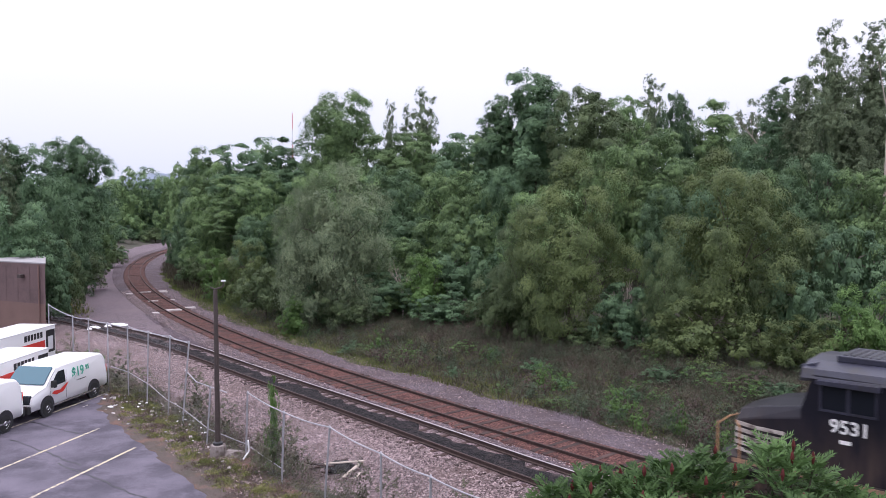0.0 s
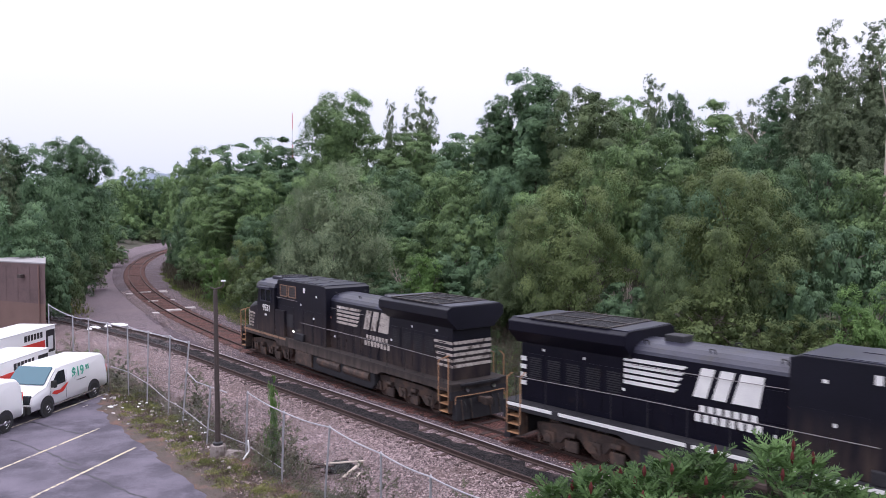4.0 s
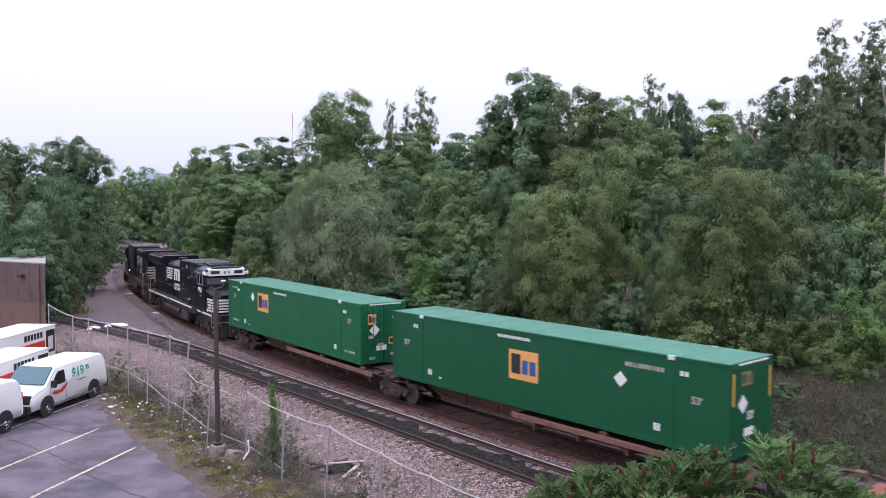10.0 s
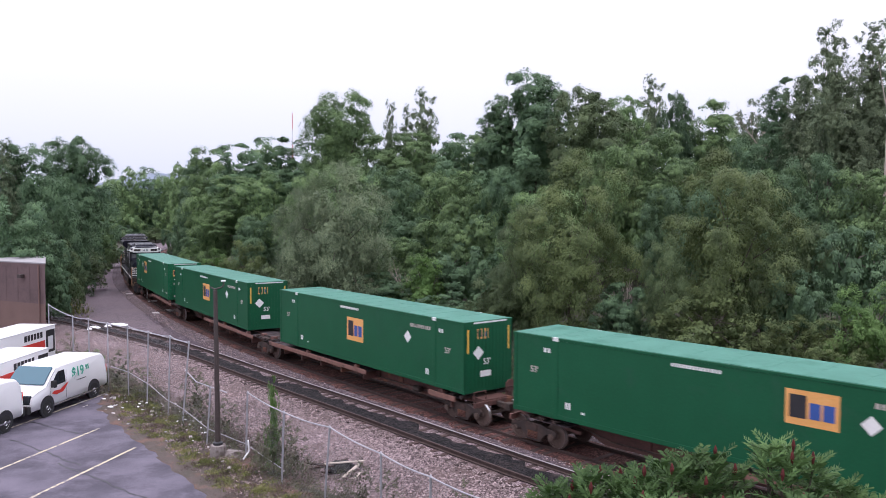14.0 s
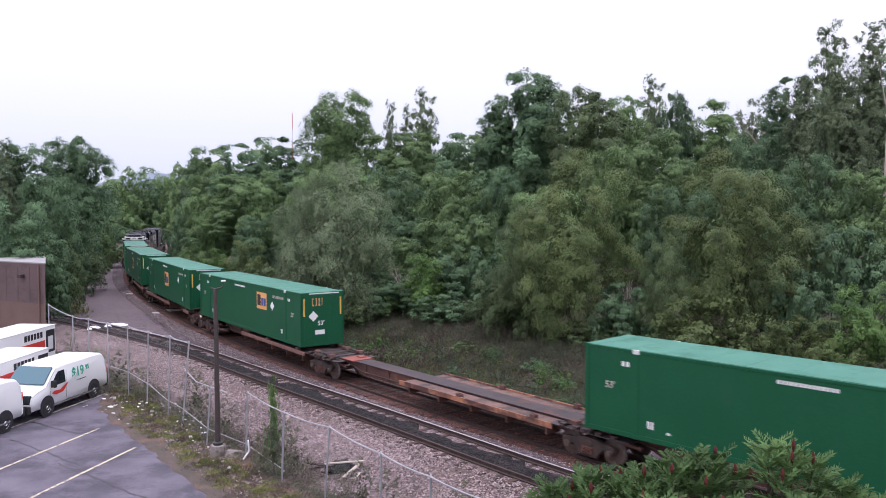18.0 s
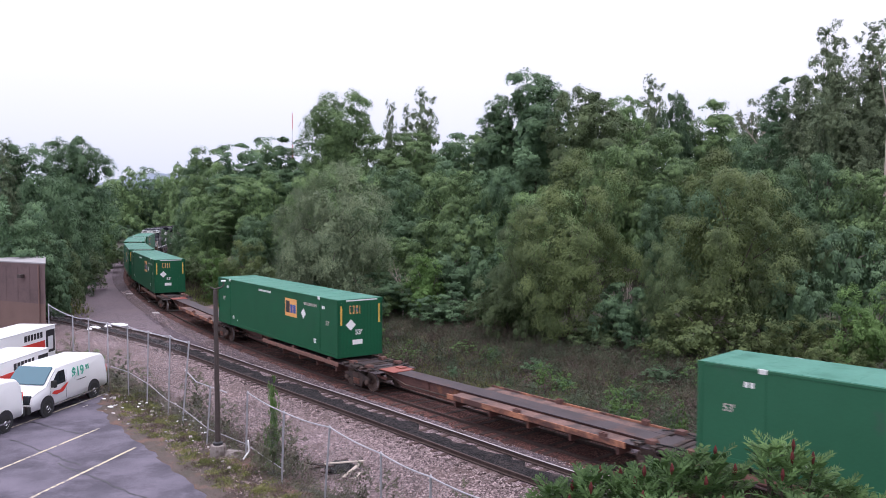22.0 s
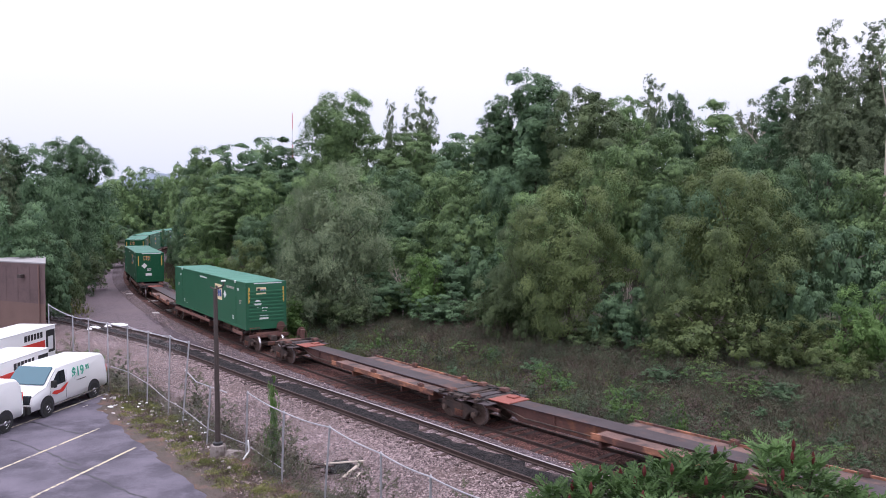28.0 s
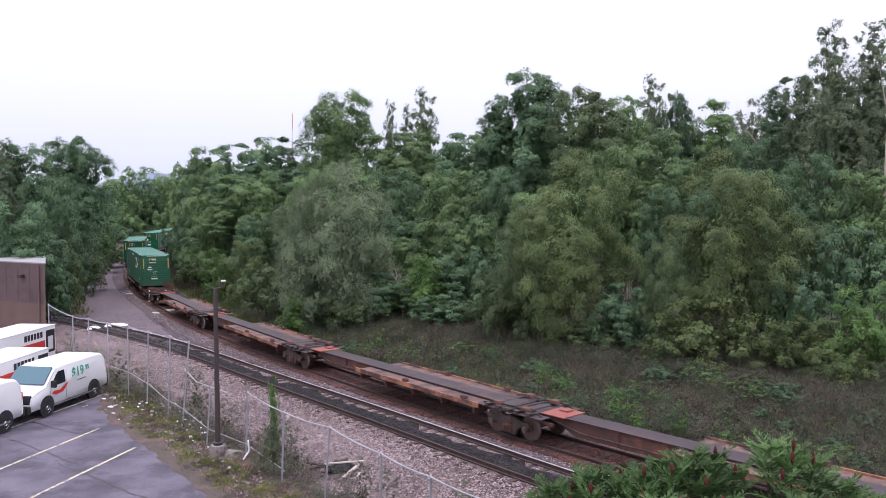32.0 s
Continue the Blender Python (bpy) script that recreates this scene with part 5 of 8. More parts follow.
# ---- rolling stock; +x is forward, +y is left, z is over the rail ----
WHEEL_MESH = {}


def wheel_mesh(r, s):
    """A flanged wheel facing outwards on the side s, with a bright tread."""
    if (r, s) in WHEEL_MESH:
        return WHEEL_MESH[r, s]
    bm = bmesh.new()
    m = Matrix.Translation((0, s * 0.755, 0)) @ Matrix.Rotation(-s * math.pi / 2, 4, "X")
    lathe(bm, ((0.09, -0.1), (0.12, -0.1), (0.14, -0.03), (r - 0.07, -0.02), (r - 0.07, -0.075), (r + 0.028, -0.075), (r + 0.028, -0.055), (r + 0.003, -0.05), (r, 0.05), (r - 0.07, 0.055), (r - 0.07, 0.03), (0.13, 0.04), (0.09, 0.1)), m, 20)
    me = bpy.data.meshes.new("wheel")
    bm.to_mesh(me)
    bm.free()
    me.materials.append(WHEEL)
    me.materials.append(TREAD)
    for p in me.polygons:
        c = p.center
        if abs(math.hypot(c.x, c.z) - r) < 0.012 and abs(p.normal.y) < 0.3:
            p.material_index = 1
    WHEEL_MESH[r, s] = me
    return me


def wheelset(parent, x, r=0.46):
    """Two flanged wheels on an axle, turning about it."""
    bm = bmesh.new()
    rod(bm, (0, -1.0, 0), (0, 1.0, 0), 0.075, 10)
    ob = part("wheelset", bm, GRIME, parent)
    ob.matrix_basis = Matrix.Translation((x, 0, r))
    for s in (-1, 1):
        part("wheel", wheel_mesh(r, s), None, ob)
    WHEELSETS.append((ob, ob.matrix_basis.copy(), r))
    return ob


FRAME_OUTLINE = ((-1.12, 0.62), (-1.02, 0.42), (-0.76, 0.42), (-0.66, 0.52), (-0.42, 0.3), (-0.36, 0.16), (0.36, 0.16), (0.42, 0.3), (0.66, 0.52), (0.76, 0.42), (1.02, 0.42), (1.12, 0.62), (1.0, 0.72), (0.7, 0.72), (0.4, 0.82), (-0.4, 0.82), (-0.7, 0.72), (-1.0, 0.72))


def freight_truck(at):
    """A two-axle freight truck that bears the joint of two platforms."""
    t = thing("freight_truck", "grimy cast-steel two-axle freight truck on the rails", "rail truck", "freight trucks")
    for s in (-1, 1):
        bm = bmesh.new()
        prism(bm, FRAME_OUTLINE, s * 1.0 - 0.07, s * 1.0 + 0.07, 0.02)
        f = part("side_frame", bm, GRIME_SHADED, t)
        for q in (-0.16, 0.0, 0.16):
            bm = bmesh.new()
            for k in range(5):
                rod(bm, (q, s * 1.09, 0.27 + k * 0.055), (q, s * 1.09, 0.305 + k * 0.055), 0.06 if k % 2 else 0.066, 8)
            part("spring", bm, CARRUST, f)
        for q in (-0.89, 0.89):
            bm = bmesh.new()
            rod(bm, (q, s * 1.05, 0.46), (q, s * 1.14, 0.46), 0.12, 12)
            rod(bm, (q, s * 1.14, 0.46), (q, s * 1.16, 0.46), 0.07, 10)
            part("bearing_cap", bm, WHEEL, f)
    bm = bmesh.new()
    box(bm, (-0.2, -1.1, 0.5), (0.2, 1.1, 0.78), 0.03)
    rod(bm, (0, 0, 0.7), (0, 0, 0.9), 0.3, 16)
    part("bolster", bm, GRIME_SHADED, t)
    bm = bmesh.new()
    for q in (-0.42, 0.42):
        box(bm, (q - 0.05, -0.95, 0.36), (q + 0.05, 0.95, 0.46), 0.01)
    part("brake_beam", bm, GRIME_SHADED, t)
    wheelset(t, 0.89), wheelset(t, -0.89)
    MOVERS.append((t, at, 1.78))
    return t


def platform(front, rear, shelf, stub=None, first=False, last=False, lit=False):
    """One platform of an articulated spine car: a deep centre sill, shelves to the sides, end plates over the trucks."""
    half = (front - rear) / 2
    u = thing("spine_car_platform", "empty rust-red spine car platform with orange shelf edges" if lit else "rust-red spine car platform under a green container", "flat car", "spine car platforms")
    bm = bmesh.new()
    prism(bm, ((-half + 0.5, 1.02), (-half + 0.5, 0.86), (-half + 1.7, 0.8), (-half + 2.6, 0.42), (half - 2.6, 0.42), (half - 1.7, 0.8), (half - 0.5, 0.86), (half - 0.5, 1.02)), -0.33, 0.33, 0.015)
    sill = part("centre_sill", bm, CARRUST, u, "rust-stained deep steel centre sill")
    for x in np.arange(-half + 3.2, half - 3, 1.9):
        for s in (-1, 1):
            bm = bmesh.new()
            box(bm, (x - 0.02, s * 0.333, 0.46), (x + 0.02, s * 0.39, 1.0), 0.004)
            part("rib", bm, CARRUST, sill)
    bm = bmesh.new()
    box(bm, (-half + 0.45, -0.46, 1.024), (half - 0.45, 0.46, 1.06), 0.01)
    part("deck_plate", bm, CARDECK, u, "dark walked steel deck")
    rnd = random.Random(int(-front * 10))
    for a, b in [shelf] + ([stub] if stub else []):
        for s in (-1, 1):
            bm = bmesh.new()
            box(bm, (a, s * 0.47, 0.94), (b, s * 1.24, 0.975), 0.005)
            sh = part("side_shelf", bm, SHELFTOP_LIT if lit else CARDECK, u, "rust-worn shelf plate in a lit tone" if lit else "")
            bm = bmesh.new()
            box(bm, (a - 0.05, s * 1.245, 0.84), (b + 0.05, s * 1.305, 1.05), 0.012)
            part("shelf_edge", bm, SHELFRUST_LIT if lit else SHELFRUST_SHADED, sh, "rusted shelf edge beam")
            for x in np.arange(a + 0.3, b, 2.05):
                bm = bmesh.new()
                prism(bm, ((x - 0.05, 0.55), (x + 0.05, 0.55), (x + 0.05, 0.935), (x - 0.05, 0.935)), s * 0.5, s * 1.22)
                part("bracket", bm, CARRUST, sh)
            for x in (a + 0.9, a + (b - a) * 0.56):
                bm = bmesh.new()
                box(bm, (x - 0.14, s * 1.12, 0.978), (x + 0.14, s * 1.3, 1.17), 0.02)
                box(bm, (x - 0.07, s * 1.16, 1.171), (x + 0.07, s * 1.26, 1.2), 0.01)
                part("container_lock", bm, CARRUST, sh)
    for x in (-half, half):
        k = 1 if x > 0 else -1
        bm = bmesh.new()
        prism(bm, ((x - 0.75 * k, 0.9), (x + 0.35 * k, 0.9), (x + 0.35 * k, 1.03), (x - 0.75 * k, 1.1)), -0.62, 0.62, 0.015)
        e = part("end_casting", bm, CARDECK, u, "dark steel casting over the truck")
        for s in (-1, 1):
            bm = bmesh.new()
            box(bm, (x - 1.7 * k, s * 0.62, 0.98), (x - 0.2 * k, s * 1.2, 1.015), 0.006)
            part("end_step", bm, CARDECK, e)
            bm = bmesh.new()
            prism(bm, ((x - 0.9 * k, 1.1), (x - 0.5 * k, 1.1), (x - 0.55 * k, 1.24), (x - 0.85 * k, 1.24)), s * 0.7, s * 1.0, 0.02)
            part("corner_lock", bm, CARRUST, e)
        for q in (0.15, -0.45, -1.05):
            bm = bmesh.new()
            box(bm, (x + (q - 0.09) * k, -1.22, 1.0), (x + (q + 0.09) * k, 1.22, 1.075 + 0.03 * (q > 0)), 0.012)
            for s in (-1, 1):
                box(bm, (x + (q - 0.13) * k, s * 1.0, 1.076), (x + (q + 0.13) * k, s * 1.2, 1.13), 0.015)
            part("cross_beam", bm, GRIME_SHADED, e, "grimy cross beam in a shaded tone")
        for s in (-1, 1):
            bm = bmesh.new()
            prism(bm, ((x + 0.3 * k, 0.88), (x - 1.9 * k, 0.7), (x - 1.9 * k, 0.82), (x + 0.3 * k, 1.0)), s * 0.68, s * 0.78, 0.01)
            part("side_strut", bm, CARRUST, e)
            bm = bmesh.new()
            bent(bm, [(x - 1.5 * k, s * 0.9, 1.05), (x - 0.8 * k, s * 0.95, 1.16), (x - 0.1 * k, s * 0.8, 1.14), (x + 0.35 * k, s * 0.5, 1.06)], 0.025)
            part("air_hose", bm, RUBBER, e)
    bm = bmesh.new()
    lathe(bm, ((0.04, 0), (0.13, 0.0), (0.15, 0.08), (0.15, 0.42), (0.05, 0.46)), Matrix.Translation((-half + 3.4, 0.62, 0.66)) @ Matrix.Rotation(math.pi / 2, 4, "Y"), 12)
    part("brake_cylinder", bm, GRIME, u)
    bm = bmesh.new()
    box(bm, (half - 2.3, -0.62, 1.062), (half - 1.2, 0.62, 1.1), 0.01)
    box(bm, (half - 1.9, -0.5, 1.101), (half - 1.5, -0.1, 1.16), 0.02)
    part("red_plate", bm, REDPLATE, u, "red-painted steel plate")
    # air hose and pipe along the sill
    bm = bmesh.new()
    bent(bm, [(-half + 1.5, 0.42, 0.9), (-half + 3, 0.44, 0.62), (half - 3, 0.44, 0.62), (half - 1.5, 0.42, 0.9)], 0.03)
    part("air_pipe", bm, GRIME, u)
    if first or last:
        k = 1 if first else -1
        x = half if first else -half
        bm = bmesh.new()
        box(bm, (x, -0.7, 0.86), (x + 1.0 * k, 0.7, 1.05), 0.02)
        box(bm, (x + 0.95 * k, -1.25, 0.8), (x + 1.05 * k, 1.25, 1.0), 0.015)
        part("end_sill", bm, CARRUST, u)
        bm = bmesh.new()
        box(bm, (x + 1.0 * k, -0.09, 0.72), (x + 1.55 * k, 0.09, 0.94), 0.03)
        box(bm, (x + 1.5 * k, -0.18, 0.68), (x + 1.85 * k, 0.14, 0.98), 0.05)
        part("coupler", bm, GRIME, u)
        bm = bmesh.new()
        bent(bm, [(x + 0.9 * k, 1.15, 1.0), (x + 0.9 * k, 1.15, 1.4), (x + 0.9 * k, 0.55, 1.4), (x + 0.9 * k, 0.55, 1.0)], 0.022)
        bent(bm, [(x + 0.9 * k, -1.15, 1.0), (x + 0.9 * k, -1.15, 1.4), (x + 0.9 * k, -0.55, 1.4), (x + 0.9 * k, -0.55, 1.0)], 0.022)
        part("grab_rail", bm, CARRUST, u)
        bm = bmesh.new()
        box(bm, (x + 0.7 * k, -0.95, 1.0), (x + 0.85 * k, -0.7, 1.55), 0.02)
        lathe(bm, ((0.02, 0), (0.26, 0), (0.27, 0.02), (0.26, 0.04), (0.02, 0.04)), Matrix.Translation((x + 0.88 * k, -0.82, 1.42)) @ Matrix.Rotation(math.pi / 2, 4, "Y"), 16)
        part("hand_brake", bm, CARRUST, u)
    MOVERS.append((u, (front + rear) / 2, front - rear))
    return u


def emblem(parent, x, y, z, s, w, h, mat, across=False):
    """A coloured panel with a tall dark form and smaller blue forms, for the operator's mark."""
    def put(bm, a, b, t0, t1):
        if across:
            return box(bm, (y + s * t0, a[0], a[1]), (y + s * t1, b[0], b[1]), 0)
        return box(bm, (a[0], y + s * t0, a[1]), (b[0], y + s * t1, b[1]), 0)
    bm = put(bmesh.new(), (x - w / 2, z - h / 2), (x + w / 2, z + h / 2), 0.0, 0.006)
    p = part("emblem_panel", bm, mat, parent, "orange square emblem panel")
    # reading direction: along -x on the left side, along +x on the right
    f = (-1 if s > 0 else 1) if not across else (1 if s < 0 else -1) * -1
    X = lambda q: x + f * q * w
    bm = put(bmesh.new(), (min(X(-0.42), X(-0.1)), z - 0.3 * h), (max(X(-0.42), X(-0.1)), z + 0.36 * h), 0.006, 0.011)
    part("dark_form", bm, INK, p)
    for a, b, c, d in ((-0.04, 0.16, -0.28, 0.18), (0.21, 0.42, -0.28, 0.18)):
        bm = put(bmesh.new(), (min(X(a), X(b)), z + c * h), (max(X(a), X(b)), z + d * h), 0.006, 0.011)
        part("blue_form", bm, BLUE, p)


def bars(parent, x, y, z, s, w, h, n, mat, name="marking"):
    """Unreadable writing as a row of short bars."""
    bm = bmesh.new()
    step = w / n
    for i in range(n):
        a = x - w / 2 + i * step
        box(bm, (a + step * 0.12, y, z - h / 2), (a + step * 0.82, y + s * 0.004, z + h / 2), 0)
    return part(name, bm, mat, parent)


SHARED = {}


def shared(name, a, b):
    if name not in SHARED:
        bm = bmesh.new()
        box(bm, a, b)
        SHARED[name] = bpy.data.meshes.new(name)
        bm.to_mesh(SHARED[name])
        bm.free()
    return SHARED[name]


def container(at, base_mid, base, style="late", doors=False, cream=False, shade=None):
    """A 53-foot domestic container, 16.15 m long, sitting on its platform."""
    L, W, H = 8.077, 1.295, 2.896
    c = thing("freight_container", "dark green 53-foot container with rear doors on a spine car" if doors else ("faded green 53-foot container with slatted rear on a spine car" if style == "louvred" else "dark green 53-foot container with flat rear on a spine car"), "container", "green containers")
    mat = shade or GREEN
    z0, z1 = FLOOR, FLOOR + H
    bm = bmesh.new()
    box(bm, (-L + 0.06, -W + 0.016, z0 + 0.12), (L - 0.06, W - 0.016, z1 - 0.05), 0.01)
    body = part("body", bm, mat, c)
    for s in (-1, 1):
        bm = bmesh.new()
        box(bm, (-L, s * (W - 0.05), z0 + 0.0), (L, s * W, z0 + 0.16), 0.01)
        part("bottom_rail", bm, mat, c)
        bm = bmesh.new()
        box(bm, (-L, s * (W - 0.06), z1 - 0.1), (L, s * W, z1 - 0.005), 0.015)
        part("top_rail", bm, mat, c)
        for x in (-L + 0.08, -6.1, 6.1, L - 0.08):
            bm = bmesh.new()
            w = 0.08 if abs(x) > 7 else 0.11
            box(bm, (x - w, s * (W - 0.09), z0 + 0.002), (x + w, s * (W + 0.004), z1 + 0.004), 0.012)
            post = part("post", bm, mat, c)
            if abs(x) < 7 or True:
                for z in (z0 + 0.06, z1 - 0.06):
                    bm = bmesh.new()
                    box(bm, (x - w - 0.01, s * (W - 0.08), z - 0.07), (x + w + 0.01, s * (W + 0.012), z + 0.07), 0.012)
                    part("corner_casting", bm, CASTING if (abs(x) < 7 and z > 3) else mat, post)
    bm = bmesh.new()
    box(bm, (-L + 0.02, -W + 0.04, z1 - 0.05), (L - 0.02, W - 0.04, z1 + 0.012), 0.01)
    roof = part("roof", bm, ROOFGREEN, c, "pale green roof panel")
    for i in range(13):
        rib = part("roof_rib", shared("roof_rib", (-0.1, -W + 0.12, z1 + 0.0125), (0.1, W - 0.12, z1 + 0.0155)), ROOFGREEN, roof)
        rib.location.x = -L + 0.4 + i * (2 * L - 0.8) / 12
    # front wall and rear wall
    bm = bmesh.new()
    box(bm, (L - 0.1, -W + 0.02, z0), (L, W - 0.02, z1), 0.01)
    part("front_wall", bm, mat, c)
    bm = bmesh.new()
    if doors:
        for s in (-1, 1):
            d = bmesh.new()
            box(d, (-L, s * 0.02, z0 + 0.14), (-L + 0.07, s * (W - 0.1), z1 - 0.12), 0.01)
            for k in range(5):
                z = z0 + 0.32 + k * 0.5
                box(d, (-L - 0.03, s * 0.1, z), (-L, s * (W - 0.16), z + 0.33), 0.02)
            door = part("door", d, mat, c)
            for q in (0.2, 0.62, 0.95):
                b = bmesh.new()
                rod(b, (-L - 0.06, s * q, z0 + 0.12), (-L - 0.06, s * q, z1 - 0.1), 0.022, 8)
                box(b, (-L - 0.08, s * q - 0.05, z0 + 1.0), (-L - 0.03, s * q + 0.05, z0 + 1.08), 0.01)
                part("lock_bar", b, mat, door)
        box(bm, (-L, -W + 0.02, z0), (-L + 0.1, W - 0.02, z0 + 0.14), 0.01)
        part("rear_sill", bm, mat, c)
        bm = bmesh.new()
        box(bm, (-L, -W + 0.02, z1 - 0.12), (-L + 0.1, W - 0.02, z1), 0.01)
        part("rear_header", bm, mat, c)
    elif style == "louvred":
        box(bm, (-L, -W + 0.02, z0), (-L + 0.06, W - 0.02, z1), 0.01)
        part("rear_wall", bm, mat, c)
        for k in range(9):
            b = bmesh.new()
            z = z0 + 0.5 + k * 0.22
            prism(b, ((-L, z), (-L - 0.035, z + 0.02), (-L - 0.035, z + 0.11), (-L, z + 0.13)), -W + 0.2, W - 0.2)
            part("wall_slat", b, mat, c)
    else:
        box(bm, (-L, -W + 0.02, z0), (-L + 0.06, W - 0.02, z1), 0.01)
        rear = part("rear_wall", bm, mat, c)
        for k in range(12):
            rib = part("wall_rib", shared("wall_rib", (-L - 0.014, -0.05, z0 + 0.2), (-L - 0.0, 0.05, z1 - 0.15)), mat, rear)
            rib.location.y = -W + 0.25 + k * (2 * W - 0.5) / 11
    # markings on both long sides and on the rear
    for s in (-1, 1):
        y = s * (W - 0.016)
        f = 1 if s > 0 else -1
        ex, dx = {"first": (2.92, 4.37), "mid": (0.18, -4.18), "late": (-2.78, -4.3), "louvred": (-2.67, -4.0)}[style]
        ez, dz, eh = {"first": (1.92, 2.13, 1.06), "mid": (1.62, 1.85, 1.12), "late": (2.0, 1.85, 0.98), "louvred": (1.9, 1.85, 1.0)}[style]
        emblem(c, f * ex, y, z0 + ez, s, 1.46, eh, CREAM if cream else ORANGE)
        bm = bmesh.new()
        r = 0.27
        prism(bm, ((f * dx - r, z0 + dz), (f * dx, z0 + dz - r), (f * dx + r, z0 + dz), (f * dx, z0 + dz + r)), min(y, y + s * 0.005), max(y, y + s * 0.005))
        part("diamond_placard", bm, MARK, c, "white diamond placard")
        for q in (7.08, -7.0):
            lettering("53'", 0.32, MARKDULL, c, pose(q * f, y + s * 0.004, z0 + (1.97 if style == "first" else 1.62), 90, 0, 180 if s > 0 else 0), "length_mark")
        bars(c, f * 0.7, y, z1 - 0.28, s, 1.7, 0.11, 14, MARK)
        if style == "first":
            for q, z in ((7.0, z1 - 0.38), (7.0, z0 + 0.48), (-7.0, z0 + 0.48)):
                bars(c, f * q, y, z, s, 0.95, 0.11, 9, MARKDULL)
        else:
            bars(c, f * -5.1, y, z1 - 0.5, s, 1.5, 0.15, 10, MARKDULL)
        for q in (6.5, -6.55):
            bars(c, f * q, y, z1 - 0.5, s, 0.34, 0.16, 2, MARK)
        for q in (5.55, -5.6):
            bars(c, f * q, y, z0 + 0.55, s, 0.26, 0.24, 2, MARK)
        bars(c, f * 4.9, y, z0 + 0.4, s, 0.2, 0.08, 1, MARK)
    x = -L - (0.0 if not doors else 0.036)
    if not doors:
        emblem(c, 0.32, x, z1 - 0.52, -1, 0.62, 0.42, CREAM if cream else ORANGE, True)
    bm = bmesh.new()
    for a, b in (((0.75, z0 + 1.62), 0.2),):
        box(bm, (x - 0.02, -b / 1.0, -b / 1.0), (x - 0.003, b / 1.0, b / 1.0), 0, Matrix.Translation((0, a[0] - 0.2, a[1])) @ Matrix.Rotation(math.pi / 4, 4, "X"))
    part("diamond_placard", bm, MARK, c, "white diamond placard")
    bm = bmesh.new()
    box(bm, (x - 0.02, -0.12, z0 + 0.62), (x - 0.003, 0.45, z0 + 0.86), 0)
    part("white_plate", bm, MARK, c)
    if not doors:
        lettering("53'", 0.34, MARK, c, pose(x - 0.02, 0.1, z0 + 1.22, 90, 0, -90), "length_mark")
    if doors:
        emblem(c, -0.55, x - 0.03, z0 + 1.05, -1, 0.6, 0.34, ORANGE, True)
        emblem(c, 0.7, x - 0.03, z1 - 0.75, -1, 0.42, 0.5, ORANGE, True)
        for y0, z in ((-0.6, z1 - 0.7), (-0.75, z0 + 1.55), (0.75, z0 + 1.3), (0.2, z0 + 0.9), (0.7, z0 + 0.28), (-0.5, z0 + 0.4)):
            bm = bmesh.new()
            box(bm, (x - 0.04, y0 - 0.15, z - 0.07), (x - 0.032, y0 + 0.15, z + 0.07), 0)
            part("door_label", bm, MARKDULL, c)
    for s in () if doors else (-1, 1):
        bm = bmesh.new()
        box(bm, (x - 0.02, s * (W - 0.2) - 0.04, z1 - 1.27), (x - 0.003, s * (W - 0.2) + 0.04, z1 - 0.3), 0)
        part("reflector_strip", bm, AMBER if not doors else MARK, c, "amber reflector strip")
    bm = bmesh.new()
    box(bm, (-L - 0.008, -W + 0.3, z1 - 0.09), (-L - 0.001, W - 0.5, z1 - 0.03), 0)
    part("header_plate", bm, MARK, c)
    c["at"] = at
    MOVERS.append((c, base_mid, base, at - base_mid))
    return c


ROOFDUST = material("dusty_black_paint", (0.02, 0.017, 0.018), (0.045, 0.037, 0.036), 0.8, 20, 0.5, 0, 0.05, 0.003, (0.06, 0.047, 0.042), 0.6, 1.1, spec=0.3)
# shelf rust in painted tones: shaded under containers, lit on empty platforms
SHELFRUST_SHADED = material("shaded_rusted_steel", (0.15, 0.075, 0.06), (0.27, 0.135, 0.105), 1.5, 18, 0.75, 0, 0.2, 0.004, (0.09, 0.05, 0.042), 0.56, 1.5)
SHELFRUST_LIT = material("lit_rusted_steel", (0.26, 0.1, 0.06), (0.5, 0.23, 0.13), 1.2, 12, 0.75, 0, 0.2, 0.004, (0.085, 0.04, 0.035), 0.5, 0.9)
SHELFTOP_LIT = material("lit_rusted_shelf_plate", (0.11, 0.06, 0.052), (0.23, 0.13, 0.108), 1.0, 14, 0.75, 0, 0.2, 0.004, (0.05, 0.034, 0.034), 0.52, 0.8)
REDPLATE = material("red_steel_paint", (0.2, 0.055, 0.042), (0.34, 0.1, 0.075), 2, 20, 0.6, 0, 0.1, 0.003, (0.2, 0.07, 0.05), 0.6, 2)
CASTING = material("pale_corner_casting", (0.6, 0.62, 0.6), (0.75, 0.76, 0.74), 4, 30, 0.6, 0, 0.1, 0.003)
AMBER = material("amber_reflector", (0.75, 0.42, 0.06), (0.8, 0.5, 0.1), 4, 30, 0.4, 0, 0.0)
GREENFRESH = material("bright_green_container_paint", (0.006, 0.103, 0.042), (0.009, 0.128, 0.054), 0.7, 14, 0.5, 0, 0.08, 0.004, (0.014, 0.1, 0.05), 0.64, 1.2, spec=0.3)
GREENLIGHT = material("faded_green_container_paint", (0.012, 0.098, 0.046), (0.017, 0.118, 0.058), 0.7, 14, 0.5, 0, 0.08, 0.004, (0.03, 0.1, 0.06), 0.66, 1.2)


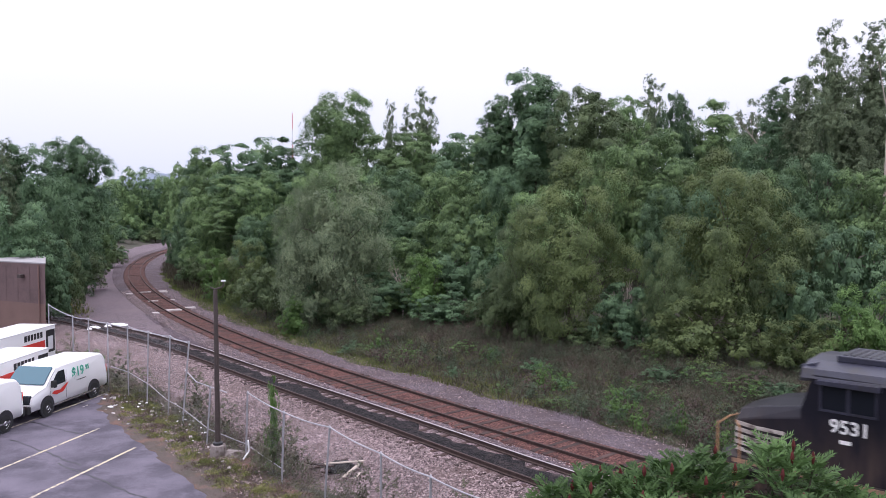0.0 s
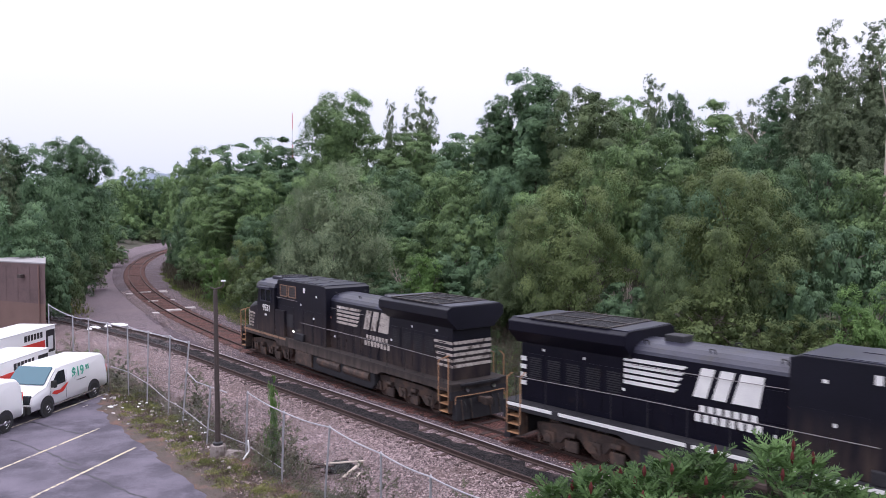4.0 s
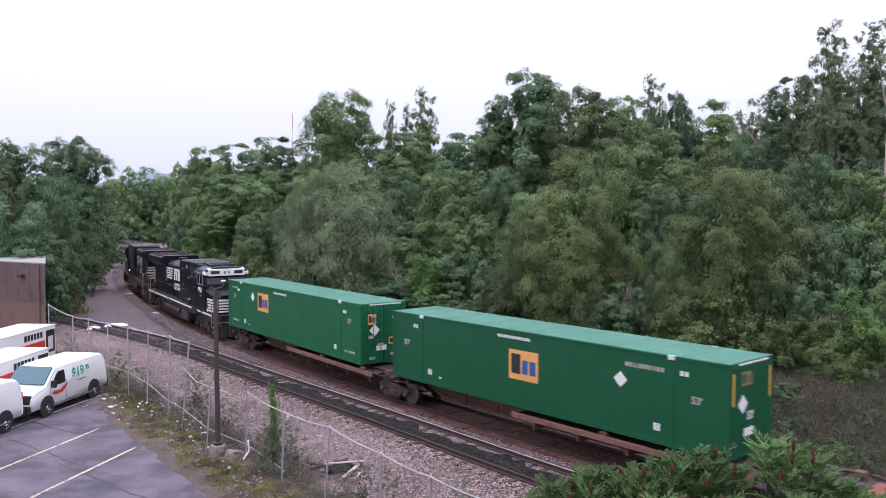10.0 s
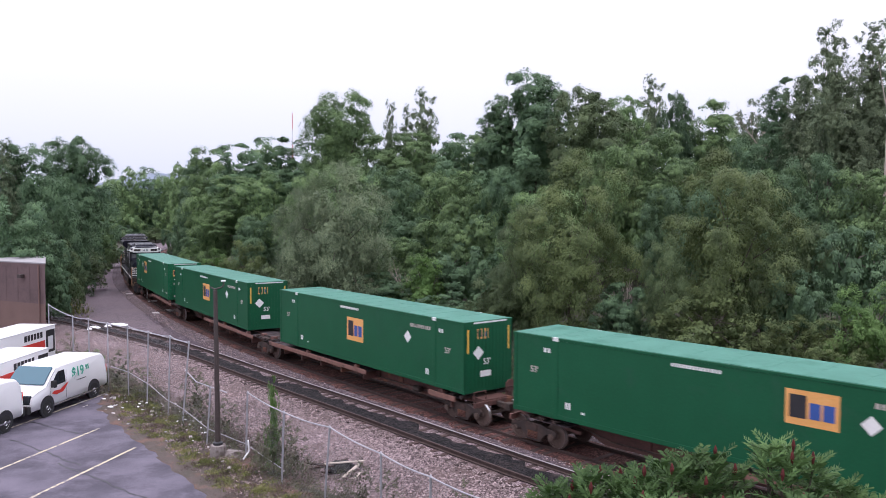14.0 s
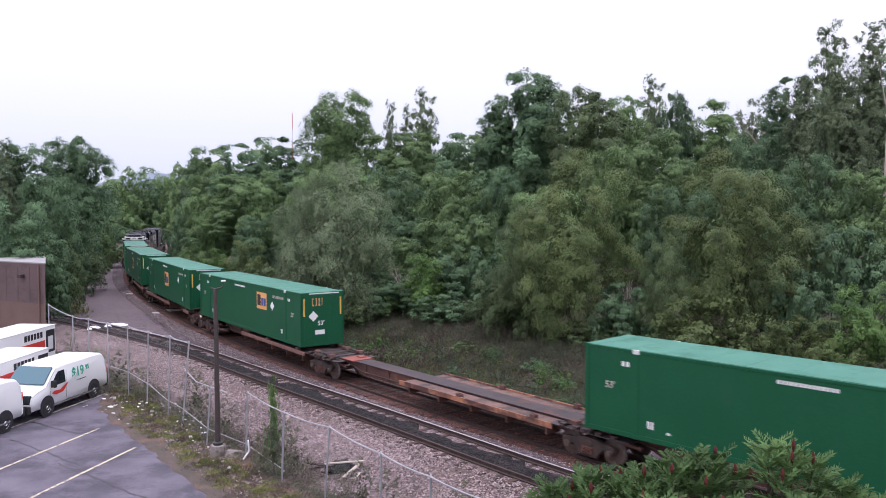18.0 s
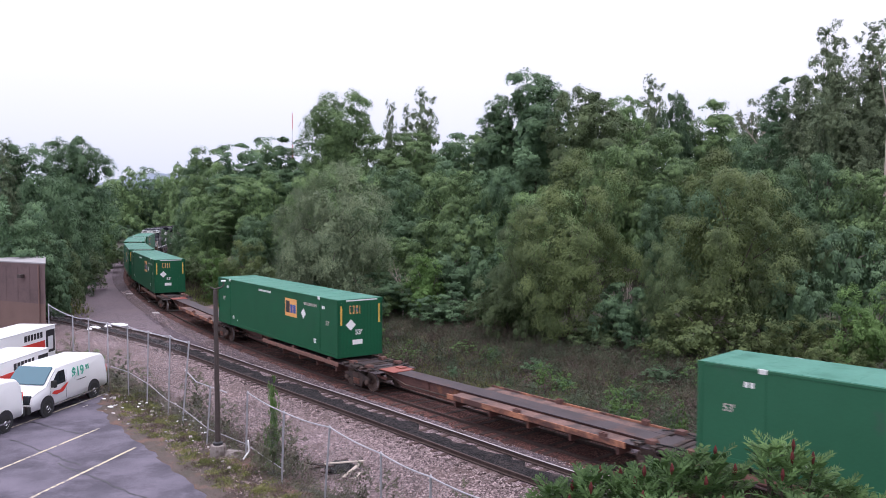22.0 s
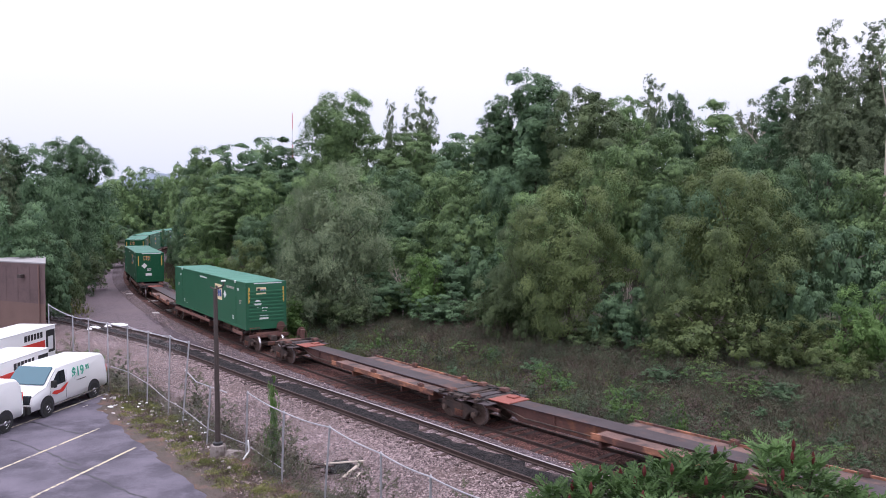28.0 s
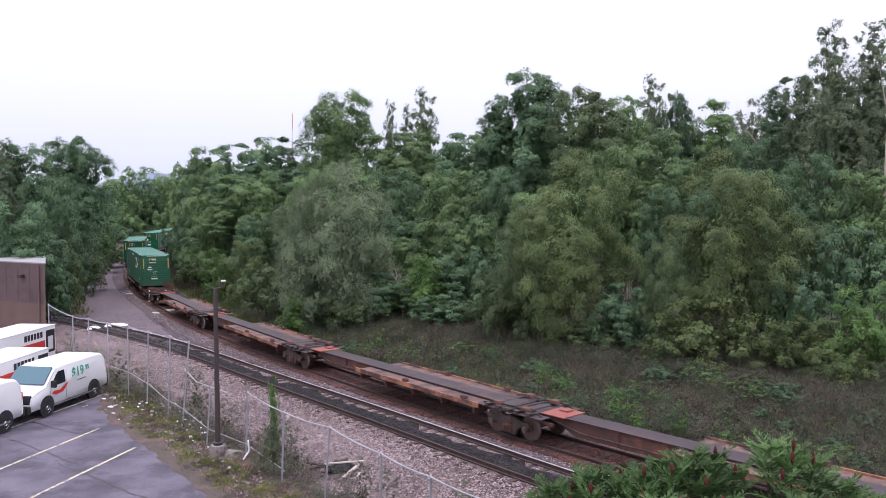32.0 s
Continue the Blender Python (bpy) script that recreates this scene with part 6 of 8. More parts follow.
def loco_truck(parent, x0):
    """A three-axle locomotive truck: frame, two sides with their boxes, three wheelsets."""
    bm = bmesh.new()
    box(bm, (x0 - 2.0, -0.9, 0.62), (x0 + 2.0, 0.9, 0.95), 0.05)
    t = part("truck_frame", bm, GRIME, parent)
    for s in (-1, 1):
        bm = bmesh.new()
        prism(bm, [(x0 + u, w) for u, w in ((-2.55, 0.95), (-2.55, 0.72), (-2.3, 0.45), (-1.95, 0.38), (-1.5, 0.38), (-1.3, 0.62), (-0.65, 0.7), (-0.4, 0.4), (0.4, 0.4), (0.65, 0.7), (1.3, 0.62), (1.5, 0.38), (1.95, 0.38), (2.3, 0.45), (2.55, 0.72), (2.55, 0.95), (1.5, 1.08), (-1.5, 1.08))], s * 1.02 - 0.09, s * 1.02 + 0.09, 0.02)
        for q in (-0.95, 0.95):
            box(bm, (x0 + q - 0.28, s * 1.1, 0.2), (x0 + q + 0.28, s * 1.22, 0.6), 0.03)
            rod(bm, (x0 + q - 0.2, s * 1.2, 0.8), (x0 + q + 0.2, s * 1.2, 0.8), 0.1, 10)
        part("side_frame", bm, GRIME, t)
        for q in (-1.95, 0.0, 1.95):
            bm = bmesh.new()
            box(bm, (x0 + q - 0.26, s * 1.1, 0.33), (x0 + q + 0.26, s * 1.2, 0.76), 0.04)
            rod(bm, (x0 + q, s * 1.19, 0.53), (x0 + q, s * 1.26, 0.53), 0.14, 12)
            part("axle_box", bm, GRIME, t)
        for q in (-2.35, 2.35):
            bm = bmesh.new()
            bent(bm, [(x0 + q, s * 1.25, 0.95), (x0 + q, s * 1.25, 0.3), (x0 + q * 0.96, s * 0.8, 0.16)], 0.03)
            part("sand_pipe", bm, GRIME, t)
    for q in (-1.95, 0.0, 1.95):
        wheelset(parent, x0 + q, 0.53)


def locomotive(at, turned, number, white_sill):
    """A six-axle wide-nosed diesel; its cab is at +x."""
    o = thing("locomotive", "black diesel locomotive with white nose and sill stripes, running cab-last" if turned else "dusty black diesel locomotive with white stripes leading the train", "locomotive", "locomotives")
    MARKS = MARK if white_sill else MARKDULL
    PAINT = BLACK if white_sill else DUSTYBLACK
    bm = bmesh.new()
    prism(bm, ((-10.5, 1.3), (-10.5, 1.62), (9.92, 1.62), (9.92, 1.3), (5.4, 1.3), (5.0, 1.12), (-5.0, 1.12), (-5.4, 1.3)), -1.5, 1.5, 0.02)
    sill = part("underframe", bm, SOOT if white_sill else DUSTYSILL, o)
    for s in (-1, 1):
        for a, b in ((-10.3, -8.2), (-7.9, -3.0), (-2.8, 0.4), (0.5, 4.2), (5.8, 6.7), (7.1, 9.3)) if white_sill else ((5.0, 9.6), (4.1, 4.9)):
            bm = bmesh.new()
            box(bm, (a, s * 1.5, 1.46), (b, s * 1.512, 1.58), 0)
            part("sill_stripe", bm, MARK if white_sill else TANSILL, sill, "white reflective sill stripe" if white_sill else "dusty tan sill edge")
    bm = bmesh.new()
    prism(bm, ((-4.7, 1.11), (-4.7, 0.55), (-4.4, 0.3), (2.9, 0.3), (3.2, 0.55), (3.2, 1.11)), -1.4, 1.4, 0.1)
    tank = part("fuel_tank", bm, SOOT, o, "dusty dark fuel tank")
    for s in (-1, 1):
        bm = bmesh.new()
        rod(bm, (-4.3, s * 1.3, 0.86), (-2.0, s * 1.3, 0.86), 0.24, 14)
        part("air_tank", bm, GRIME, tank)
        bm = bmesh.new()
        rod(bm, (-1.6, s * 1.3, 0.86), (0.6, s * 1.3, 0.86), 0.24, 14)
        part("air_tank", bm, GRIME, tank)
        bm = bmesh.new()
        box(bm, (1.2, s * 1.38, 0.42), (3.0, s * 1.5, 1.1), 0.03)
        part("battery_box", bm, GRIME, tank)
    # nose: sloped faces
    bm = bmesh.new()
    rings = []
    for x, w, z0, z1, wt in ((7.55, 1.48, 1.62, 3.44, 1.3), (9.0, 1.38, 1.62, 3.16, 1.1), (9.68, 1.12, 1.62, 2.92, 0.85)):
        rings.append([bm.verts.new(v) for v in ((x, -w, z0), (x, -w, z1 - 0.34), (x, -wt, z1 - 0.05), (x, 0, z1), (x, wt, z1 - 0.05), (x, w, z1 - 0.34), (x, w, z0))])
    for p, q in zip(rings, rings[1:]):
        for i in range(6):
            bm.faces.new((p[i], p[i + 1], q[i + 1], q[i]))
    bm.faces.new(rings[-1])
    bm.faces.new(rings[0][::-1])
    bmesh.ops.recalc_face_normals(bm, faces=bm.faces)
    bmesh.ops.bevel(bm, geom=[e for e in bm.edges], offset=0.03, segments=1, affect="EDGES")
    nose = part("nose", bm, PAINT, o)
    for k in range(5):
        z = 1.74 + k * 0.185
        for s in (-1, 1):
            bm = bmesh.new()
            for (xa, wa), (xb, wb) in (((8.4 - k * 0.06, 1.42 + k * 0.005), (9.0, 1.38)), ((9.0, 1.38), (9.68, 1.12))):
                a0, b0 = Vector((xa, s * (wa + 0.012), z)), Vector((xb, s * (wb + 0.012), z))
                out = Vector((0.006, s * 0.012, 0))
                vs = [bm.verts.new(v) for v in (a0, b0, b0 + Vector((0, 0, 0.11)), a0 + Vector((0, 0, 0.11)))]
                ws = [bm.verts.new(v.co + out) for v in vs]
                bm.faces.new(ws)
                bm.faces.new(vs[::-1])
                for i in range(4):
                    bm.faces.new((vs[i], vs[(i + 1) % 4], ws[(i + 1) % 4], ws[i]))
            bmesh.ops.recalc_face_normals(bm, faces=bm.faces)
            part("nose_stripe", bm, MARKS, nose, "white nose stripe")
        bm = bmesh.new()
        box(bm, (9.69, -1.08, z), (9.705, 1.08, z + 0.11), 0)
        part("nose_stripe", bm, MARKS, nose)
    # the rearing-horse mark as a plain dark form on the stripes
    bm = bmesh.new()
    prism(bm, ((-0.3, 1.8), (0.1, 1.85), (0.25, 2.5), (0.4, 2.85), (0.15, 2.9), (-0.15, 2.5)), 0, 0.012)
    bmesh.ops.transform(bm, matrix=Matrix.Translation((9.707, 0, 0)) @ Matrix.Rotation(-math.pi / 2, 4, "Z"), verts=bm.verts)
    part("nose_mark", bm, INK, nose)
    # cab
    bm = bmesh.new()
    prism(bm, ((5.5, 1.62), (5.5, 4.3), (7.45, 4.3), (7.75, 3.3), (7.75, 1.62)), -1.49, 1.49, 0.03)
    cab = part("cab", bm, PAINT, o)
    bm = bmesh.new()
    outline = [(-1.52, 4.22), (-1.4, 4.46), (-0.9, 4.62), (0, 4.68), (0.9, 4.62), (1.4, 4.46), (1.52, 4.22)]
    lo = [bm.verts.new((5.45, y, z)) for y, z in outline]
    hi = [bm.verts.new((7.75, y, z - 0.03)) for y, z in outline]
    for i in range(6):
        bm.faces.new((lo[i], lo[i + 1], hi[i + 1], hi[i]))
    bm.faces.new(lo), bm.faces.new(hi[::-1])
    bm.faces.new((lo[0], hi[0], hi[6], lo[6]))
    bmesh.ops.recalc_face_normals(bm, faces=bm.faces)
    part("cab_roof", bm, ROOFBLACK, cab, "weathered dark cab roof with bluish sheen in its colour")
    bm = bmesh.new()
    prism(bm, ((7.44, 4.08), (7.88, 4.03), (7.84, 4.48), (7.46, 4.58)), -1.25, 1.25, 0.02)
    board = part("number_board", bm, CASTING if turned else ROOFBLACK, cab, "pale number board above the windscreen")
    for s in (-1, 1):
        bm = bmesh.new()
        box(bm, (7.85, s * 0.5, 4.17), (7.89, s * 1.1, 4.38), 0.01)
        part("number_panel", bm, ROOFDUST, board)
    if turned:
        for s in (-1, 1):
            bm = bmesh.new()
            prism(bm, ((7.2, 4.24), (7.5, 4.12), (7.84, 4.1), (7.84, 4.26), (7.5, 4.36)), min(s * 1.25, s * 1.53), max(s * 1.25, s * 1.53), 0.01)
            part("white_brow", bm, CASTING, cab, "white painted brow beside the number board")
    bm = bmesh.new()
    box(bm, (5.75, -0.85, 4.6), (7.05, 0.85, 4.78), 0.03)
    unit_top = part("roof_unit", bm, ROOFBLACK, cab, "flat dark cooling unit on the cab roof")
    bm = bmesh.new()
    for k in range(6):
        box(bm, (5.85 + k * 0.2, -0.7, 4.781), (5.93 + k * 0.2, 0.7, 4.8), 0)
    part("roof_slat", bm, INK, unit_top)
    for s in (-1, 1):
        bm = bmesh.new()
        rod(bm, (5.6, s * 0.9, 4.6), (5.6, s * 0.9, 4.92), 0.03, 8)
        part("aerial", bm, INK, cab)
        bm = bmesh.new()
        box(bm, (4.35, s * 1.02, 1.63), (5.45, s * 1.47, 3.05), 0.03)
        part("side_locker", bm, PAINT, cab, "black locker on the walkway")
    for q in (-0.13, 0.13):
        bm = bmesh.new()
        rod(bm, (7.8, q, 4.27), (7.89, q, 4.27), 0.09, 14)
        part("headlight", bm, HEADLAMP if not turned else CHROME, board)
    for s in (-1, 1):
        bm = bmesh.new()
        vs = [(7.66, s * 0.12, 3.45), (7.66, s * 1.3, 3.45), (7.46, s * 1.3, 4.1), (7.46, s * 0.12, 4.1)]
        up = Vector((0.03, 0, 0.01))
        a = [bm.verts.new(Vector(v) + up * 1.1) for v in vs]
        b = [bm.verts.new(Vector(v) + up * 1.8) for v in vs]
        bm.faces.new(a), bm.faces.new(b)
        for i in range(4):
            bm.faces.new((a[i], a[(i + 1) % 4], b[(i + 1) % 4], b[i]))
        bmesh.ops.recalc_face_normals(bm, faces=bm.faces)
        part("windscreen", bm, GLASS, cab)
        bm = bmesh.new()
        for x0, x1 in ((5.9, 6.5), (6.58, 7.2)):
            box(bm, (x0, s * 1.488, 3.42), (x1, s * 1.5, 4.05), 0.004)
        win = part("side_window", bm, CABGLASS, cab)
        bm = bmesh.new()
        for a, b in (((5.84, 3.36), (7.26, 3.42)), ((5.84, 4.05), (7.26, 4.1)), ((5.84, 3.36), (5.9, 4.1)), ((7.2, 3.36), (7.26, 4.1)), ((6.5, 3.42), (6.58, 4.05))):
            box(bm, (a[0], s * 1.49, a[1]), (b[0], s * 1.53, b[1]), 0.004)
        part("window_frame", bm, PIPE if white_sill else ROOFBLACK, win)
        bm = bmesh.new()
        prism(bm, ((5.75, 4.1), (7.3, 4.1), (7.3, 4.2), (5.75, 4.24)), s * 1.49, s * 1.72)
        part("sunshade", bm, ROOFBLACK, cab)
        lettering(number, 0.5, MARK, cab, pose(6.5, s * 1.494, 3.0, 90, 0, 180 if s > 0 else 0), "road_number", 0.004)
        bars(cab, 6.6, s * 1.49, 2.62, s, 0.4, 0.1, 1, MARK)
        if turned:
            bm = bmesh.new()
            box(bm, (8.1, s * 1.44, 1.68), (8.32, s * 1.455, 1.88), 0)
            part("white_plate", bm, MARK, cab)
    # cabinet section behind the cab, full width above
    bm = bmesh.new()
    prism(bm, ((0.0, 1.62), (0.0, 4.62), (0.3, 4.72), (5.3, 4.72), (5.5, 4.62), (5.5, 1.62)), -1.3, 1.3, 0.03)
    aux = part("equipment_cabinet", bm, DUSTYBLACK, o)
    bm = bmesh.new()
    box(bm, (0.3, -1.2, 4.722), (5.2, 1.2, 4.75), 0.005)
    part("roof_panel", bm, ROOFBLACK, aux, "weathered roof panel with bluish sheen in its colour")
    for x in (1.4, 2.9, 4.3):
        for q in (-1.15, 0.17):
            bm = bmesh.new()
            box(bm, (x, q, 4.752), (x + 0.9, q + 0.98, 4.77), 0.004)
            part("roof_hatch", bm, ROOFBLACK, aux)
    for s in (-1, 1):
        for x in (3.25, 4.25):
            bm = bmesh.new()
            box(bm, (x, s * 1.3, 3.84), (x + 0.86, s * 1.304, 4.44), 0)
            well = part("intake_opening", bm, INK, aux)
            bm = bmesh.new()
            for k in range(4):
                box(bm, (x + 0.04, s * 1.304, 3.93 + k * 0.13), (x + 0.82, s * 1.32, 3.97 + k * 0.13), 0)
            part("intake_slat", bm, GRIME, well)
            bm = bmesh.new()
            for q0, q1 in (((x, 3.82), (x + 0.86, 3.86)), ((x, 4.42), (x + 0.86, 4.46)), ((x, 3.82), (x + 0.05, 4.46)), ((x + 0.81, 3.82), (x + 0.86, 4.46))):
                box(bm, (q0[0], s * 1.304, q0[1]), (q1[0], s * 1.33, q1[1]), 0)
            part("grille_frame", bm, SOOT if white_sill else TANSILL, well, "" if white_sill else "dusty tan grille frame")
        bm = bmesh.new()
        bent(bm, [(5.5, s * 1.36, 3.72), (3.0, s * 1.36, 3.7)], 0.014)
        part("grab_rail", bm, HANDRAIL, aux)
        for x in (1.9, 0.9, -0.1):
            bm = bmesh.new()
            box(bm, (x, s * 1.302 if x > 0 else s * 1.04, 3.1), (x + 0.24, s * 1.308 if x > 0 else s * 1.046, 3.2), 0)
            part("warning_label", bm, FADEDRED, aux)
        bm = bmesh.new()
        box(bm, (3.6, s * 1.312, 2.2), (4.4, s * 1.32, 2.9), 0.005)
        part("dark_vent", bm, INK, aux)
        bm = bmesh.new()
        box(bm, (2.2, s * 1.05, 1.63), (3.2, s * 1.46, 2.0), 0.03)
        part("step_box", bm, SOOT, aux)
        for x in (0.3, 1.3, 2.4, 3.5, 4.5):
            bm = bmesh.new()
            box(bm, (x, s * 1.3, 1.75), (x + 0.85, s * 1.312, 3.3), 0.005)
            part("cabinet_door", bm, DUSTYBLACK, aux)
    # engine hood with a rounded roof
    bm = bmesh.new()
    arc = [(-1.02, 1.62), (-1.02, 4.0)] + [(-1.02 * math.cos(a), 4.0 + 0.42 * math.sin(a)) for a in np.linspace(0.25, math.pi - 0.25, 9)] + [(1.02, 4.0), (1.02, 1.62)]
    lo = [bm.verts.new((0.02, y, z)) for y, z in arc]
    hi = [bm.verts.new((-5.3, y, z)) for y, z in arc]
    for i in range(len(arc) - 1):
        f = bm.faces.new((lo[i], lo[i + 1], hi[i + 1], hi[i]))
        f.material_index = 1 if 1 <= i <= 10 else 0
    bm.faces.new(lo), bm.faces.new(hi[::-1])
    bmesh.ops.recalc_face_normals(bm, faces=bm.faces)
    hood = part("engine_hood", bm, PAINT, o)
    hood.data.materials.append(ROOFBLACK)
    bm = bmesh.new()
    box(bm, (-4.5, -0.3, 4.35), (-3.8, 0.3, 4.62), 0.04)
    part("exhaust_stack", bm, SOOT, hood, "sooty exhaust stack")
    for s in (-1, 1):
        for k in range(7):
            x = -5.1 + k * 0.74
            bm = bmesh.new()
            box(bm, (x, s * 1.02, 1.75), (x + 0.66, s * 1.035, 2.55), 0.01)
            box(bm, (x + 0.55, s * 1.036, 2.1), (x + 0.59, s * 1.07, 2.25), 0)
            part("hood_door", bm, PAINT, hood)
            bm = bmesh.new()
            box(bm, (x, s * 1.02, 2.62), (x + 0.66, s * 1.03, 3.55), 0.01)
            part("hood_door", bm, PAINT, hood)
    # radiator section with its wide wing
    bm = bmesh.new()
    prism(bm, ((-10.0, 1.62), (-10.0, 4.2), (-5.3, 4.2), (-5.3, 1.62)), -1.03, 1.03, 0.02)
    rad = part("radiator_housing", bm, PAINT, o)
    bm = bmesh.new()
    sect = ((-1.0, 3.75), (-1.52, 4.25), (-1.52, 4.6), (-1.3, 4.72), (1.3, 4.72), (1.52, 4.6), (1.52, 4.25), (1.0, 3.75))
    lo = [bm.verts.new((-5.2, y, z)) for y, z in sect]
    hi = [bm.verts.new((-10.25, y, z)) for y, z in sect]
    for i in range(8):
        bm.faces.new((lo[i], lo[(i + 1) % 8], hi[(i + 1) % 8], hi[i]))
    bm.faces.new(lo), bm.faces.new(hi[::-1])
    bmesh.ops.recalc_face_normals(bm, faces=bm.faces)
    bmesh.ops.bevel(bm, geom=list(bm.edges), offset=0.02, segments=1, affect="EDGES")
    wing = part("radiator_wing", bm, PAINT, rad)
    for a, b in ((-6.0, -5.25), (-10.2, -9.3)):
        bm = bmesh.new()
        box(bm, (a, -1.32, 4.722), (b, 1.32, 4.74), 0.004)
        part("wing_panel", bm, ROOFBLACK, rad, "weathered wing panel with bluish sheen in its colour")
    for y in (-1.3, 0.0, 1.3):
        bm = bmesh.new()
        box(bm, (-9.3, y - 0.05, 4.746), (-6.0, y + 0.05, 4.775), 0.006)
        part("grille_rail", bm, ROOFDUST, rad, "dusty grey rail round the roof grille")
    for x in (-9.32, -7.65, -6.0):
        bm = bmesh.new()
        box(bm, (x - 0.05, -1.34, 4.747), (x + 0.05, 1.34, 4.78), 0.006)
        part("grille_rail", bm, ROOFDUST, rad, "dusty grey rail round the roof grille")
    bm = bmesh.new()
    for k in range(34):
        x = -9.25 + k * 0.097
        box(bm, (x, -1.25, 4.722), (x + 0.05, 1.25, 4.745), 0)
    part("radiator_grille", bm, SOOT, rad)
    for s in (-1, 1):
        for k in range(5):
            x = -9.7 + k * 0.85
            bm = bmesh.new()
            box(bm, (x, s * 1.03, 1.8), (x + 0.75, s * 1.045, 3.4), 0.01)
            part("vent_door", bm, PAINT, rad)
            bm = bmesh.new()
            for j in range(10):
                box(bm, (x + 0.1, s * 1.045, 2.5 + j * 0.08), (x + 0.65, s * 1.06, 2.54 + j * 0.08), 0)
            part("louvre", bm, SOOT, rad)
        lettering(number, 0.3, MARKS, rad, pose(-9.55, s * 1.034, 3.92, 90, 0, 180 if s > 0 else 0), "road_number", 0.004)
        if not white_sill:
            for k in range(5):
                bm = bmesh.new()
                box(bm, (-10.02, s * 1.046, 2.15 + k * 0.24), (-9.0 + k * 0.06, s * 1.056, 2.26 + k * 0.24), 0)
                part("rear_stripe", bm, MARKS, rad, "white rear stripe")
        else:
            for k in range(4):
                bm = bmesh.new()
                box(bm, (-10.02, s * 1.046, 2.2 + k * 0.3), (-9.75, s * 1.056, 2.36 + k * 0.3), 0)
                part("rear_stripe", bm, MARKS, rad)
    if not white_sill:
        for k in range(5):
            bm = bmesh.new()
            box(bm, (-10.02, -1.0, 2.15 + k * 0.24), (-10.008, 1.0, 2.28 + k * 0.24), 0)
            part("rear_stripe", bm, MARKS, rad)
    # striped flag mark, slanted forms and two lines of bars for the operator's name
    for s in (-1, 1):
        f = -1 if s > 0 else 1       # reading direction along x
        mid = -3.1
        y = s * 1.036
        for k in range(5):
            bm = bmesh.new()
            a, b = mid - f * 2.45, mid - f * (0.35 - 0.08 * k + 0.1)
            z = 2.95 + k * 0.19
            prism(bm, ((a, z), (b - f * 0.15, z), (b, z + 0.12), (a, z + 0.12)), min(y, y + s * 0.006), max(y, y + s * 0.006))
            part("flag_stripe", bm, MARKS, hood, "white flag stripe")
        def form(pts):
            bm = bmesh.new()
            prism(bm, [(mid + f * u, 2.75 + w) for u, w in pts], min(y, y + s * 0.006), max(y, y + s * 0.006))
            part("emblem_form", bm, MARKS, hood, "white slanted emblem form")
        form(((0.05, 0.2), (0.5, 0.2), (0.78, 1.12), (0.33, 1.12)))
        form(((0.68, 0.2), (1.13, 0.2), (1.41, 1.12), (0.96, 1.12)))
        form(((1.31, 0.2), (2.15, 0.2), (2.3, 1.12), (1.59, 1.12)))
        bars(hood, mid + f * 1.2, y, 2.62, s, 1.9, 0.2, 7, MARKS)
        bars(hood, mid + f * 1.2, y, 2.32, s, 2.2, 0.24, 8, MARKS)
    # small white notices, latches and lift eyes along the flanks
    for s in (-1, 1):
        for x, z, w in ((-9.0, 3.55, 0.12), (-7.2, 3.5, 0.1), (-5.6, 2.7, 0.12), (-1.0, 3.7, 0.12), (-0.5, 2.2, 0.1)):
            bm = bmesh.new()
            box(bm, (x, s * 1.047, z), (x + w, s * 1.054, z + 0.09), 0)
            part("small_notice", bm, MARK, hood, "small white notice")
        for x, z, w in ((0.9, 4.05, 0.14), (2.6, 3.5, 0.12), (2.2, 4.2, 0.2), (1.2, 2.9, 0.1)):
            bm = bmesh.new()
            box(bm, (x, s * 1.313, z), (x + w, s * 1.319, z + (0.26 if w > 0.18 else 0.1)), 0)
            part("small_notice", bm, MARK, aux, "small white notice")
        for x in (-4.9, -2.6, -0.4):
            bm = bmesh.new()
            bent(bm, [(x, s * 0.8, 4.3), (x, s * 0.86, 4.44), (x + 0.16, s * 0.86, 4.44), (x + 0.16, s * 0.8, 4.3)], 0.018)
            part("lift_eye", bm, SOOT, hood)
        bm = bmesh.new()
        bent(bm, [(-5.2, s * 1.09, 3.62), (-0.1, s * 1.09, 3.66)], 0.012)
        part("upper_rail", bm, HANDRAIL, hood)
    # handrails, steps, ends
    for s in (-1, 1):
        bm = bmesh.new()
        bent(bm, [(-9.9, s * 1.44, 2.55), (-5, s * 1.44, 2.62), (0, s * 1.44, 2.62), (2.4, s * 1.44, 2.62)], 0.013)
        part("handrail", bm, HANDRAIL, o)
        for x in np.arange(-9.9, 2.5, 1.38):
            bm = bmesh.new()
            rod(bm, (x, s * 1.44, 1.62), (x, s * 1.44, 2.62), 0.014, 6)
            part("handrail_stanchion", bm, SOOT, o)
        for e in (-1, 1):
            x = 10.0 if e < 0 else 9.7
            x *= e
            bm = bmesh.new()
            box(bm, (x - 0.32, s * 1.02, 0.4), (x + 0.32, s * 1.08, 1.6), 0.006)
            well = part("step_well", bm, GRIME, o)
            for k in range(4):
                bm = bmesh.new()
                box(bm, (x - 0.28, s * 1.08, 0.42 + k * 0.32), (x + 0.28, s * 1.5, 0.46 + k * 0.32), 0.006)
                part("step", bm, STEPRUST, well, "rust-brown step tread")
            for q in (-0.3, 0.3):
                bm = bmesh.new()
                box(bm, (x + q - 0.015, s * 1.1, 0.4), (x + q + 0.015, s * 1.5, 1.6), 0.004)
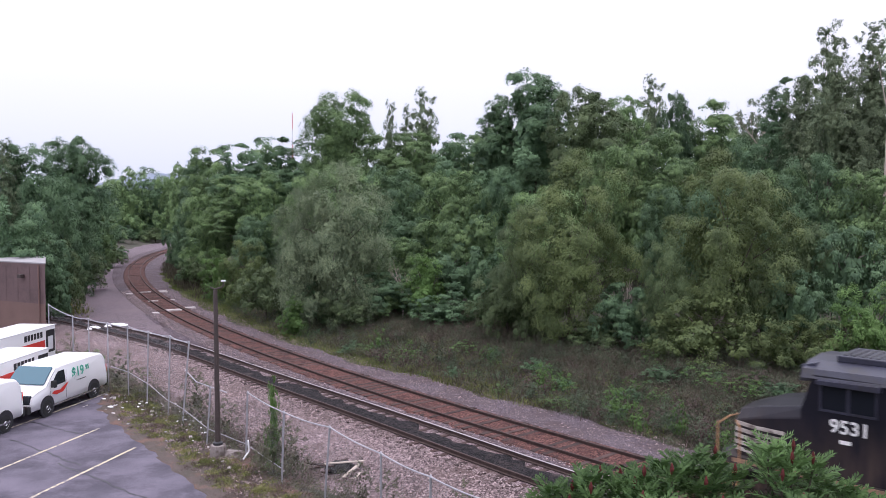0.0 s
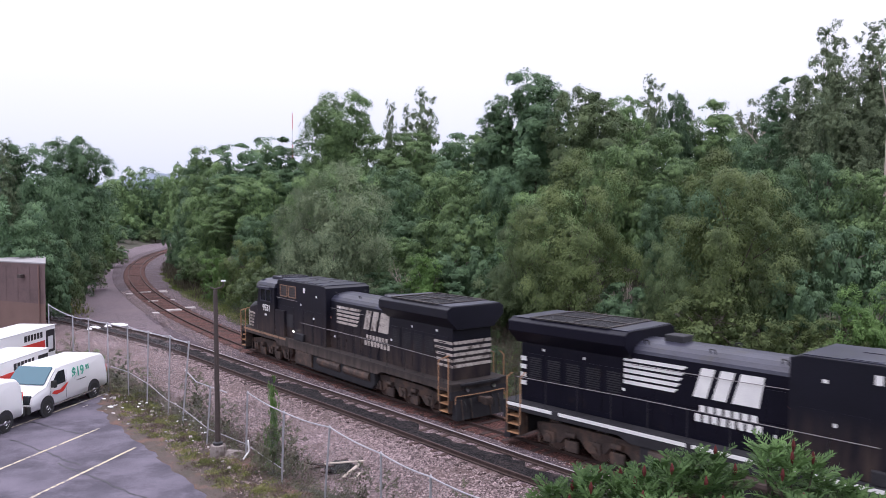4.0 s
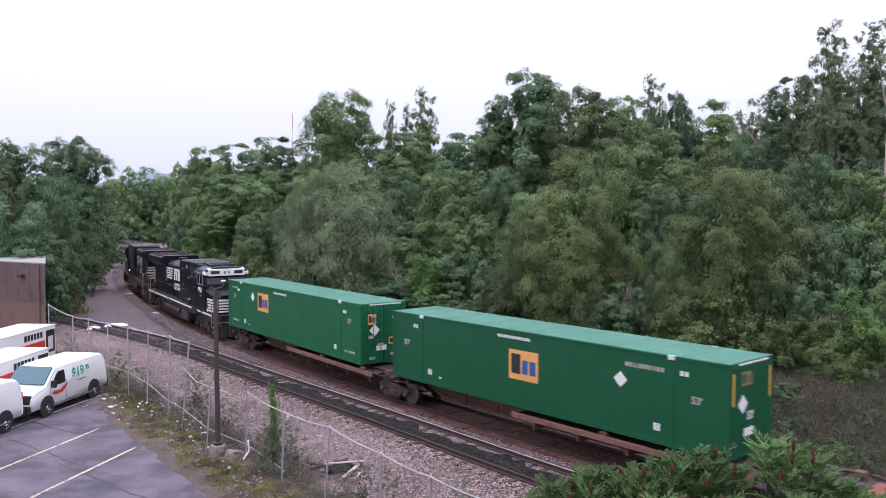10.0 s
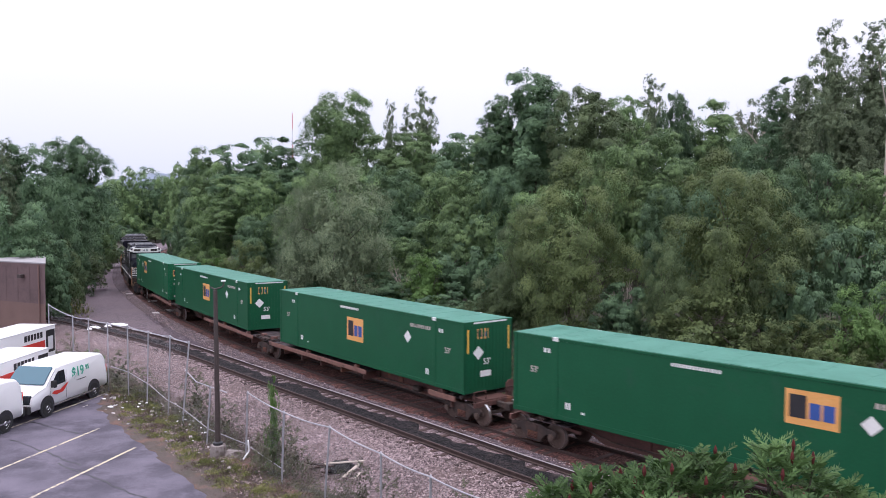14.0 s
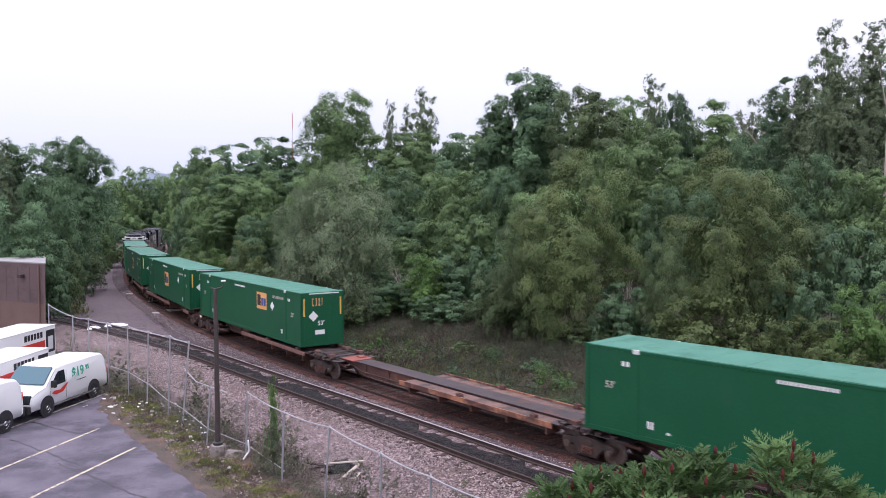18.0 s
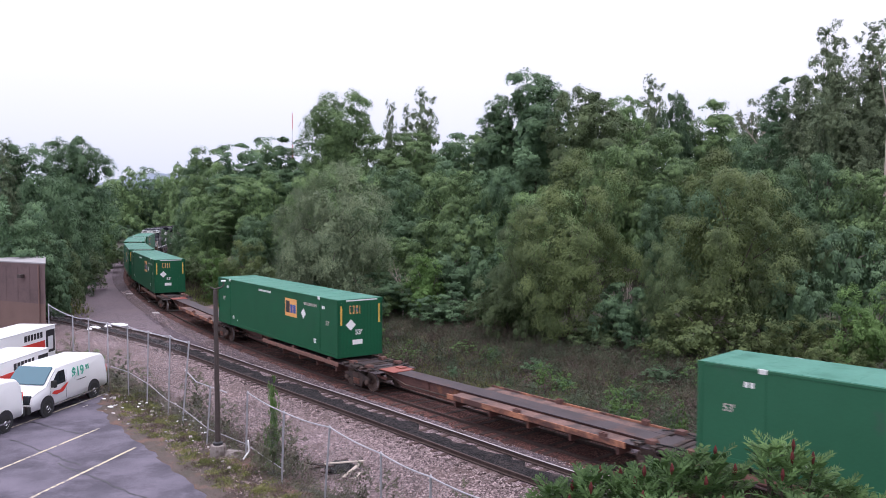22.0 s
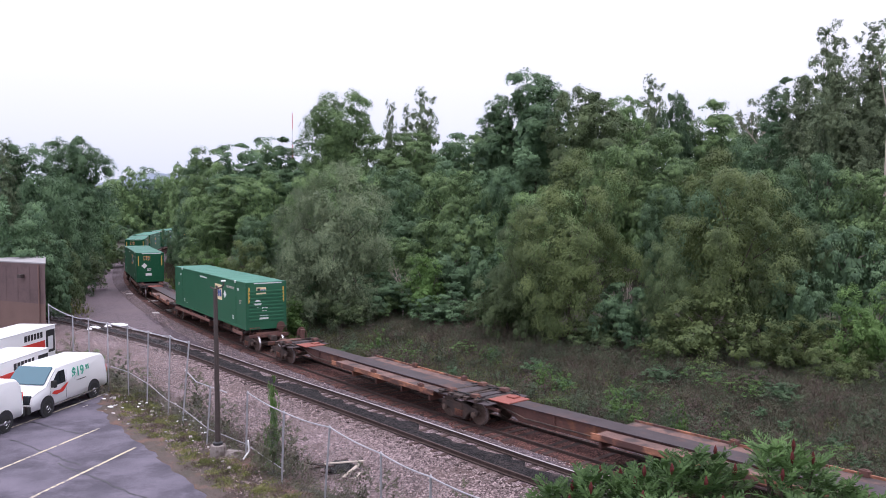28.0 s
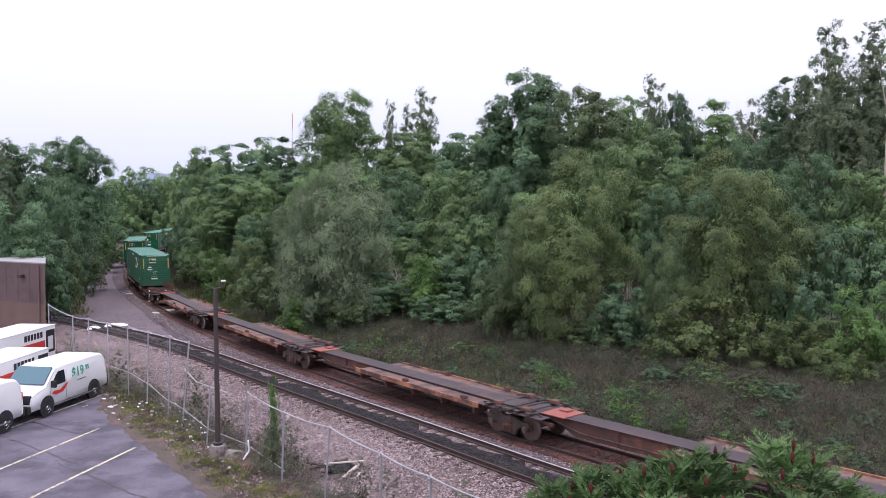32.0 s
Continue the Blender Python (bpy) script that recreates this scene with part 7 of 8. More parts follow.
                part("step_side", bm, GRIME, well)
            bm = bmesh.new()
            bent(bm, [(x - 0.3, s * 1.5, 0.8), (x - 0.3, s * 1.5, 2.5), (x - 0.15, s * 1.4, 2.65)], 0.024)
            bent(bm, [(x + 0.35, s * 1.5, 0.8), (x + 0.35, s * 1.5, 2.5), (x + 0.2, s * 1.1, 2.65), (x + 0.2, s * 0.35, 2.6)], 0.024)
            part("grab_rail", bm, STEPRUST, o, "tan-painted grab rail")
    for e in (-1, 1):
        k = 0.0 if e < 0 else -0.5
        bm = bmesh.new()
        box(bm, (e * (10.35 + k), -1.5, 0.95), (e * (10.5 + k), 1.5, 1.6), 0.02)
        prism(bm, ((e * (10.3 + k), 0.15), (e * (10.62 + k), 0.12), (e * (10.5 + k), 0.95), (e * (10.35 + k), 0.95)), -1.3, 1.3, 0.02)
        pilot = part("pilot", bm, SOOT, o)
        bm = bmesh.new()
        box(bm, (e * 10.4, -0.1, 0.74), (e * 10.85, 0.1, 0.98), 0.03)
        box(bm, (e * 10.8, -0.2, 0.7), (e * 11.12, 0.16, 1.02), 0.05)
        part("coupler", bm, GRIME, pilot)
        bm = bmesh.new()
        box(bm, (e * (10.36 + k), -1.05, 1.5), (e * (10.62 + k), 1.05, 1.6), 0.012)
        part("anticlimber", bm, SOOT, pilot, "ribbed ledge over the coupler")
        for q in (-0.72, 0.72):
            bm = bmesh.new()
            rod(bm, (e * (10.5 + k), q, 1.32), (e * (10.58 + k), q, 1.32), 0.1, 14)
            lamp = part("ditch_light_shell", bm, SOOT, pilot)
            bm = bmesh.new()
            rod(bm, (e * (10.581 + k), q, 1.32), (e * (10.59 + k), q, 1.32), 0.08, 14)
            part("ditch_light", bm, CHROME if turned or e < 0 else HEADLAMP, lamp)
        bm = bmesh.new()
        bent(bm, [(e * (10.56 + k), -1.35, 0.8), (e * (10.56 + k), -1.3, 1.12), (e * (10.6 + k), 0.0, 1.1), (e * (10.56 + k), 1.3, 1.12), (e * (10.56 + k), 1.35, 0.8)], 0.018)
        part("uncoupling_lever", bm, STEPRUST, pilot)
        for q in (-1.0, -0.5, 0.5, 1.0):
            bm = bmesh.new()
            prism(bm, ((e * (10.63 + k), 0.16), (e * (10.67 + k), 0.16), (e * (10.54 + k), 0.93), (e * (10.5 + k), 0.93)), q - 0.025, q + 0.025)
            part("plow_rib", bm, GRIME, pilot)
        bm = bmesh.new()
        for q in (-0.9, -0.6, 0.6, 0.9):
            bent(bm, [(e * 10.5, q, 1.0), (e * 10.7, q, 0.75), (e * 10.75, q, 0.45)], 0.03)
        part("air_hose", bm, RUBBER, pilot)
    for s in (-1, 1):
        bm = bmesh.new()
        rod(bm, (3.3, s * 1.42, 2.05), (3.3, s * 1.44, 2.05), 0.055, 14)
        part("side_lamp", bm, MARK if turned else HEADLAMP, o, "round white side lamp")
    loco_truck(o, 6.6), loco_truck(o, -6.6)
    MOVERS.append((o, at, 13.2, 0.0, turned))
    return o


def build_train():
    locomotive(-14.65, False, "9531", False)
    locomotive(-38.45, True, "9963", True)
    joints = ((-51.9, -69.0, -87.6, -105.7), (-109.6, -126.8, -144.5, -162.1, -179.4, -196.0), (-200.7, -216.75, -233.85, -251.0, -268.2, -285.4))
    for car in joints:
        for t in car:
            freight_truck(t)
        n = len(car) - 1
        for i in range(n):
            h = (car[i] - car[i + 1]) / 2
            # empty platforms take the rust colours brightened as if open to the sky
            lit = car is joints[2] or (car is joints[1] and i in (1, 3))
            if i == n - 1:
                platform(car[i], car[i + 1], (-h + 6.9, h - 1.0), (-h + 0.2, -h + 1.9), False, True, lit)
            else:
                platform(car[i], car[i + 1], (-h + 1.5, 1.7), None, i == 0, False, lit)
    a, b, c = joints
    container(-58.465, (a[0] + a[1]) / 2, a[0] - a[1], "first", True, False, GREENFRESH)
    container(-77.29, (a[1] + a[2]) / 2, a[1] - a[2], "mid")
    container(-98.05, (a[2] + a[3]) / 2, a[2] - a[3], "mid")
    container(-116.87, (b[0] + b[1]) / 2, b[0] - b[1], "late")
    container(-152.56, (b[2] + b[3]) / 2, b[2] - b[3], "late")
    container(-188.52, (b[4] + b[5]) / 2, b[4] - b[5], "louvred", False, True, GREENLIGHT)


# ---- things beside the line ----
def cargo_van(m):
    """A long white cargo van; its nose is at +x, its left side at +y."""
    v = thing("cargo_van", "white rental cargo van parked on the asphalt lot", "van", "cargo vans", m=m)
    bm = bmesh.new()
    side = ((-2.82, 0.42), (-2.86, 0.9), (-2.8, 1.75), (-2.62, 1.98), (-2.2, 2.06), (0.55, 2.06), (0.95, 1.98), (1.75, 1.3), (2.35, 1.2), (2.72, 1.08), (2.82, 0.85), (2.82, 0.42))
    rings = []
    for y, k in ((-1.0, 0.93), (-0.96, 1.0), (0.96, 1.0), (1.0, 0.93)):
        rings.append([bm.verts.new((x * (0.985 if k < 1 else 1), y * (1 - 0.11 * max(0.0, (z - 1.15)) / 0.9), 0.42 + (z - 0.42) * k)) for x, z in side])
    n = len(side)
    for p, q in zip(rings, rings[1:]):
        for i in range(n):
            bm.faces.new((p[i], p[(i + 1) % n], q[(i + 1) % n], q[i]))
    bm.faces.new(rings[0][::-1]), bm.faces.new(rings[-1])
    bmesh.ops.recalc_face_normals(bm, faces=bm.faces)
    bmesh.ops.bevel(bm, geom=[e for e in bm.edges if e.calc_face_angle(0) > 0.3], offset=0.06, segments=3, affect="EDGES")
    for f in bm.faces:
        f.smooth = True
    body = part("body", bm, WHITE, v)
    bm = bmesh.new()
    a = [bm.verts.new(p) for p in ((1.02, -0.8, 1.97), (1.72, -0.86, 1.36), (1.72, 0.86, 1.36), (1.02, 0.8, 1.97))]
    b = [bm.verts.new(p.co + Vector((0.045, 0, 0.05))) for p in a]
    bm.faces.new(a), bm.faces.new(b)
    for i in range(4):
        bm.faces.new((a[i], a[(i + 1) % 4], b[(i + 1) % 4], b[i]))
    bmesh.ops.recalc_face_normals(bm, faces=bm.faces)
    part("windscreen", bm, WINDSHIELD, v, "windscreen with a blue reflection put into its tint")
    for s in (-1, 1):
        bm = bmesh.new()
        y0 = lambda z: s * (1.0 * (1 - 0.11 * (z - 1.15) / 0.9) + 0.004)
        pts = ((0.42, 1.25), (1.42, 1.22), (1.28, 1.42), (0.88, 1.78), (0.42, 1.8))
        a = [bm.verts.new((x, y0(z), z)) for x, z in pts]
        b = [bm.verts.new((x, y0(z) + s * 0.012, z)) for x, z in pts]
        bm.faces.new(a), bm.faces.new(b)
        for i in range(5):
            bm.faces.new((a[i], a[(i + 1) % 5], b[(i + 1) % 5], b[i]))
        bmesh.ops.recalc_face_normals(bm, faces=bm.faces)
        part("side_window", bm, GLASS, v)
        bm = bmesh.new()
        box(bm, (1.35, s * 1.02, 1.2), (1.5, s * 1.24, 1.5), 0.03)
        part("wing_mirror", bm, RUBBER, v)
        bm = bmesh.new()
        box(bm, (-2.0, s * 0.97, 0.36), (1.35, s * 1.03, 0.44), 0.015)
        part("side_step", bm, CHROME, v)
        bm = bmesh.new()
        box(bm, (0.38, s * 1.003, 0.52), (0.392, s * 1.006, 1.8), 0)
        box(bm, (1.5, s * 1.003, 0.6), (1.512, s * 1.006, 1.2), 0)
        part("door_seam", bm, INK, v)
        bm = bmesh.new()
        prism(bm, ((1.4, 0.92), (1.25, 1.02), (0.8, 0.98), (0.35, 1.18), (0.2, 1.2), (0.6, 0.86), (1.1, 0.82)), s * 1.004, s * 1.008)
        part("red_flash", bm, RED, v, "red graphic on the door")
        lettering("$19", 0.6, TEALTEXT, v, pose(-0.55, s * (1.0 * (1 - 0.11 * 0.35 / 0.9) + 0.01), 1.5, 90 - s * 0.0 - 6, 0, 180 if s > 0 else 0), "price_lettering")
        lettering("95", 0.3, TEALTEXT, v, pose(-0.55 - s * 0.72, s * (1.0 * (1 - 0.11 * 0.35 / 0.9) + 0.01), 1.58, 84, 0, 180 if s > 0 else 0), "price_lettering")
        bars(v, -0.75, s * 1.003, 1.14, s, 0.75, 0.04, 9, INK)
        for x in (-1.72, 1.72):
            bm = bmesh.new()
            lathe(bm, ((0.38, -0.008), (0.47, -0.006), (0.47, 0.012), (0.38, 0.012)), Matrix.Translation((x, s * 0.995, 0.44)) @ Matrix.Rotation(-s * math.pi / 2, 4, "X"), 22)
            part("wheel_arch", bm, INK, v)
            bm = bmesh.new()
            lathe(bm, ((0.2, -0.12), (0.33, -0.12), (0.375, -0.08), (0.375, 0.08), (0.33, 0.12), (0.2, 0.12)), Matrix.Translation((x, s * 0.9, 0.375)) @ Matrix.Rotation(-s * math.pi / 2, 4, "X"), 22)
            w = part("wheel", bm, RUBBER, v)
            bm = bmesh.new()
            lathe(bm, ((0.05, 0.1), (0.08, 0.14), (0.1, 0.12), (0.2, 0.105), (0.215, 0.125), (0.215, 0.1)), Matrix.Translation((x, s * 0.9, 0.375)) @ Matrix.Rotation(-s * math.pi / 2, 4, "X"), 18)
            part("rim", bm, CHROME, w)
        bm = bmesh.new()
        box(bm, (2.66, s * 0.62, 0.76), (2.835, s * 0.965, 1.12), 0.03)
        part("headlight", bm, GLASS, v)
        bm = bmesh.new()
        box(bm, (-2.875, s * 0.82, 1.0), (-2.83, s * 0.95, 1.4), 0.01)
        part("tail_light", bm, RED, v)
    bm = bmesh.new()
    box(bm, (2.74, -0.6, 0.72), (2.84, 0.6, 1.12), 0.02)
    grille = part("grille", bm, INK, v)
    for k in range(3):
        bm = bmesh.new()
        box(bm, (2.842, -0.58, 0.86 + k * 0.08), (2.85, 0.58, 0.885 + k * 0.08), 0)
        part("grille_bar", bm, CHROME, grille)
    for x0, x1 in ((2.74, 2.95), (-2.95, -2.8)):
        bm = bmesh.new()
        box(bm, (x0, -0.99, 0.36), (x1, 0.99, 0.7), 0.05)
        part("bumper", bm, RUBBER, v)
    return v


def box_truck(m, length, top):
    """A rental box trailer-truck: a white box with red and dark panels on its side."""
    t = thing("box_truck", "white rental box truck with red side panel on the lot", "truck", "box trucks", m=m)
    h = length / 2
    bm = bmesh.new()
    box(bm, (-h, -1.05, 0.62), (h, 1.05, top), 0.05)
    part("cargo_box", bm, WHITE, t)
    bm = bmesh.new()
    box(bm, (-h - 0.01, -1.07, top - 0.02), (h + 0.01, 1.07, top + 0.035), 0.03)
    part("roof", bm, ROOFGREY, t, "pale grey translucent roof")
    for s in (-1, 1):
        bm = bmesh.new()
        box(bm, (-h + 1.1, s * 1.052, 0.75), (h - 0.05, s * 1.058, 0.75 + (top - 0.75) * 0.56), 0)
        part("red_panel", bm, RED, t, "red panel on the box side")
        bm = bmesh.new()
        box(bm, (-h + 0.12, s * 1.06, 0.9), (-h + 1.0, s * 1.066, top - 0.2), 0.0)
        part("picture_panel", bm, INK, t, "dark picture panel")
        bm = bmesh.new()
        box(bm, (-h + 0.3, s * 1.067, 1.05), (-h + 0.8, s * 1.07, top - 0.55), 0.0)
        part("picture_patch", bm, ROOFGREY, t)
        n = 6
        for i in range(n):
            bm = bmesh.new()
            x = -h + 1.35 + i * 0.3
            box(bm, (x, s * 1.06, top - 0.52), (x + 0.22, s * 1.066, top - 0.2), 0)
            part("lettering_bar", bm, INK, t)
        for x in (-h + 0.8, h - 0.7):
            bm = bmesh.new()
            lathe(bm, ((0.2, -0.12), (0.33, -0.12), (0.38, -0.07), (0.38, 0.07), (0.33, 0.12), (0.2, 0.12)), Matrix.Translation((x, s * 0.9, 0.38)) @ Matrix.Rotation(-s * math.pi / 2, 4, "X"), 18)
            part("wheel", bm, RUBBER, t)
    bm = bmesh.new()
    box(bm, (-h, -0.9, 0.4), (h + 1.5, 0.9, 0.62), 0.03)
    part("chassis", bm, RUBBER, t)
    bm = bmesh.new()
    prism(bm, ((h + 0.08, 0.62), (h + 0.08, 1.75), (h + 0.9, 1.75), (h + 1.3, 1.2), (h + 1.95, 1.1), (h + 2.0, 0.5), (h + 0.08, 0.5)), -0.95, 0.95, 0.06)
    part("cab", bm, WHITE, t)
    bm = bmesh.new()
    prism(bm, ((h + 0.95, 1.72), (h + 1.28, 1.25), (h + 1.32, 1.27), (h + 0.99, 1.75)), -0.85, 0.85)
    part("windscreen", bm, GLASS, t)
    return t


def build_lot_things():
    cargo_van(Matrix.Translation((-17.75, 35.65, LOT_Z + 0.006)) @ Matrix.Rotation(radians(-98.5), 4, "Z"))
    cargo_van(Matrix.Translation((-18.7, 29.75, LOT_Z + 0.006)) @ Matrix.Rotation(radians(-98.5), 4, "Z"))
    box_truck(Matrix.Translation((-20.75, 37.2, LOT_Z + 0.006)) @ Matrix.Rotation(radians(-92), 4, "Z"), 4.2, 2.0)
    box_truck(Matrix.Translation((-23.2, 42.3, LOT_Z + 0.006)) @ Matrix.Rotation(radians(-93), 4, "Z"), 5.2, 2.35)
    # brown building
    b = thing("commercial_building", "brown panelled low commercial building with a grey roof edge", "building")
    a0, d = Vector((-27.45, 54.6, 0)), Vector((-0.89, 0.456, 0))
    back = Vector((-0.45, 0.893, 0))
    foot = [a0, a0 + d * 34, a0 + d * 34 + back * 12, a0 + back * 9]

    def block(z0, z1, grow):
        bm = bmesh.new()
        mid = sum(foot, Vector()) / 4
        pts = [p + (p - mid).normalized() * grow for p in foot]
        lo, hi = [bm.verts.new((p.x, p.y, z0)) for p in pts], [bm.verts.new((p.x, p.y, z1)) for p in pts]
        bm.faces.new(lo), bm.faces.new(hi)
        for i in range(4):
            bm.faces.new((lo[i], lo[(i + 1) % 4], hi[(i + 1) % 4], hi[i]))
        bmesh.ops.recalc_face_normals(bm, faces=bm.faces)
        return bm
    part("lower_wall", block(-0.6, 2.0, 0.0), BROWNBASE, b, "brown block lower wall")
    part("upper_wall", block(2.0, 4.55, 0.03), BROWNWALL, b, "brown metal-panelled upper wall")
    part("fascia", block(4.55, 4.78, 0.1), BROWNWALL, b)
    part("roof_edge", block(4.78, 4.86, 0.14), ROOFTRIM, b, "grey metal roof edge")
    turn = Matrix.Translation(a0) @ Matrix.Rotation(math.atan2(d.y, d.x), 4, "Z")
    for i in range(26):
        bm = bmesh.new()
        box(bm, (0.3 + i * 1.28, 0.03, 2.05), (0.33 + i * 1.28, 0.036, 4.5), 0.0, turn)
        part("panel_rib", bm, BROWNWALL, b)
    bm = bmesh.new()
    box(bm, (2.1, 0.04, 3.75), (2.5, 0.35, 4.0), 0.03, turn)
    part("wall_lamp", bm, POSTBROWN, b, "dark wall lamp")
    bm = bmesh.new()
    rod(bm, turn @ Vector((0.55, 0.09, -0.4)), turn @ Vector((0.55, 0.09, 4.7)), 0.06, 8)
    part("downpipe", bm, BROWNBASE, b)
    # lamp post on a concrete foot
    p = thing("lamp_post", "slim dark bronze lamp post on a concrete footing", "lamp post", m=pose(-8.2, 28.6, -0.36))
    bm = bmesh.new()
    lathe(bm, ((0.3, 0.0), (0.29, 0.3), (0.27, 0.42), (0.22, 0.44)), Matrix(), 18)
    part("footing", bm, WORNCONCRETE, p, "chipped pale concrete footing")
    bm = bmesh.new()
    lathe(bm, ((0.18, 0.44), (0.18, 0.52), (0.1, 0.56)), Matrix(), 14)
    part("base_flange", bm, INK, p)
    bm = bmesh.new()
    rod(bm, (0, 0, 0.5), (-0.03, 0, 6.1), 0.1, 14, 0.075)
    part("pole", bm, POSTBROWN, p)
    bm = bmesh.new()
    bent(bm, [(-0.03, 0, 6.12), (0.05, 0, 6.16), (0.2, 0, 6.2), (0.27, 0, 6.28), (0.28, 0, 6.42)], 0.03)
    bent(bm, [(-0.03, 0, 6.12), (-0.15, 0.0, 6.18), (-0.22, 0, 6.2)], 0.025)
    part("bracket", bm, POSTBROWN, p)
    bm = bmesh.new()
    box(bm, (0.18, -0.05, 6.4), (0.34, 0.05, 6.46), 0.02)
    part("lamp_stub", bm, MARK, p)
    lump = bmesh.new()
    bmesh.ops.create_icosphere(lump, subdivisions=2, radius=0.5)
    rnd = random.Random(5)
    for v in lump.verts:
        v.co = Vector((v.co.x * 1.0, v.co.y * 0.6, v.co.z * 0.34)) * rnd.uniform(0.75, 1.15)
    k = part("concrete_rubble", lump, WORNCONCRETE)
    k.matrix_basis = pose(-7.6, 28.7, -0.32)
    tagged(k, "broken pale concrete lump beside the lamp post", "rubble")


# ---- chain-link fence ----
def build_fence():
    f = thing("chain_link_fence", "sagging galvanised chain-link fence between lot and track", "fence")
    tall = [(-22.9, 45.9, 3.05, 0), (-19.2, 40.95, 3.05, 0), (-18.0, 40.1, 3.05, 0), (-16.4, 38.6, 3.05, 0), (-15.07, 37.7, 3.05, 0.0), (-13.71, 36.4, 2.98, 0.12), (-11.94, 34.1, 3.15, 0.15), (-10.95, 32.9, 3.09, 0.36)]
    low = [(-9.16, 30.35, 1.78, 0.2), (-7.2, 28.6, 2.0, 0.1), (-5.34, 25.9, 1.97, 0.1), (-3.67, 24.1, 1.98, 0.2), (-1.7, 21.6, 1.95, 0.0), (-0.3, 19.7, 1.95, 0.0), (1.2, 17.9, 1.95, 0.0)]
    tops = []
    for x, y, z, lean in tall + low:
        bm = bmesh.new()
        rod(bm, (x, y, -0.75), (x + lean, y, z), 0.033, 8)
        post = part("post", bm, PIPE, f)
        bm = bmesh.new()
        rod(bm, (x + lean, y, z), (x + lean, y, z + 0.06), 0.048, 8, 0.02)
        part("cap", bm, PIPE, post)
        tops.append((x + lean, y, z))
    for run in (tops[:8], tops[9:]):
        for a, b in zip(run, run[1:]):
            bm = bmesh.new()
            n = 5
            pts = [tuple(p + (q - p) * i / n - (0.05 * math.sin(math.pi * i / n) if k == 2 else 0) for k, (p, q) in enumerate(zip(a, b))) for i in range(n + 1)]
            bent(bm, pts, 0.024)
            part("top_rail", bm, PIPE, f)
    bm = bmesh.new()
    bent(bm, [(-10.9, 33.3, 1.85), (-9.9, 31.6, 1.72), (-8.3, 30.2, 1.62)], 0.024)
    part("fallen_rail", bm, PIPE, f, "bent top rail hanging loose")
    # sagging lower rail
    bm = bmesh.new()
    bent(bm, [(-16.6, 38.7, 1.0), (-15.0, 37.6, 0.85), (-13.5, 36.2, 0.55), (-12.0, 34.2, 0.35), (-10.9, 32.9, 0.3), (-9.1, 30.4, 0.15), (-7.2, 28.6, 0.1), (-5.4, 26.2, 0.0)], 0.016)
    part("lower_rail", bm, PIPE, f)
    # the wire mesh: crossed thin strips on each bay
    allp = [(x, y, z) for x, y, z, l in tall + low]
    for (x0, y0, z0), (x1, y1, z1) in zip(allp, allp[1:]):
        long = math.hypot(x1 - x0, y1 - y0)
        hi = min(z0, z1) - 0.06
        lo = -0.35
        V, F = [], []
        step = 0.13
        for i in range(int((long + hi - lo) / step)):
            for way in (1, -1):
                u0 = i * step - (hi - lo)
                a, b = max(u0, 0.0), min(u0 + hi - lo, long)
                if b - a < 0.05:
                    continue
                for u in (a, b):
                    w = (u - u0) + lo
                    w = w if way > 0 else hi + lo - w
                    for e in (-0.0025, 0.0025):
                        V.append((x0 + (x1 - x0) * u / long, y0 + (y1 - y0) * u / long, w + e))
                k = len(V)
                F.append((k - 4, k - 3, k - 1, k - 2))
        part("wire_mesh", from_arrays("wire_mesh", V, F), WIRE, f, "chain-link wire mesh")
    # white plastic pipe end and debris
    bm = bmesh.new()
    bent(bm, [(-7.0, 28.2, 0.35), (-6.98, 28.2, -0.05), (-7.15, 28.05, -0.3)], 0.032, 8)
    tagged(part("plastic_pipe", bm, WHITESHEET), "short bent white plastic pipe beside the fence", "pipe")
    rnd = random.Random(8)
    pile = thing("scrap_pile", "heap of dark scrap and broken planks behind the fence", "debris", m=pose(-3.6, 27.2, -0.45))
    for i in range(7):
        bm = bmesh.new()
        a = rnd.uniform(0, 6.28)
        box(bm, (-0.7, -0.06, 0), (0.7, 0.06, 0.04), 0.006, Matrix.Translation((rnd.uniform(-0.8, 0.8), rnd.uniform(-0.5, 0.5), 0.05 + i * 0.05)) @ Matrix.Rotation(a, 4, "Z") @ Matrix.Rotation(rnd.uniform(-0.15, 0.15), 4, "Y"))
        part("plank", bm, TIE if i % 3 else PALEBARK, pile)
    bm = bmesh.new()
    bmesh.ops.create_icosphere(bm, subdivisions=3, radius=0.5)
    for v in bm.verts:
        v.co = Vector((v.co.x, v.co.y * 0.8, max(v.co.z * 0.6, -0.05) + 0.1)) * (1 + 0.2 * noise.noise(v.co * 4))
    part("black_bag", bm, RUBBER, pile)
    for i in range(110):
        t = rnd.random() ** 1.6
        x = -16.4 + 10.0 * t + rnd.gauss(0, 0.8)
        y = 38.2 - 10.8 * t + rnd.gauss(0, 0.8)
        bm = bmesh.new()
        w = rnd.uniform(0.03, 0.075) * (1.9 if i % 9 == 0 else 1)
        bmesh.ops.create_icosphere(bm, subdivisions=1, radius=w)
        for v in bm.verts:
            v.co = Vector((v.co.x * rnd.uniform(0.8, 1.8), v.co.y, v.co.z * 0.45)) * rnd.uniform(0.6, 1.25)
        ob = part("litter", bm, (WHITESHEET, CONCRETE, CONCRETE, ROOFTRIM)[i % 4])
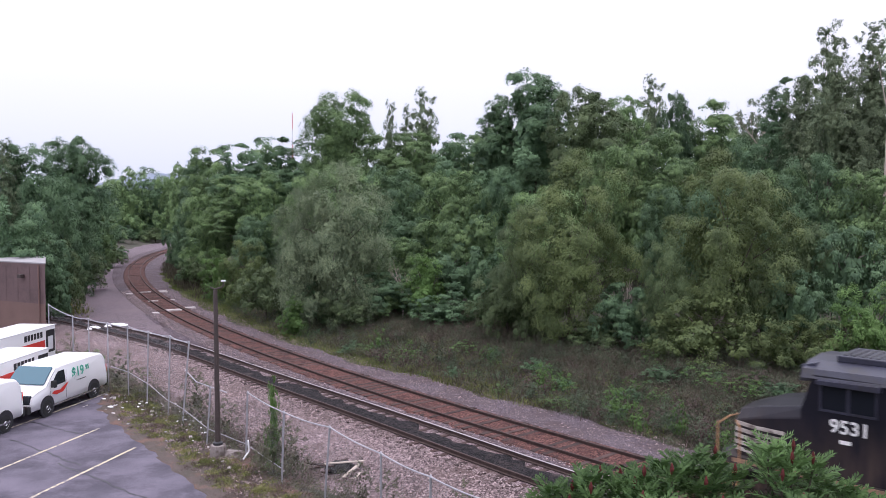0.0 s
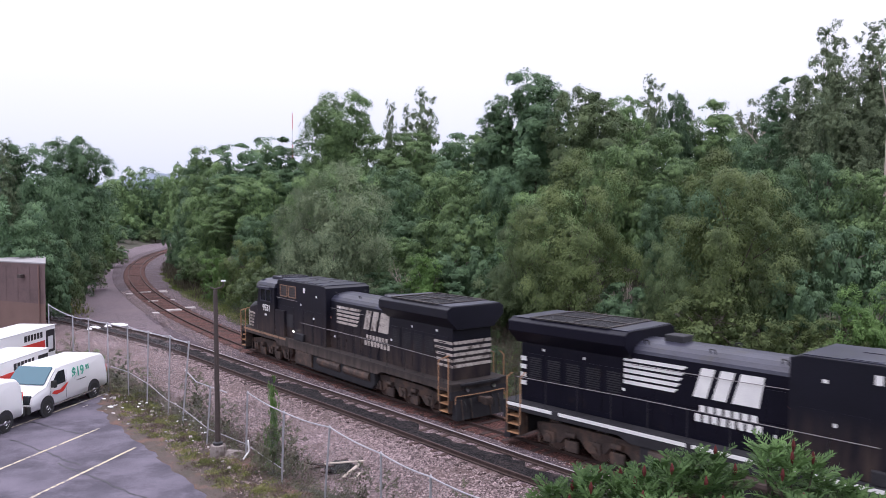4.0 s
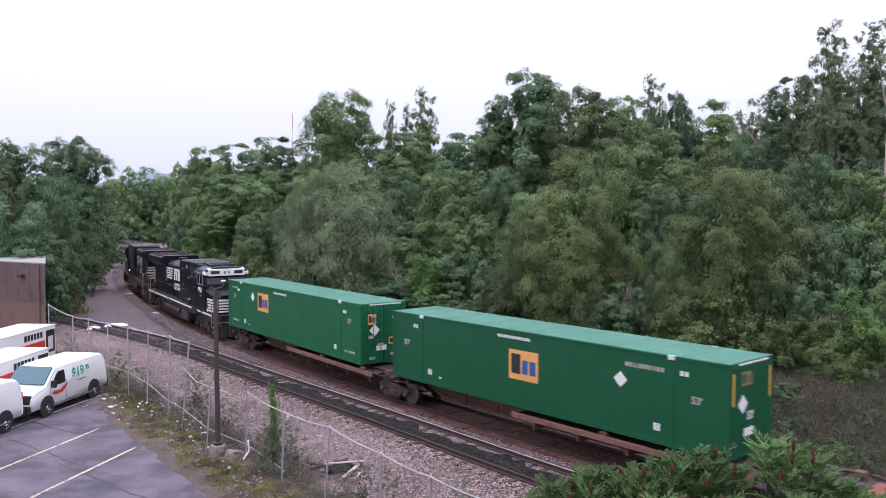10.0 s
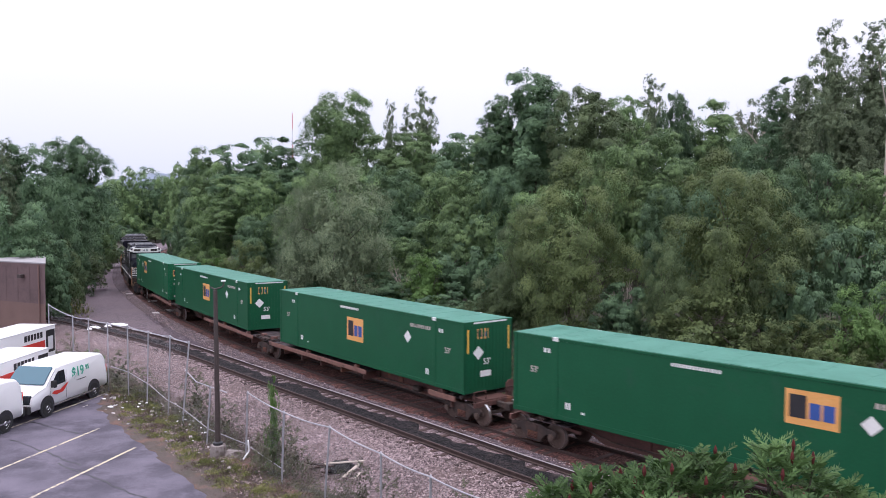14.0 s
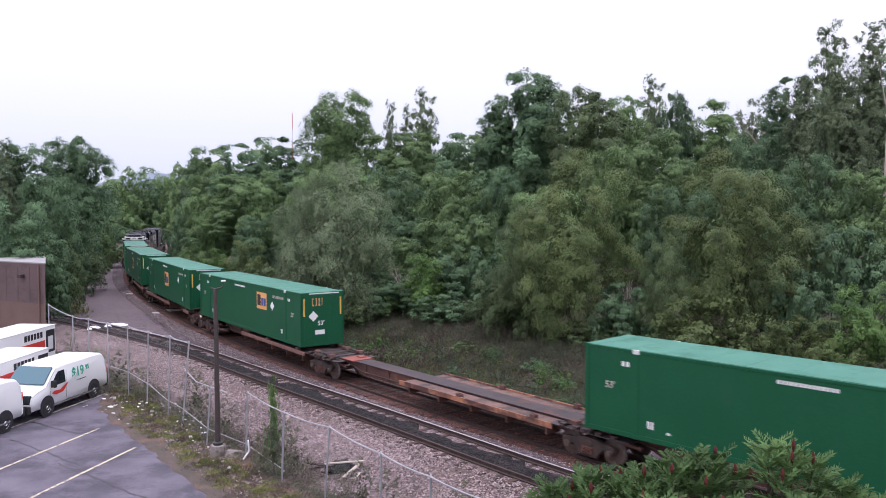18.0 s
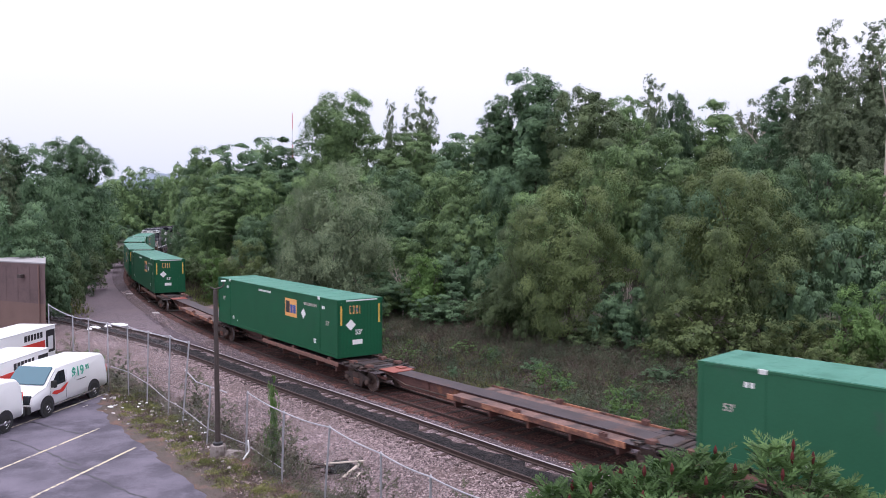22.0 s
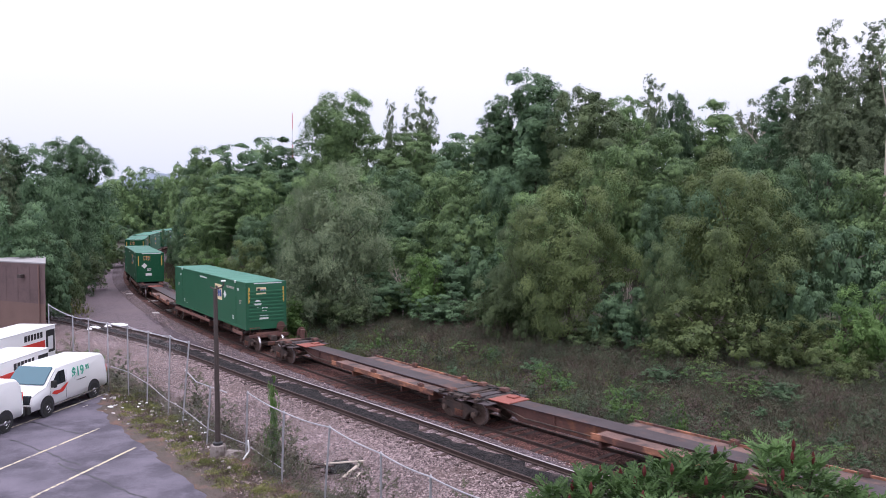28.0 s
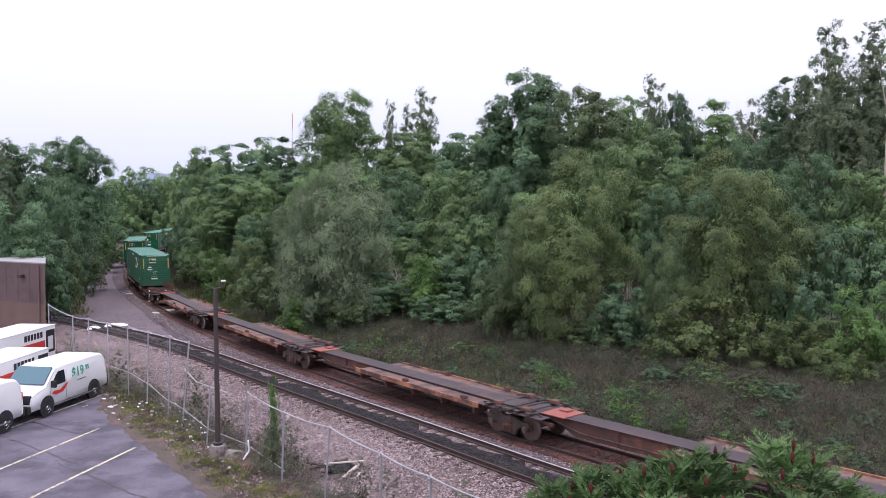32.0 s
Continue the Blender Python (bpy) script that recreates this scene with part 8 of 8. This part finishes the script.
        ob.matrix_basis = Matrix.Translation((x, y, LOT_Z + 0.01 + w * 0.2)) @ Matrix.Rotation(rnd.uniform(0, 6), 4, "Z") @ Matrix.Rotation(rnd.uniform(-0.4, 0.4), 4, "X")
        tagged(ob, "crumpled scrap of pale litter among the weeds", "litter", "litter")
    # white sheets on the siding and pale slabs across the main line
    for x, y, w, l in ((-23.6, 57.0, 0.75, 0.5), (-24.6, 55.6, 0.42, 0.4)):
        bm = bmesh.new()
        bmesh.ops.create_icosphere(bm, subdivisions=3, radius=1)
        for v in bm.verts:
            q = 1 + 0.25 * noise.noise(v.co * 2.2)
            v.co = Vector((v.co.x * w * q, v.co.y * l * q, max(v.co.z, -0.1) * 0.2 * q))
        ob = part("plastic_sheet", bm, WHITESHEET)
        ob.matrix_basis = Matrix.Translation((x, y, 0.16)) @ Matrix.Rotation(0.3, 4, "Z")
        tagged(ob, "crumpled white plastic sheet lying by the siding", "plastic sheet", "plastic sheets")
    for s, side, l, w in ((49.8, 0.1, 1.3, 0.9), (49.2, 1.6, 0.5, 0.8), (51.6, -1.7, 0.9, 0.7), (66.0, 1.7, 0.6, 0.7), (66.0, 0.2, 1.2, 0.35), (67.0, -1.7, 0.8, 1.3), (57.5, 0.5, 0.9, 0.3), (58.6, -1.4, 0.5, 0.5)):
        bm = bmesh.new()
        box(bm, (-w / 2, -l / 2, -0.12), (w / 2, l / 2, 0), 0.02)
        ob = part("crossing_slab", bm, CONCRETE)
        ob.matrix_basis = Matrix.Translation(beside(s, side, -0.035 if abs(side) < 0.7 else -0.13)) @ Matrix.Rotation(heading(s) + 0.05, 4, "Z")
        tagged(ob, "pale concrete slab laid at an old track crossing", "slab", "crossing slabs")


# ---- sumac in front of the camera ----
def build_sumac():
    rng = np.random.default_rng(77)

    def frond(root, way, length):
        """A drooping compound leaf: pairs of slim leaflets on a rib."""
        side = unit(np.cross(way, np.array([0, 0, 1.0])))
        out = []
        n = 11
        for i in range(n):
            t = (i + 1.5) / (n + 1)
            p = root + way * length * t + np.array([0, 0, -0.3 * length * t * t])
            s = length * 0.3 * (1 - 0.55 * abs(t - 0.45))
            for k in (-1, 1):
                d = unit(side * k + way * 0.6 + np.array([0, 0, -0.1]) + rng.normal(size=3) * 0.1)
                nn = unit(np.cross(d, way) * k + rng.normal(size=3) * 0.15)
                v = np.cross(nn, d)
                w = s * 0.13
                out.append([p, p + d * s * 0.45 + v * w, p + d * s, p + d * s * 0.45 - v * w])
        return out

    spots = ((1.75, 11.2, 4.95), (2.4, 11.1, 5.25), (3.1, 10.8, 5.45), (3.7, 11.0, 5.5), (4.2, 10.6, 4.9), (4.8, 11.0, 5.6), (5.45, 10.8, 5.1), (5.85, 10.6, 4.85),
             (2.75, 10.1, 5.2), (3.5, 10.0, 5.2), (4.55, 10.0, 5.15), (2.05, 10.3, 4.95), (5.1, 9.9, 4.9), (3.2, 9.4, 5.0))
    for j, (x, y, top) in enumerate(spots):
        g = float(ground_z(x, y))
        ob = thing("sumac_shrub", "green sumac shrub with drooping leaves and red fruit spikes", "shrub", "sumac shrubs", m=pose(x, y, g))
        bm = bmesh.new()
        L = []
        h = top - g
        heads = []
        for i in range(9):
            a = i * 2.4 + rng.uniform(-0.4, 0.4)
            r = 0.12 + 0.055 * i
            tip = np.array([math.cos(a) * r, math.sin(a) * r, h - rng.uniform(0.22, 0.4) - 0.55 * r])
            heads.append(tip)
            knee = Vector((tip[0] * 0.35, tip[1] * 0.35, h * 0.5))
            rod(bm, (0, 0, -0.3), knee, 0.04, 6, 0.025)
            rod(bm, knee, tip, 0.025, 6, 0.012)
            for q in range(12):
                b = q * 2.4 + rng.uniform(-0.3, 0.3)
                way = unit(np.array([math.cos(b), math.sin(b), 1.7 - 0.13 * q + rng.uniform(-0.2, 0.2)]))
                L += frond(tip - np.array([0, 0, 0.025 * q]), way, rng.uniform(0.34, 0.54))
        part("stem", bm, BARK, ob)
        part("foliage", quads("foliage", np.array(L)), L_SUMAC, ob)
        for i in range((2, 4, 2, 3)[j % 4]):
            t = heads[(i * 2 + j) % 9] + np.array([0, 0, 0.13])
            bm = bmesh.new()
            lathe(bm, ((0.008, -0.05), (0.022, 0.0), (0.03, 0.04), (0.022, 0.085), (0.005, 0.13)), Matrix.Translation((t[0], t[1], t[2])), 8)
            part("fruit_spike", bm, REDCONE, ob, "dark red fruit spike")


# ---- weeds, grass and stones ----
def blades(name, seed, place, count, low, high, mat, label, category, lean=0.35, width=0.02):
    rng = np.random.default_rng(seed)
    x, y, g, k = place(rng, count)
    n = len(x)
    h = rng.uniform(low, high, n) * k
    a = rng.uniform(0, 6.28, n)
    base = np.stack([x, y, g - 0.02], 1)
    d = np.stack([np.cos(a), np.sin(a), np.zeros(n)], 1)
    tip = base + np.stack([np.zeros(n), np.zeros(n), h], 1) + d * (h * rng.uniform(0, lean, n))[:, None]
    b = rng.uniform(0, 6.28, n)
    w = np.stack([np.cos(b), np.sin(b), np.zeros(n)], 1) * (width * rng.uniform(0.6, 1.5, n))[:, None]
    mid = base * 0.45 + tip * 0.55
    V = np.stack([base - w * 0.4, mid - w, tip, mid + w], 1)
    return tagged(part(name, quads(name, V), mat), label, category, kind="stuff")


def tufts(name, seed, place, count, per, wide, tall, leaf, mat, label, slim=0.2):
    """Soft mounds of fine leaves and stems, set close together."""
    rng = np.random.default_rng(seed)
    x, y, g, k = place(rng, count)
    n = len(x)
    r, h = rng.uniform(0.6, 1.4, n) * wide, rng.uniform(0.45, 1.3, n) * tall * k
    j = np.repeat(np.arange(n), per)
    u = rng.normal(size=(len(j), 2)) * 0.5
    up = rng.uniform(0, 1, len(j)) ** 0.7
    z = up * h[j] * np.clip(1.15 - 0.5 * (u ** 2).sum(1), 0.3, 1.2)
    at = np.stack([x[j] + u[:, 0] * r[j] * (0.6 + 0.6 * up), y[j] + u[:, 1] * r[j] * (0.6 + 0.6 * up), g[j] + z], 1)
    nrm = unit(np.stack([u[:, 0], u[:, 1], np.full(len(j), 0.5)], 1) + rng.normal(size=(len(j), 3)) * 0.6)
    return tagged(part(name, quads(name, leaves(rng, at, nrm, leaf, slim)), mat), label, "weeds", kind="stuff")


def by_line(s0, s1, side0, side1, tuft=0.22, per=14):
    def place(rng, count):
        n = count // per
        s, o = rng.uniform(s0, s1, n), rng.uniform(side0, side1, n)
        s, o = np.repeat(s, per) + rng.normal(size=n * per) * tuft, np.repeat(o, per) + rng.normal(size=n * per) * tuft
        k = np.repeat(rng.uniform(0.5, 1.25, n), per)
        h = np.interp(s, RUN, HEAD)
        x = np.interp(s, RUN, LINE_X) - np.sin(h) * o
        y = np.interp(s, RUN, LINE_Y) + np.cos(h) * o
        return x, y, ground_z(x, y), k
    return place


def by_lot(rng, count):
    per = 12
    n = count // per
    t = rng.uniform(0, 1, n)
    ex, ey = np.array([p[0] for p in LOT_EDGE]), np.array([p[1] for p in LOT_EDGE])
    u = t * 6.4
    x = np.interp(u, np.arange(len(ex)), ex) + rng.uniform(0.1, 2.6, n) * 0.8
    y = np.interp(u, np.arange(len(ey)), ey) + rng.uniform(0.1, 2.2, n) * 0.55
    x, y = np.repeat(x, per) + rng.normal(size=n * per) * 0.12, np.repeat(y, per) + rng.normal(size=n * per) * 0.12
    return x, y, np.full(len(x), -0.36), np.repeat(rng.uniform(0.4, 1.2, n), per)


FENCE_LINE = ((-22.9, 45.9), (-19.2, 40.95), (-16.4, 38.6), (-13.7, 36.4), (-10.95, 32.9), (-7.2, 28.6), (-3.67, 24.1), (1.2, 17.9))


def by_fence(near, far, start=0.0, end=1.0):
    def place(rng, count):
        px, py = np.array(FENCE_LINE).T
        run = np.concatenate([[0], np.cumsum(np.hypot(np.diff(px), np.diff(py)))])
        u = run[-1] * (start + (end - start) * rng.random(count))
        o = rng.uniform(near, far, count)
        x, y = np.interp(u, run, px) + o * 0.78, np.interp(u, run, py) + o * 0.62
        return x, y, np.full(count, -0.5), rng.uniform(0.4, 1.3, count)
    return place


def stones(name, seed, count, place, low, high, label):
    rng = np.random.default_rng(seed)
    p = place(rng, count)
    o = np.array([[1, 0, 0], [0, 1, 0], [-1, 0, 0], [0, -1, 0], [0, 0, 1], [0, 0, -0.6]], float)
    n = len(p)
    size = rng.uniform(low, high, (n, 1, 1)) * rng.uniform(0.6, 1.3, (n, 6, 1))
    a = rng.uniform(0, 6.28, n)
    c, s = np.cos(a)[:, None], np.sin(a)[:, None]
    V = np.empty((n, 6, 3))
    V[:, :, 0], V[:, :, 1], V[:, :, 2] = o[:, 0] * c - o[:, 1] * s, o[:, 0] * s + o[:, 1] * c, o[:, 2] * 0.7
    V = V * size + p[:, None, :]
    tri = np.array([(0, 1, 4), (1, 2, 4), (2, 3, 4), (3, 0, 4), (1, 0, 5), (2, 1, 5), (3, 2, 5), (0, 3, 5)])
    F = (tri[None] + 6 * np.arange(n)[:, None, None]).reshape(-1, 3)
    tagged(part(name, from_arrays(name, V.reshape(-1, 3).tolist(), F.tolist()), STONE), label, "gravel", kind="stuff")


def build_small_growth():
    blades("tall_weeds", 31, by_line(-14, 45, -15.0, -4.4, 0.35), 45000, 0.15, 0.6, L_GRASS, "olive-brown tangled grass and weeds on the bank", "weeds", 1.5, 0.014)
    blades("dry_weeds", 32, by_line(-14, 50, -14.0, -4.6, 0.4), 14000, 0.2, 0.75, L_DRY, "dry reddish-brown weeds on the bank", "weeds", 0.8, 0.013)
    tufts("bank_grass", 51, by_line(-14, 48, -15.0, -4.3, 0.3, 1), 5600, 60, 0.42, 0.46, 0.058, L_GRASS, "soft olive tufts of grass on the bank")
    tufts("bank_green_weeds", 52, by_line(-14, 60, -14.0, -4.6, 0.3, 1), 2400, 64, 0.42, 0.62, 0.055, L_WEED, "grey-green feathery weeds on the bank", 0.3)
    tufts("bank_dry_weeds", 53, by_line(-14, 40, -14.0, -4.8, 0.3, 1), 2300, 50, 0.45, 0.5, 0.05, L_DRY, "brown seeding weeds on the bank", 0.18)
    tufts("bank_feathery_weeds", 59, by_line(-12, 16, -14.5, -5.5, 0.3, 1), 420, 110, 0.6, 0.95, 0.055, L_WEED, "tall feathery blue-green weeds on the bank", 0.16)
    tufts("left_verge_tufts", 60, by_line(48, 100, 8.5, 15.0, 0.4, 1), 900, 50, 0.5, 0.4, 0.08, L_VERGE, "rough olive tufts beside the gravel track", 0.25)
    tufts("left_verge_dry", 61, by_line(46, 90, 8.0, 14.0, 0.4, 1), 500, 46, 0.5, 0.3, 0.08, L_DRY, "dry brown tufts beside the gravel track", 0.25)
    tufts("shoulder_grass", 62, by_line(-10, 70, -4.9, -3.3, 0.3, 1), 800, 34, 0.26, 0.16, 0.04, L_GRASS, "sparse dry grass creeping over the ballast edge", 0.25)
    tufts("bank_bright_weeds", 54, by_line(-10, 70, -9.0, -4.0, 0.3, 1), 420, 44, 0.35, 0.42, 0.065, L_LAWN, "bright green weeds at the foot of the bank", 0.3)
    blades("verge_grass", 33, by_line(16, 95, -7.4, -3.5, 0.3), 70000, 0.08, 0.34, L_LAWN, "short bright green grass along the ballast", "grass")
    blades("curve_weeds", 34, by_line(60, 130, -8.0, -4.0, 0.4), 8000, 0.4, 1.0, L_GRASS, "tall weeds beside the far curve", "weeds", width=0.03)
    blades("left_verge", 35, by_line(50, 110, 6.5, 13.0, 0.5), 14000, 0.2, 0.7, L_VERGE, "rough olive grass beside the gravel track", "weeds", 0.6, 0.03)
    blades("lot_weeds", 36, by_lot, 5000, 0.04, 0.2, L_VERGE, "sparse olive weeds along the broken lot edge", "weeds", 0.9, 0.01)
    tufts("lot_verge_weeds", 55, by_lot, 1300, 22, 0.17, 0.16, 0.035, L_VERGE, "low olive weeds along the broken lot edge", 0.3)
    tufts("lot_dry_grass", 37, by_lot, 1500, 20, 0.2, 0.1, 0.035, L_DRY, "dry grass and leaf litter along the lot edge", 0.35)
    tufts("fence_weeds", 56, by_fence(-0.7, 1.6, 0.0, 0.8), 420, 46, 0.3, 0.5, 0.05, L_OLIVEWEED, "tangled olive weeds along the foot of the fence", 0.25)
    tufts("fence_dry_weeds", 57, by_fence(-0.5, 1.9, 0.1, 1.0), 420, 42, 0.32, 0.4, 0.045, L_DRY, "brown weeds along the foot of the fence", 0.2)
    tufts("fence_brush", 58, by_fence(0.1, 1.0, 0.52, 0.7), 46, 90, 0.5, 1.1, 0.05, L_DRY, "purple-brown twiggy brush against the fence", 0.14)
    blades("bank_edge_grass", 38, by_line(8, 52, -8.5, -4.0, 0.35), 22000, 0.12, 0.4, L_VERGE, "olive and straw-coloured grass along the foot of the wood", "grass", 0.7, 0.02)
    rng = np.random.default_rng(61)
    for i in range(190):
        s, o = rng.uniform(-9, 16) if i % 4 else rng.uniform(10, 40), -rng.uniform(5.0, 14.5) if i % 4 else -rng.uniform(4.5, 9.0)
        h = float(np.interp(s, RUN, HEAD))
        x, y = float(np.interp(s, RUN, LINE_X)) - math.sin(h) * o, float(np.interp(s, RUN, LINE_Y)) + math.cos(h) * o
        key, label = (("weed", "low grey-green weeds on the grassy bank"), ("weedgreen", "low bright green weeds on the bank"), ("weed", "low grey-green weeds on the grassy bank"), ("weeddry", "dry reddish-brown weeds on the bank"), ("weeddark", "dark green leafy weeds on the bank"))[i % 5]
        plant(key, x, y, float(ground_z(x, y)) + rng.uniform(0.3, 0.85), rng.uniform(0, 6.28), "weed_clump", label, "weeds", "bank weeds", rng.uniform(1.5, 2.8))

    def shoulder(rng, n):
        s, o = rng.uniform(-8, 44, n), rng.uniform(1.1, 4.4, n)
        out = []
        zs = np.interp(o, (1.0, 1.35, 2.0, 3.6, 4.6), (0.13, 0.1, -0.1, -0.38, -0.6))
        base = np.interp(s, SIDING_S, SIDING_OFF) + o
        h = np.interp(s, RUN, HEAD)
        return np.stack([np.interp(s, RUN, LINE_X) - np.sin(h) * base, np.interp(s, RUN, LINE_Y) + np.cos(h) * base, zs], 1)

    def between(rng, n):
        s = rng.uniform(-8, 70, n)
        o = np.where(rng.random(n) < 0.5, rng.uniform(0.95, 2.3, n), rng.uniform(-5.0, -0.95, n))
        z = np.interp(o, (-5.0, -4.2, -2.5, -1.35, 1.35, 2.1), (-0.5, -0.4, -0.3, -0.17, -0.17, -0.28))
        h = np.interp(s, RUN, HEAD)
        return np.stack([np.interp(s, RUN, LINE_X) - np.sin(h) * o, np.interp(s, RUN, LINE_Y) + np.cos(h) * o, z], 1)
    def lot_edge(rng, n):
        x, y, g, k = by_lot(rng, n)
        return np.stack([x, y, np.full(len(x), LOT_Z - 0.03)], 1)
    stones("lot_edge_gravel", 43, 5000, lot_edge, 0.012, 0.05, "grey gravel crumbs and rubble along the lot edge")
    stones("ballast_stones", 41, 42000, shoulder, 0.018, 0.052, "loose pinkish-grey ballast stones")
    stones("main_line_stones", 42, 22000, between, 0.018, 0.042, "loose grey ballast stones beside the rails")


def dead_tree(x, y, tall, seed, label, r=0.12, spreadout=0.5):
    rng = random.Random(seed)
    g = float(ground_z(x, y))
    bm = bmesh.new()

    def grow(p, d, l, r, level):
        q = p + d * l
        rod(bm, p, q, r, 6, r * 0.6)
        if level == 0:
            return
        for i in range(3 if level > 1 else 2):
            e = (d + Vector((rng.uniform(-1, 1), rng.uniform(-1, 1), rng.uniform(-0.2, 0.6))) * spreadout).normalized()
            grow(p.lerp(q, rng.uniform(0.55, 1.0)), e, l * rng.uniform(0.5, 0.75), r * 0.5, level - 1)
    grow(Vector((0, 0, -0.3)), Vector((0.03, 0, 1)), tall * 0.42, r, 4)
    ob = part("dead_tree", bm, PALEBARK)
    ob.matrix_basis = pose(x, y, g)
    tagged(ob, label, "tree", "dead trees")


def build_far_things():
    dead_tree(-2.9, 57.0, 5.2, 3, "bare pale dead sapling among the bushes", 0.06)
    dead_tree(-2.4, 57.4, 4.5, 6, "bare grey dead sapling among the bushes", 0.05)
    dead_tree(27.5, 68.0, 14.2, 9, "bare dead tree top above the wood", 0.16)
    dead_tree(10.3, 44.0, 4.5, 12, "thin pale dead stem at the foot of the wood", 0.05, 0.3)
    # pale trunk at the wood's edge
    bm = bmesh.new()
    g = float(ground_z(27.7, 50.0))
    rod(bm, (0, 0, -0.5), (0.1, 0, 11), 0.12, 10, 0.09)
    rod(bm, (0.1, 0, 11), (0.2, 0, 17), 0.09, 10, 0.03)
    rod(bm, (0.1, 0, 10.5), (-0.5, 0.2, 14.0), 0.045, 8, 0.015)
    t = part("bare_pole_tree", bm, PALEBARK)
    t.matrix_basis = pose(27.7, 50.0, g)
    tagged(t, "tall pale bare trunk at the edge of the wood", "tree", "dead trees")
    m = thing("radio_mast", "thin red and white radio mast far behind the wood", "mast", m=pose(-75.5, 400, 0))
    for i in range(7):
        bm = bmesh.new()
        rod(bm, (0, 0, i * 8.0), (0, 0, i * 8.0 + 7.98), 0.36 - i * 0.03, 6)
        part("mast_section", bm, RED if i % 2 == 0 else MARK, m)
    p = thing("marker_post", "small white marker post beside the far track", "post", m=pose(-83.0, 219.0, float(ground_z(-83.0, 219.0))))
    bm = bmesh.new()
    rod(bm, (0, 0, -0.3), (0, 0, 2.2), 0.12, 8)
    part("stake", bm, WHITESHEET, p)
    bm = bmesh.new()
    rod(bm, (0, 0, 2.2), (0, 0, 2.6), 0.12, 8)
    part("tip", bm, ORANGE, p)
    # a ridge in the distance, its blue haze put into the colour
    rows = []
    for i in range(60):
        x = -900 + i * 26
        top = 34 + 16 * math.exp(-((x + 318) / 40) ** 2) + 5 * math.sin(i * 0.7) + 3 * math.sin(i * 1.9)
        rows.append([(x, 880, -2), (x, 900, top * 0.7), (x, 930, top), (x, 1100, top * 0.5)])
    ribbon("distant_ridge", rows, RIDGE, "wooded ridge on the horizon, blue haze painted into its colour", "hill")


# bluish grey base colour stands in for haze over the distance
RIDGE = material("haze_tinted_ridge", (0.2, 0.24, 0.3), (0.26, 0.3, 0.36), 0.02, 0.2, 1.0, 0, 0.0)


# ---- build ----
build_ground()
build_beds()
build_lot()
build_tracks()
build_trees()
build_far_things()
build_train()
build_lot_things()
build_fence()
build_sumac()
build_small_growth()


def motions():
    """The train runs round the curve, its wheels turning."""
    times = [i * 0.5 for i in range(65)]
    half_turn = Matrix.Rotation(math.pi, 4, "Z")
    for mover in MOVERS:
        ob, at, base = mover[:3]
        shift = Matrix.Translation((mover[3] if len(mover) > 3 else 0.0, 0, 0))
        turned = len(mover) > 4 and mover[4]
        walk(ob, [(t, riding(at + gone(t), base) @ shift @ (half_turn if turned else Matrix())) for t in times])
    backwards = {w for ob, *rest in MOVERS if len(rest) > 3 and rest[3] for w in ob.children_recursive}
    fine = [i / 15 for i in range(481)]
    for ob, rest, r in WHEELSETS:
        way = -1 if ob in backwards else 1
        walk(ob, [(t, rest @ Matrix.Rotation(way * gone(t) / r, 4, "Y")) for t in fine])


motions()
